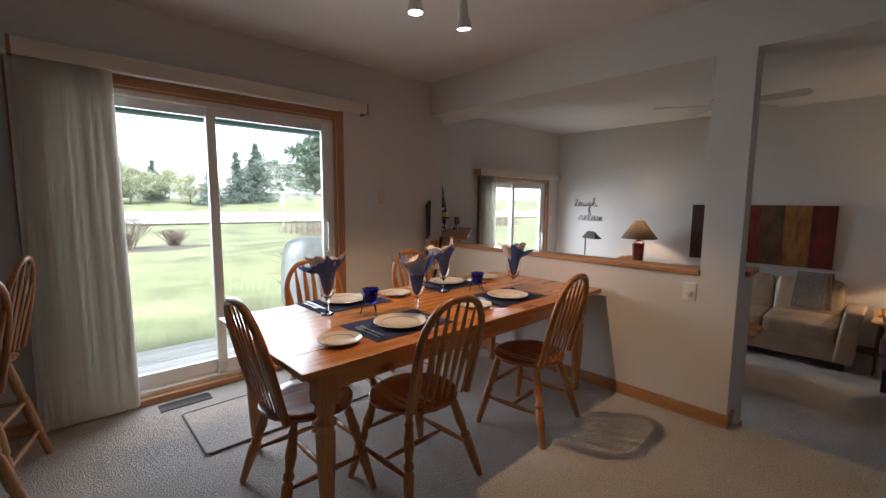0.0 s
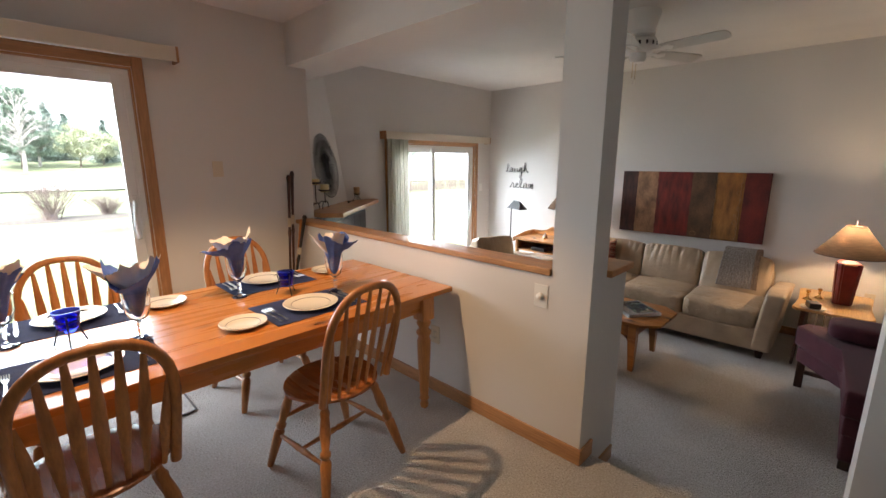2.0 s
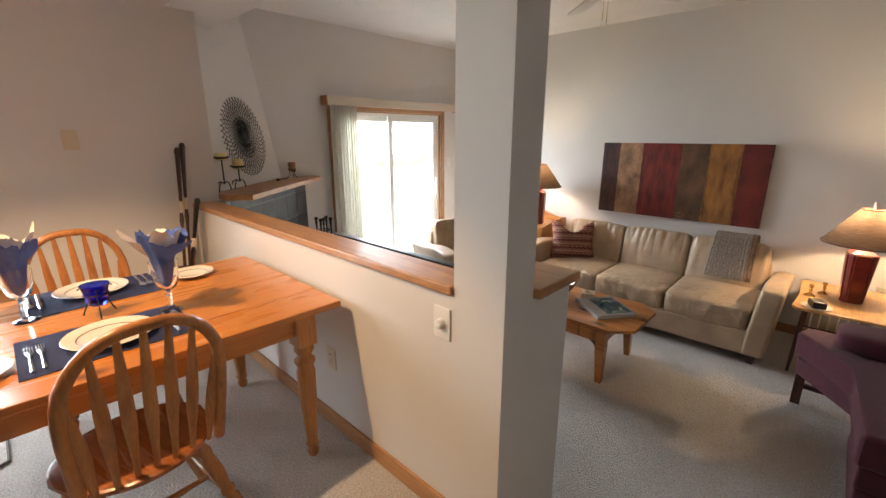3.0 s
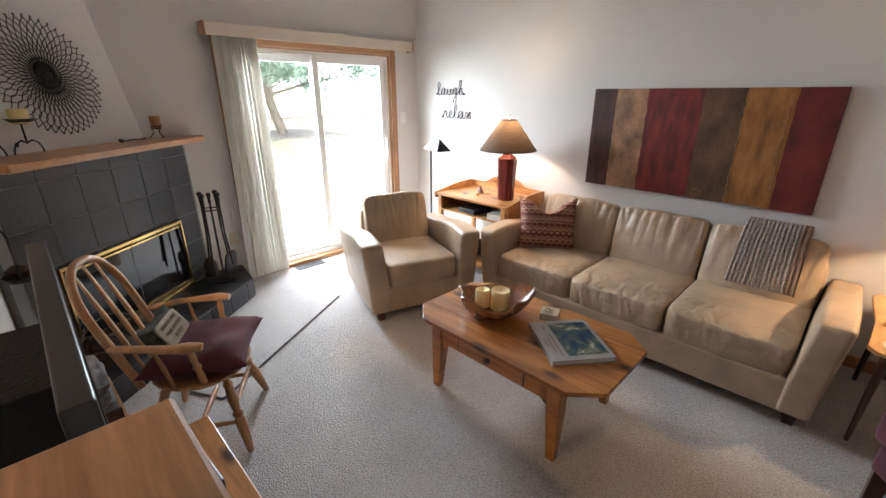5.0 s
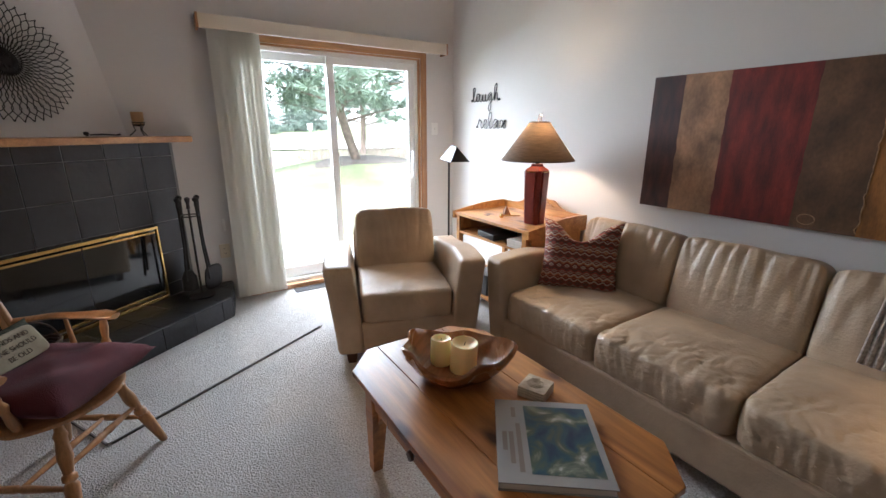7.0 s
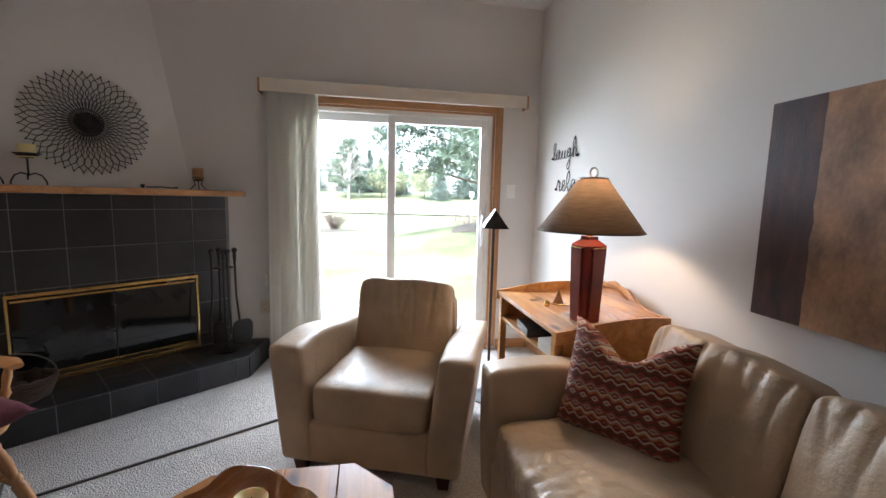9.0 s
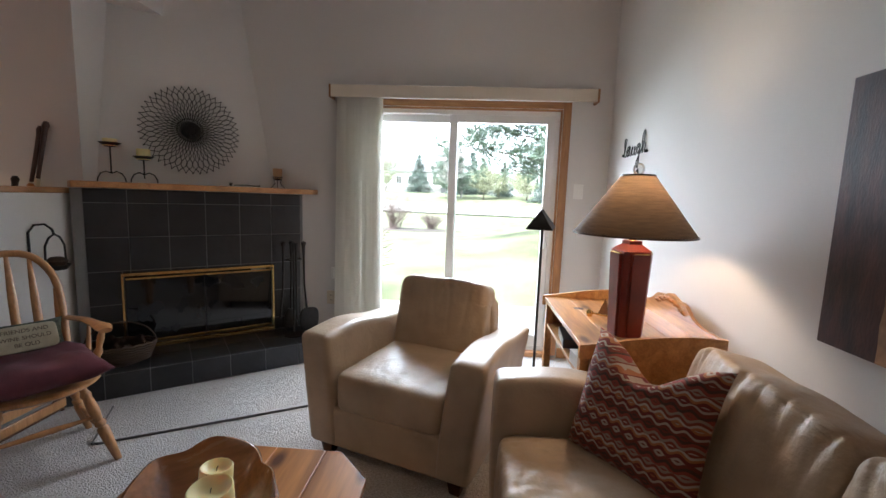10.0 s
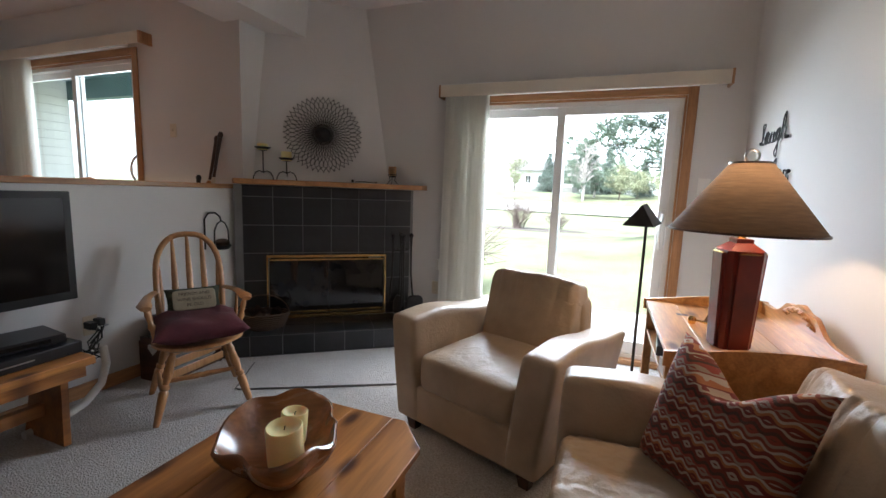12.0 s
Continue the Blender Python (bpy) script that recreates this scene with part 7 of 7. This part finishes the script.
part("white_sleeve", tube([(3.34, 2.28, -0.02), (3.37, 2.275, -0.12), (3.39, 2.23, -0.22), (3.41, 2.13, -0.29), (3.43, 2.01, -0.315), (3.44, 1.85, -0.32)], 0.021, 10), PLATE_WHITE, cab, "white corrugated cable sleeve")

# newspaper crate with a heart cut-out
cr = thing("newspaper_crate", "wooden crate with a heart cut-out full of newspapers", "crate", pose(3.385, 2.745, LOW, 0, 0, 2))
CRATE = wood("crate_wood", (0.13, 0.05, 0.02), (0.07, 0.026, 0.01), along=0, rough=0.5)
w_, d_, h_ = 0.125, 0.215, 0.26
part("back", box((-w_, -d_, 0), (-w_ + 0.014, d_, h_), 0.002), CRATE, cr)
for zz in (0.03, 0.105, 0.18):
    part("slat", box((w_ - 0.014, -d_, zz), (w_, d_, zz + 0.05), 0.003), ROCK_WOOD, cr, "light oak slat")
part("side", box((-w_ + 0.015, -d_, 0), (w_ - 0.015, -d_ + 0.014, h_ + 0.03), 0.002), CRATE, cr)
part("side", box((-w_ + 0.015, d_ - 0.014, 0), (w_ - 0.015, d_, h_ + 0.03), 0.002), CRATE, cr)
part("floor", box((-w_ + 0.015, -d_ + 0.015, 0.01), (w_ - 0.015, d_ - 0.015, 0.024)), CRATE, cr)
heart = []
for i in range(28):
    a = i * math.tau / 28
    heart.append((0.0026 * 16 * math.sin(a) ** 3, 0.0026 * (13 * math.cos(a) - 5 * math.cos(2 * a) - 2 * math.cos(3 * a) - math.cos(4 * a))))
part("heart", prism(heart, -0.0015, 0.0015, 0, pose(0, -d_ - 0.001, 0.22, 90)), PAGES, cr, "pale heart-shaped cut-out")
NEWS = material("newsprint", (0.20, 0.19, 0.18), rough=0.9, spread=0.75, stretch=(1, 0.25, 3), scale=30, bump=0.2, bump_scale=100)
rng = random.Random(3)
for i in range(15):
    z = LOW + 0.026 + i * 0.026
    n_ = thing("newspaper", "folded grey newspaper in the crate", "newspaper", pose(3.385 + rng.uniform(-0.008, 0.008), 2.745 + rng.uniform(-0.012, 0.012), z, rng.uniform(-1, 1), rng.uniform(-1, 1), rng.uniform(-4, 4)), "newspapers")
    part("folded_sheet", puff((0.205, 0.36, 0.025), 9, 6, 0.004, i, 5, pose(0, 0, 0.0125)), NEWS, n_, smooth=60)

# ---- outdoors ----
def ground_height(x, y):
    d = y - 46 + 0.12 * x
    s = min(1.0, max(0.0, d / 30))
    mound = 0.85 * math.exp(-((x - 9.6) / 3.6) ** 2 - ((y - 13.6) / 3.6) ** 2)
    return -0.62 + mound + 2.3 * s * s * (3 - 2 * s)


old = bpy.data.objects["ground"]
verts, faces = [], []
steps = [-900, -300, -120, -60, -40, -28, -20, -14, -10, -6, -3, 0, 3, 6, 7, 8, 9, 10, 11, 12, 13, 14, 15, 16, 18, 20, 22, 26, 30, 35, 40, 46, 52, 58, 64, 70, 80, 95, 120, 180, 300, 900]
for y in steps:
    for x in steps:
        verts.append((x, y, ground_height(x, y) + 0.03 * noise.noise((x * 0.2, y * 0.2, 0)) * (1 if abs(x) < 100 else 0)))
k = len(steps)
for j in range(k - 1):
    for i in range(k - 1):
        faces.append((j * k + i, j * k + i + 1, (j + 1) * k + i + 1, (j + 1) * k + i))
me = bpy.data.meshes.new("ground")
me.from_pydata(verts, [], faces)
me.materials.append(GRASS)
me.shade_smooth()
old.data = me

ROAD = material("pale_concrete_road", (0.42, 0.41, 0.39), rough=0.9, spread=0.08, scale=0.8, bump=0.3, bump_scale=20)
MULCH = material("grey_mulch", (0.085, 0.07, 0.06), rough=0.95, spread=0.5, scale=12, bump=0.8, bump_scale=40)
bm = bmesh.new()
rows = []
for i in range(41):
    x = -100 + 5 * i
    y0 = 40 - 0.25 * x + 0.0012 * x * x
    rows.append([bm.verts.new((x, y0 + w, ground_height(x, y0 + w) + 0.05 + (0.10 if w in (0, 16) else 0))) for w in (0, 0.15, 5.3, 10.6, 15.85, 16)])
for a, b in zip(rows, rows[1:]):
    for j in range(5):
        bm.faces.new((a[j], b[j], b[j + 1], a[j + 1]))
structure("road", bm, ROAD, "pale curving road with low kerbs")


def deck(name, x0, x1, y0, y1, z):
    d = tagged(thing(name, "weathered pale wooden deck boards outside the patio door", "deck", pose(0, 0, 0)), kind="structure")
    BOARD = WEATHERED
    n = int((y1 - y0) / 0.145)
    for i in range(n):
        part("board", box((x0, y0 + i * 0.145, z - 0.035), (x1, y0 + i * 0.145 + 0.139, z), 0.003), BOARD, d)
    part("fascia", box((x0, y1 - 0.02, z - 0.22), (x1, y1 + 0.02, z - 0.037)), BOARD, d)
    for x in (x0 + 0.1, (x0 + x1) / 2, x1 - 0.1):
        part("joist", box((x - 0.04, y0, z - 0.62), (x + 0.04, y1 - 0.03, z - 0.036)), BOARD, d)


WEATHERED = wood("weathered_board", (0.55, 0.53, 0.50), (0.42, 0.40, 0.37), along=0, rough=0.8, coat=0.0, island=0.12)
deck("deck_1", -1.9, 2.95, DIN_Y + 0.16, 5.10, -0.12)
deck("deck_2", 3.6, 7.4, LIV_Y + 0.16, 6.35, LOW - 0.10)
PORCH = material("porch_green", (0.10, 0.17, 0.17), rough=0.7, spread=0.08, scale=2)
SIDING = material("pale_siding", (0.62, 0.63, 0.60), rough=0.7, spread=0.04, scale=2)
structure("porch_roof", box((-1.9, DIN_Y + 0.15, 2.42), (3.05, 5.15, 2.52)), PORCH, "dark green porch roof over the dining deck")
structure("porch_beam", box((-1.9, 4.98, 2.15), (3.05, 5.12, 2.42)), PORCH, "dark green porch beam")
pw = tagged(thing("porch_wall", "pale lapped siding wall at the end of the porch", "wall", pose(0, 0, 0)), kind="structure")
for i in range(20):
    part("board", box((-1.95, DIN_Y + 0.16, -0.1 + i * 0.126), (-1.90 + 0.006, 5.0, -0.1 + i * 0.126 + 0.124)), SIDING, pw)
structure("outer_wall_end", box((3.05, DIN_Y + 0.16, -0.9), (3.10, LIV_Y + 0.15, 2.6)), SIDING, "pale siding beside the chimney chase")

# covered grill
GREY_COVER = material("grill_cover", (0.50, 0.50, 0.49), rough=0.55, spread=0.1, scale=8, bump=0.3, bump_scale=30)
gr = thing("covered_grill", "barbecue grill under a pale grey fabric cover", "grill", pose(2.36, 4.72, -0.12))


def drape(q):
    k = max(0.0, (0.42 - q.z) / 0.84)
    f = 0.02 * math.sin(math.atan2(q.y, q.x) * 9) * k
    return Vector((q.x * (1 + 0.12 * k) + f, q.y * (1 + 0.10 * k) + f, q.z + (0.06 * math.cos(q.x * 4) if q.z > 0.2 else 0)))


part("cover", puff((0.54, 0.46, 0.80), 4, 16, 0.012, 3, 3, pose(0, 0, 0.60), drape), GREY_COVER, gr, smooth=70)
for sx in (-0.24, 0.24):
    for sy in (-0.18, 0.18):
        part("leg", tube([(sx, sy, 0), (sx, sy, 0.25)], 0.02, 8), BLACK_IRON, gr)

# plants
SPRUCE = material("blue_spruce_needles", (0.10, 0.135, 0.115), rough=0.8, spread=0.4, scale=3)
PINE_NEEDLE = material("pine_needles", (0.115, 0.155, 0.115), rough=0.8, spread=0.4, scale=2)
WILLOW = material("spring_leaves", (0.26, 0.275, 0.17), rough=0.8, spread=0.35, scale=1)
BARK = material("tree_bark", (0.10, 0.075, 0.06), rough=0.95, spread=0.4, scale=8, bump=0.8, bump_scale=25)
TWIG = material("bare_twigs", (0.15, 0.11, 0.10), rough=0.9, spread=0.3, scale=4)


def leaf_mesh(name, tufts, size, mat, parent, rng, long=1.0, per=5, wide=0.28):
    """A crown of many small leaf blades, gathered in tufts."""
    vs, fs = [], []
    for c, s in tufts:
        for _ in range(per):
            d = Vector((rng.gauss(0, 1), rng.gauss(0, 1), rng.gauss(0, 0.8)))
            d.normalize()
            sd = d.cross(Vector((rng.uniform(-1, 1), rng.uniform(-1, 1), rng.uniform(-1, 1))))
            if sd.length < 0.05:
                continue
            sd.normalize()
            a = Vector(c) + d * s * rng.uniform(0.0, 0.5)
            b = a + d * size * long
            w = sd * size * wide
            i = len(vs)
            vs += [tuple(a - w * 0.4), tuple(a + w * 0.4), tuple(a.lerp(b, 0.5) + w), tuple(b), tuple(a.lerp(b, 0.5) - w)]
            fs.append((i, i + 1, i + 2, i + 3, i + 4))
    me = bpy.data.meshes.new(name)
    me.from_pydata(vs, [], fs)
    me.materials.append(mat)
    ob = new(name, me)
    ob.parent = parent
    return ob


def spruce(x, y, h, r, seed, label="dense blue-green spruce with drooping tiers"):
    z = ground_height(x, y)
    t = thing("spruce", label, "tree", pose(x, y, z - 0.05), "spruces")
    rng = random.Random(seed)
    part("trunk", tube([(0, 0, 0), (0.02 * h / 6, 0, h * 0.5), (0, 0, h)], [0.03 * h, 0.018 * h, 0.004 * h], 8), BARK, t)
    tufts, bm = [], bmesh.new()
    tiers = 15
    for i in range(tiers):
        u = i / (tiers - 1)
        zz = h * (0.06 + 0.90 * u)
        rad = r * (1 - u) ** 0.9 + 0.05 * r
        for k in range(max(4, int(13 * (1 - u) + 4))):
            a = rng.uniform(0, math.tau)
            ln = rad * rng.uniform(0.75, 1.12)
            tip = Vector((ln * math.cos(a), ln * math.sin(a), zz - 0.25 * ln + rng.uniform(-0.06, 0.06) * h * 0.3))
            add_tube(bm, [(0, 0, zz), tip * 0.5 + Vector((0, 0, zz * 0.5)), tip], [0.006 * h, 0.004 * h, 0.001 * h], 4)
            for m in range(4):
                s = (m + 1) / 4
                tufts.append((Vector((0, 0, zz)).lerp(tip, s), 0.10 * h * 0.6))
    part("limb", bm, BARK, t)
    leaf_mesh("crown", tufts, 0.05 * h, SPRUCE, t, rng, 1.2, 9, 0.12)


def pine(x, y, h, r, low, seed, lean=0.0, label="open-branched pine with tufted needles"):
    z = ground_height(x, y)
    t = thing("pine_tree", label, "tree", pose(x, y, z - 0.05), "pines")
    rng = random.Random(seed)
    axis = lambda s: Vector((lean * h * math.sin(min(1.0, s / 0.4) * math.pi / 2) + 0.12 * math.sin(s * 7), 0.10 * math.sin(s * 5 + 1), s * h))
    part("trunk", tube([axis(i / 10) for i in range(11)], [0.021 * h * (1 - 0.085 * i) for i in range(11)], 10), BARK, t)
    tufts, bm = [], bmesh.new()
    for i in range(44):
        s = low + (0.99 - low) * (i / 43)
        base = axis(s)
        a = i * 2.4 + rng.uniform(-0.3, 0.3)
        ln = r * (1.05 - 0.75 * ((s - low) / (1 - low)) ** 1.3) * rng.uniform(0.65, 1.1)
        pts = [base]
        for k in range(1, 6):
            q = k / 5
            pts.append(base + Vector((ln * q * math.cos(a + 0.15 * math.sin(q * 4 + i)), ln * q * math.sin(a + 0.15 * math.sin(q * 4 + i)), 0.10 * ln * math.sin(q * 2.5) + 0.12 * ln * q * q)))
        add_tube(bm, pts, [0.0065 * h * (1 - 0.16 * k) * (0.5 + 0.5 * (1 - s)) for k in range(6)], 5)
        for k in range(2, 6):
            for _ in range(6):
                off = Vector((rng.gauss(0, 0.11), rng.gauss(0, 0.11), rng.gauss(0.03, 0.05))) * ln
                tufts.append((pts[k] + off, 0.30))
                if k > 2 and rng.random() < 0.5:
                    add_tube(bm, [pts[k], pts[k] + off], [0.012, 0.004], 4)
    part("limb", bm, BARK, t)
    leaf_mesh("crown", tufts, 0.14, PINE_NEEDLE, t, rng, 1.7, 36, 0.12)


def leafy(x, y, h, r, seed, bare=False):
    z = ground_height(x, y)
    t = thing("birch_tree" if bare else "willow_tree", "tall bare birch with fine pale branches" if bare else "young tree hazed with yellow-green spring leaves", "tree", pose(x, y, z - 0.05), "birches" if bare else "willows")
    rng = random.Random(seed)
    bm, tufts = bmesh.new(), []
    wood_mat = PALE_BARK if bare else BARK
    part("trunk", tube([(0, 0, 0), (0.1, 0, h * 0.25), (0.05, 0.1, h * 0.5), (0.0, 0.05, h * 0.9)], [0.022 * h, 0.017 * h, 0.012 * h, 0.003 * h], 8), wood_mat, t)
    for i in range(42):
        a, u = i * 2.4 + rng.uniform(-0.4, 0.4), rng.uniform(0.0, 1.0)
        reach = r * math.sin(math.pi * (0.18 + 0.74 * u)) ** 0.8 * rng.uniform(0.7, 1.1)
        tip = Vector((reach * math.cos(a), reach * math.sin(a), h * (0.30 + 0.70 * u)))
        b = Vector((0.06, 0.04, h * (0.16 + 0.62 * u)))
        mid = b.lerp(tip, 0.5) + Vector((0, 0, 0.05 * h))
        add_tube(bm, [b, mid, tip], [0.006 * h, 0.004 * h, 0.001 * h], 4)
        for k in range(12 if bare else 16):
            q = rng.uniform(0.2, 1.05)
            p = b.lerp(mid, q * 2) if q < 0.5 else mid.lerp(tip, q * 2 - 1)
            off = Vector((rng.gauss(0, 0.10), rng.gauss(0, 0.10), rng.gauss(0, 0.08))) * r
            if bare:
                add_tube(bm, [p, p + off + Vector((0, 0, 0.06 * h))], [0.0022 * h, 0.0006 * h], 3)
            else:
                tufts.append((p + off * 1.3, 0.5))
    part("limb", bm, wood_mat, t)
    if not bare:
        leaf_mesh("crown", tufts, 0.15, WILLOW, t, rng, 1.2, 7)


PALE_BARK = material("pale_birch_bark", (0.34, 0.31, 0.29), rough=0.9, spread=0.3, scale=6)


def bare_shrub(x, y, h, r, seed, droop=0.0):
    z = ground_height(x, y)
    t = thing("bare_shrub", "leafless shrub of thin grey-brown twigs", "shrub", pose(x, y, z - 0.03), "bare shrubs")
    rng = random.Random(seed)
    bm = bmesh.new()
    for i in range(110):
        a = rng.uniform(0, math.tau)
        ln = h * rng.uniform(0.6, 1.05)
        rr = r * rng.uniform(0.2, 1.0)
        p1 = Vector((rr * 0.55 * math.cos(a), rr * 0.55 * math.sin(a), ln * 0.55))
        p2 = Vector((rr * math.cos(a), rr * math.sin(a), ln - droop * rr))
        add_tube(bm, [(0.3 * rr * math.cos(a * 1.7), 0.3 * rr * math.sin(a * 1.7), 0), p1, p2], [0.012, 0.008, 0.003], 4)
        for _ in range(3):
            q = p1.lerp(p2, rng.uniform(0.2, 0.9))
            add_tube(bm, [q, q + Vector((rng.gauss(0, 0.16), rng.gauss(0, 0.16), rng.uniform(0.02, 0.24) - droop * 0.3)) * h], [0.006, 0.002], 4)
    part("twigs", bm, TWIG, t)


pine(9.15, 12.6, 6.8, 3.5, 0.17, 11, -0.11, "open-branched pine with a dark leaning trunk")
pine(16.5, 30.0, 10, 4.0, 0.2, 31)
pine(3.0, 62.0, 8, 3.0, 0.15, 41, label="far hazy pine on the hill")
for sx, sy, sh, sr, sd in ((15.8, 60, 5.2, 1.9, 1), (19.6, 62, 7.0, 2.3, 2), (22.9, 64, 8.4, 2.6, 3), (3.9, 70, 6.2, 2.4, 4), (6.0, 72, 7.0, 2.5, 5), (7.9, 74, 5.8, 2.4, 6), (10.9, 68, 5.2, 2.1, 7), (-3.5, 76, 6.5, 2.6, 8), (28.5, 78, 8.0, 2.8, 9)):
    spruce(sx, sy, sh, sr, sd)
for lx, ly, lh, lr, ld in ((7.6, 62, 4.6, 2.3, 1), (9.9, 64, 3.6, 1.8, 2), (13.8, 62, 3.9, 2.2, 3), (1.2, 80, 6, 3.2, 4), (14.5, 78, 4.4, 2.4, 5), (-9, 74, 6, 3.2, 6), (18, 100, 6, 4, 7), (10, 104, 7, 4, 8), (-2, 104, 7, 4, 9)):
    leafy(lx, ly, lh, lr, ld)
leafy(3.1, 60, 8.6, 2.6, 12, True)
leafy(4.4, 64, 6.5, 2.0, 13, True)
for bx, by, bh, br, bd in ((2.35, 20.0, 1.5, 1.0, 1), (4.0, 20.7, 0.8, 0.75, 2)):
    bare_shrub(bx, by, bh, br, bd)
bare_shrub(3.8, 7.2, 1.35, 0.85, 4, 0.35)


def bed(name, cx, cy, rx, ry, seed):
    ol = [(cx + rx * (1 + 0.12 * math.sin(3 * a + seed)) * math.cos(a), cy + ry * (1 + 0.1 * math.sin(4 * a)) * math.sin(a)) for a in [i * math.tau / 30 for i in range(30)]]
    bm = bmesh.new()
    rings = []
    for q in (0.02, 0.3, 0.55, 0.8, 1.0):
        ring = [(cx + (x - cx) * q, cy + (y - cy) * q) for x, y in ol]
        rings.append([bm.verts.new((x, y, ground_height(x, y) + 0.05 * (1 - q ** 6) - (0.05 if q == 1.0 else 0))) for x, y in ring])
    for a, b in zip(rings, rings[1:]):
        for i in range(30):
            bm.faces.new((a[i], b[i], b[(i + 1) % 30], a[(i + 1) % 30]))
    bm.faces.new(rings[0])
    structure(name, bm, MULCH, "dark mulch bed in the lawn")


bed("mulch_bed", 3.0, 20.3, 2.6, 1.2, 1)
bed("mulch_bed_far", 9.5, 12.9, 2.0, 0.9, 2)

# dry brush behind the pine: countless thin stalks
rng = random.Random(77)
vs, fs = [], []
for i in range(2600):
    x, y = rng.uniform(10.5, 30), rng.uniform(21.5, 26)
    h = rng.uniform(0.5, 1.5)
    a = rng.uniform(0, math.pi)
    w = 0.012
    dx, dy = w * math.cos(a), w * math.sin(a)
    lx, ly = rng.gauss(0, 0.15), rng.gauss(0, 0.15)
    n0 = len(vs)
    vs += [(x - dx, y - dy, -0.65), (x + dx, y + dy, -0.65), (x + lx, y + ly, -0.62 + h)]
    fs.append((n0, n0 + 1, n0 + 2))
me = bpy.data.meshes.new("dry_brush")
me.from_pydata(vs, [], fs)
me.materials.append(TWIG)
tagged(new("dry_brush", me), "dry pale brush at the edge of the lawn", "brush", "", "stuff")


# far houses
HOUSE = material("white_siding", (0.62, 0.62, 0.60), rough=0.8, spread=0.05, scale=0.3)
ROOF = material("grey_shingles", (0.16, 0.15, 0.15), rough=0.9, spread=0.2, scale=1)
FOUND = material("grey_stone_base", (0.25, 0.24, 0.23), rough=0.9, spread=0.3, scale=2)


def house(x, y, w, d, h, turn, seed):
    z = ground_height(x, y) - 0.3
    b = thing("house", "white sided house with a shingled gable roof", "house", pose(x, y, z, 0, 0, turn), "far houses")
    part("wall", box((-w / 2, -d / 2, 0), (w / 2, d / 2, h)), HOUSE, b)
    part("base", box((-w / 2 - 0.05, -d / 2 - 0.05, -0.2), (w / 2 + 0.05, d / 2 + 0.05, 1.3)), FOUND, b)
    bm = prism([(-d / 2 - 0.6, 0), (d / 2 + 0.6, 0), (0, d * 0.32)], -w / 2 - 0.5, w / 2 + 0.5, 0, pose(0, 0, h + 0.01, 0, 90, 0) @ pose(0, 0, 0, 0, 0, 90))
    part("roof", bm, ROOF, b)
    for f in range(int(h / 3)):
        for i in range(int(w / 2.4)):
            px = -w / 2 + 1.4 + i * 2.4
            pz = 1.9 + f * 2.9
            if pz + 1.6 > h:
                continue
            wn_ = part("window", box((px - 0.62, -d / 2 - 0.09, pz - 0.08), (px + 0.62, -d / 2 - 0.01, pz + 1.48)), VINYL, b)
            part("pane", boxes(((px - 0.52, -d / 2 - 0.11, pz), (px - 0.03, -d / 2 - 0.091, pz + 1.4)), ((px + 0.03, -d / 2 - 0.11, pz), (px + 0.52, -d / 2 - 0.091, pz + 1.4))), BLACK_GLASS, wn_)


house(36, 84, 15, 9, 4.4, 18, 1)
house(-5.5, 86, 12, 8, 4.2, -6, 2)
fe = thing("white_fence", "white picket deck railing before the house", "fence", pose(31, 74, ground_height(30, 74) + 0.9, 0, 0, 14))
part("stone_wall", box((-7, 0.1, -1.4), (7, 0.5, 0.0)), FOUND, fe)
for i in range(56):
    part("picket", box((-7 + i * 0.25, 0, 0.02), (-6.86 + i * 0.25, 0.06, 1.2)), VINYL, fe)
part("rail", box((-7, 0.06, 1.0), (7, 0.12, 1.1)), VINYL, fe)
part("rail", box((-7, 0.06, 0.15), (7, 0.12, 0.25)), VINYL, fe)
sg = thing("street_sign", "thin white post with a small sign by the road", "sign", pose(13.2, 31.5, ground_height(13.2, 31.5)))
part("pole", tube([(0, 0, 0), (0, 0, 2.0)], 0.03, 8), VINYL, sg)
part("board", box((-0.18, -0.02, 1.7), (0.18, 0.02, 2.1), 0.005), VINYL, sg)
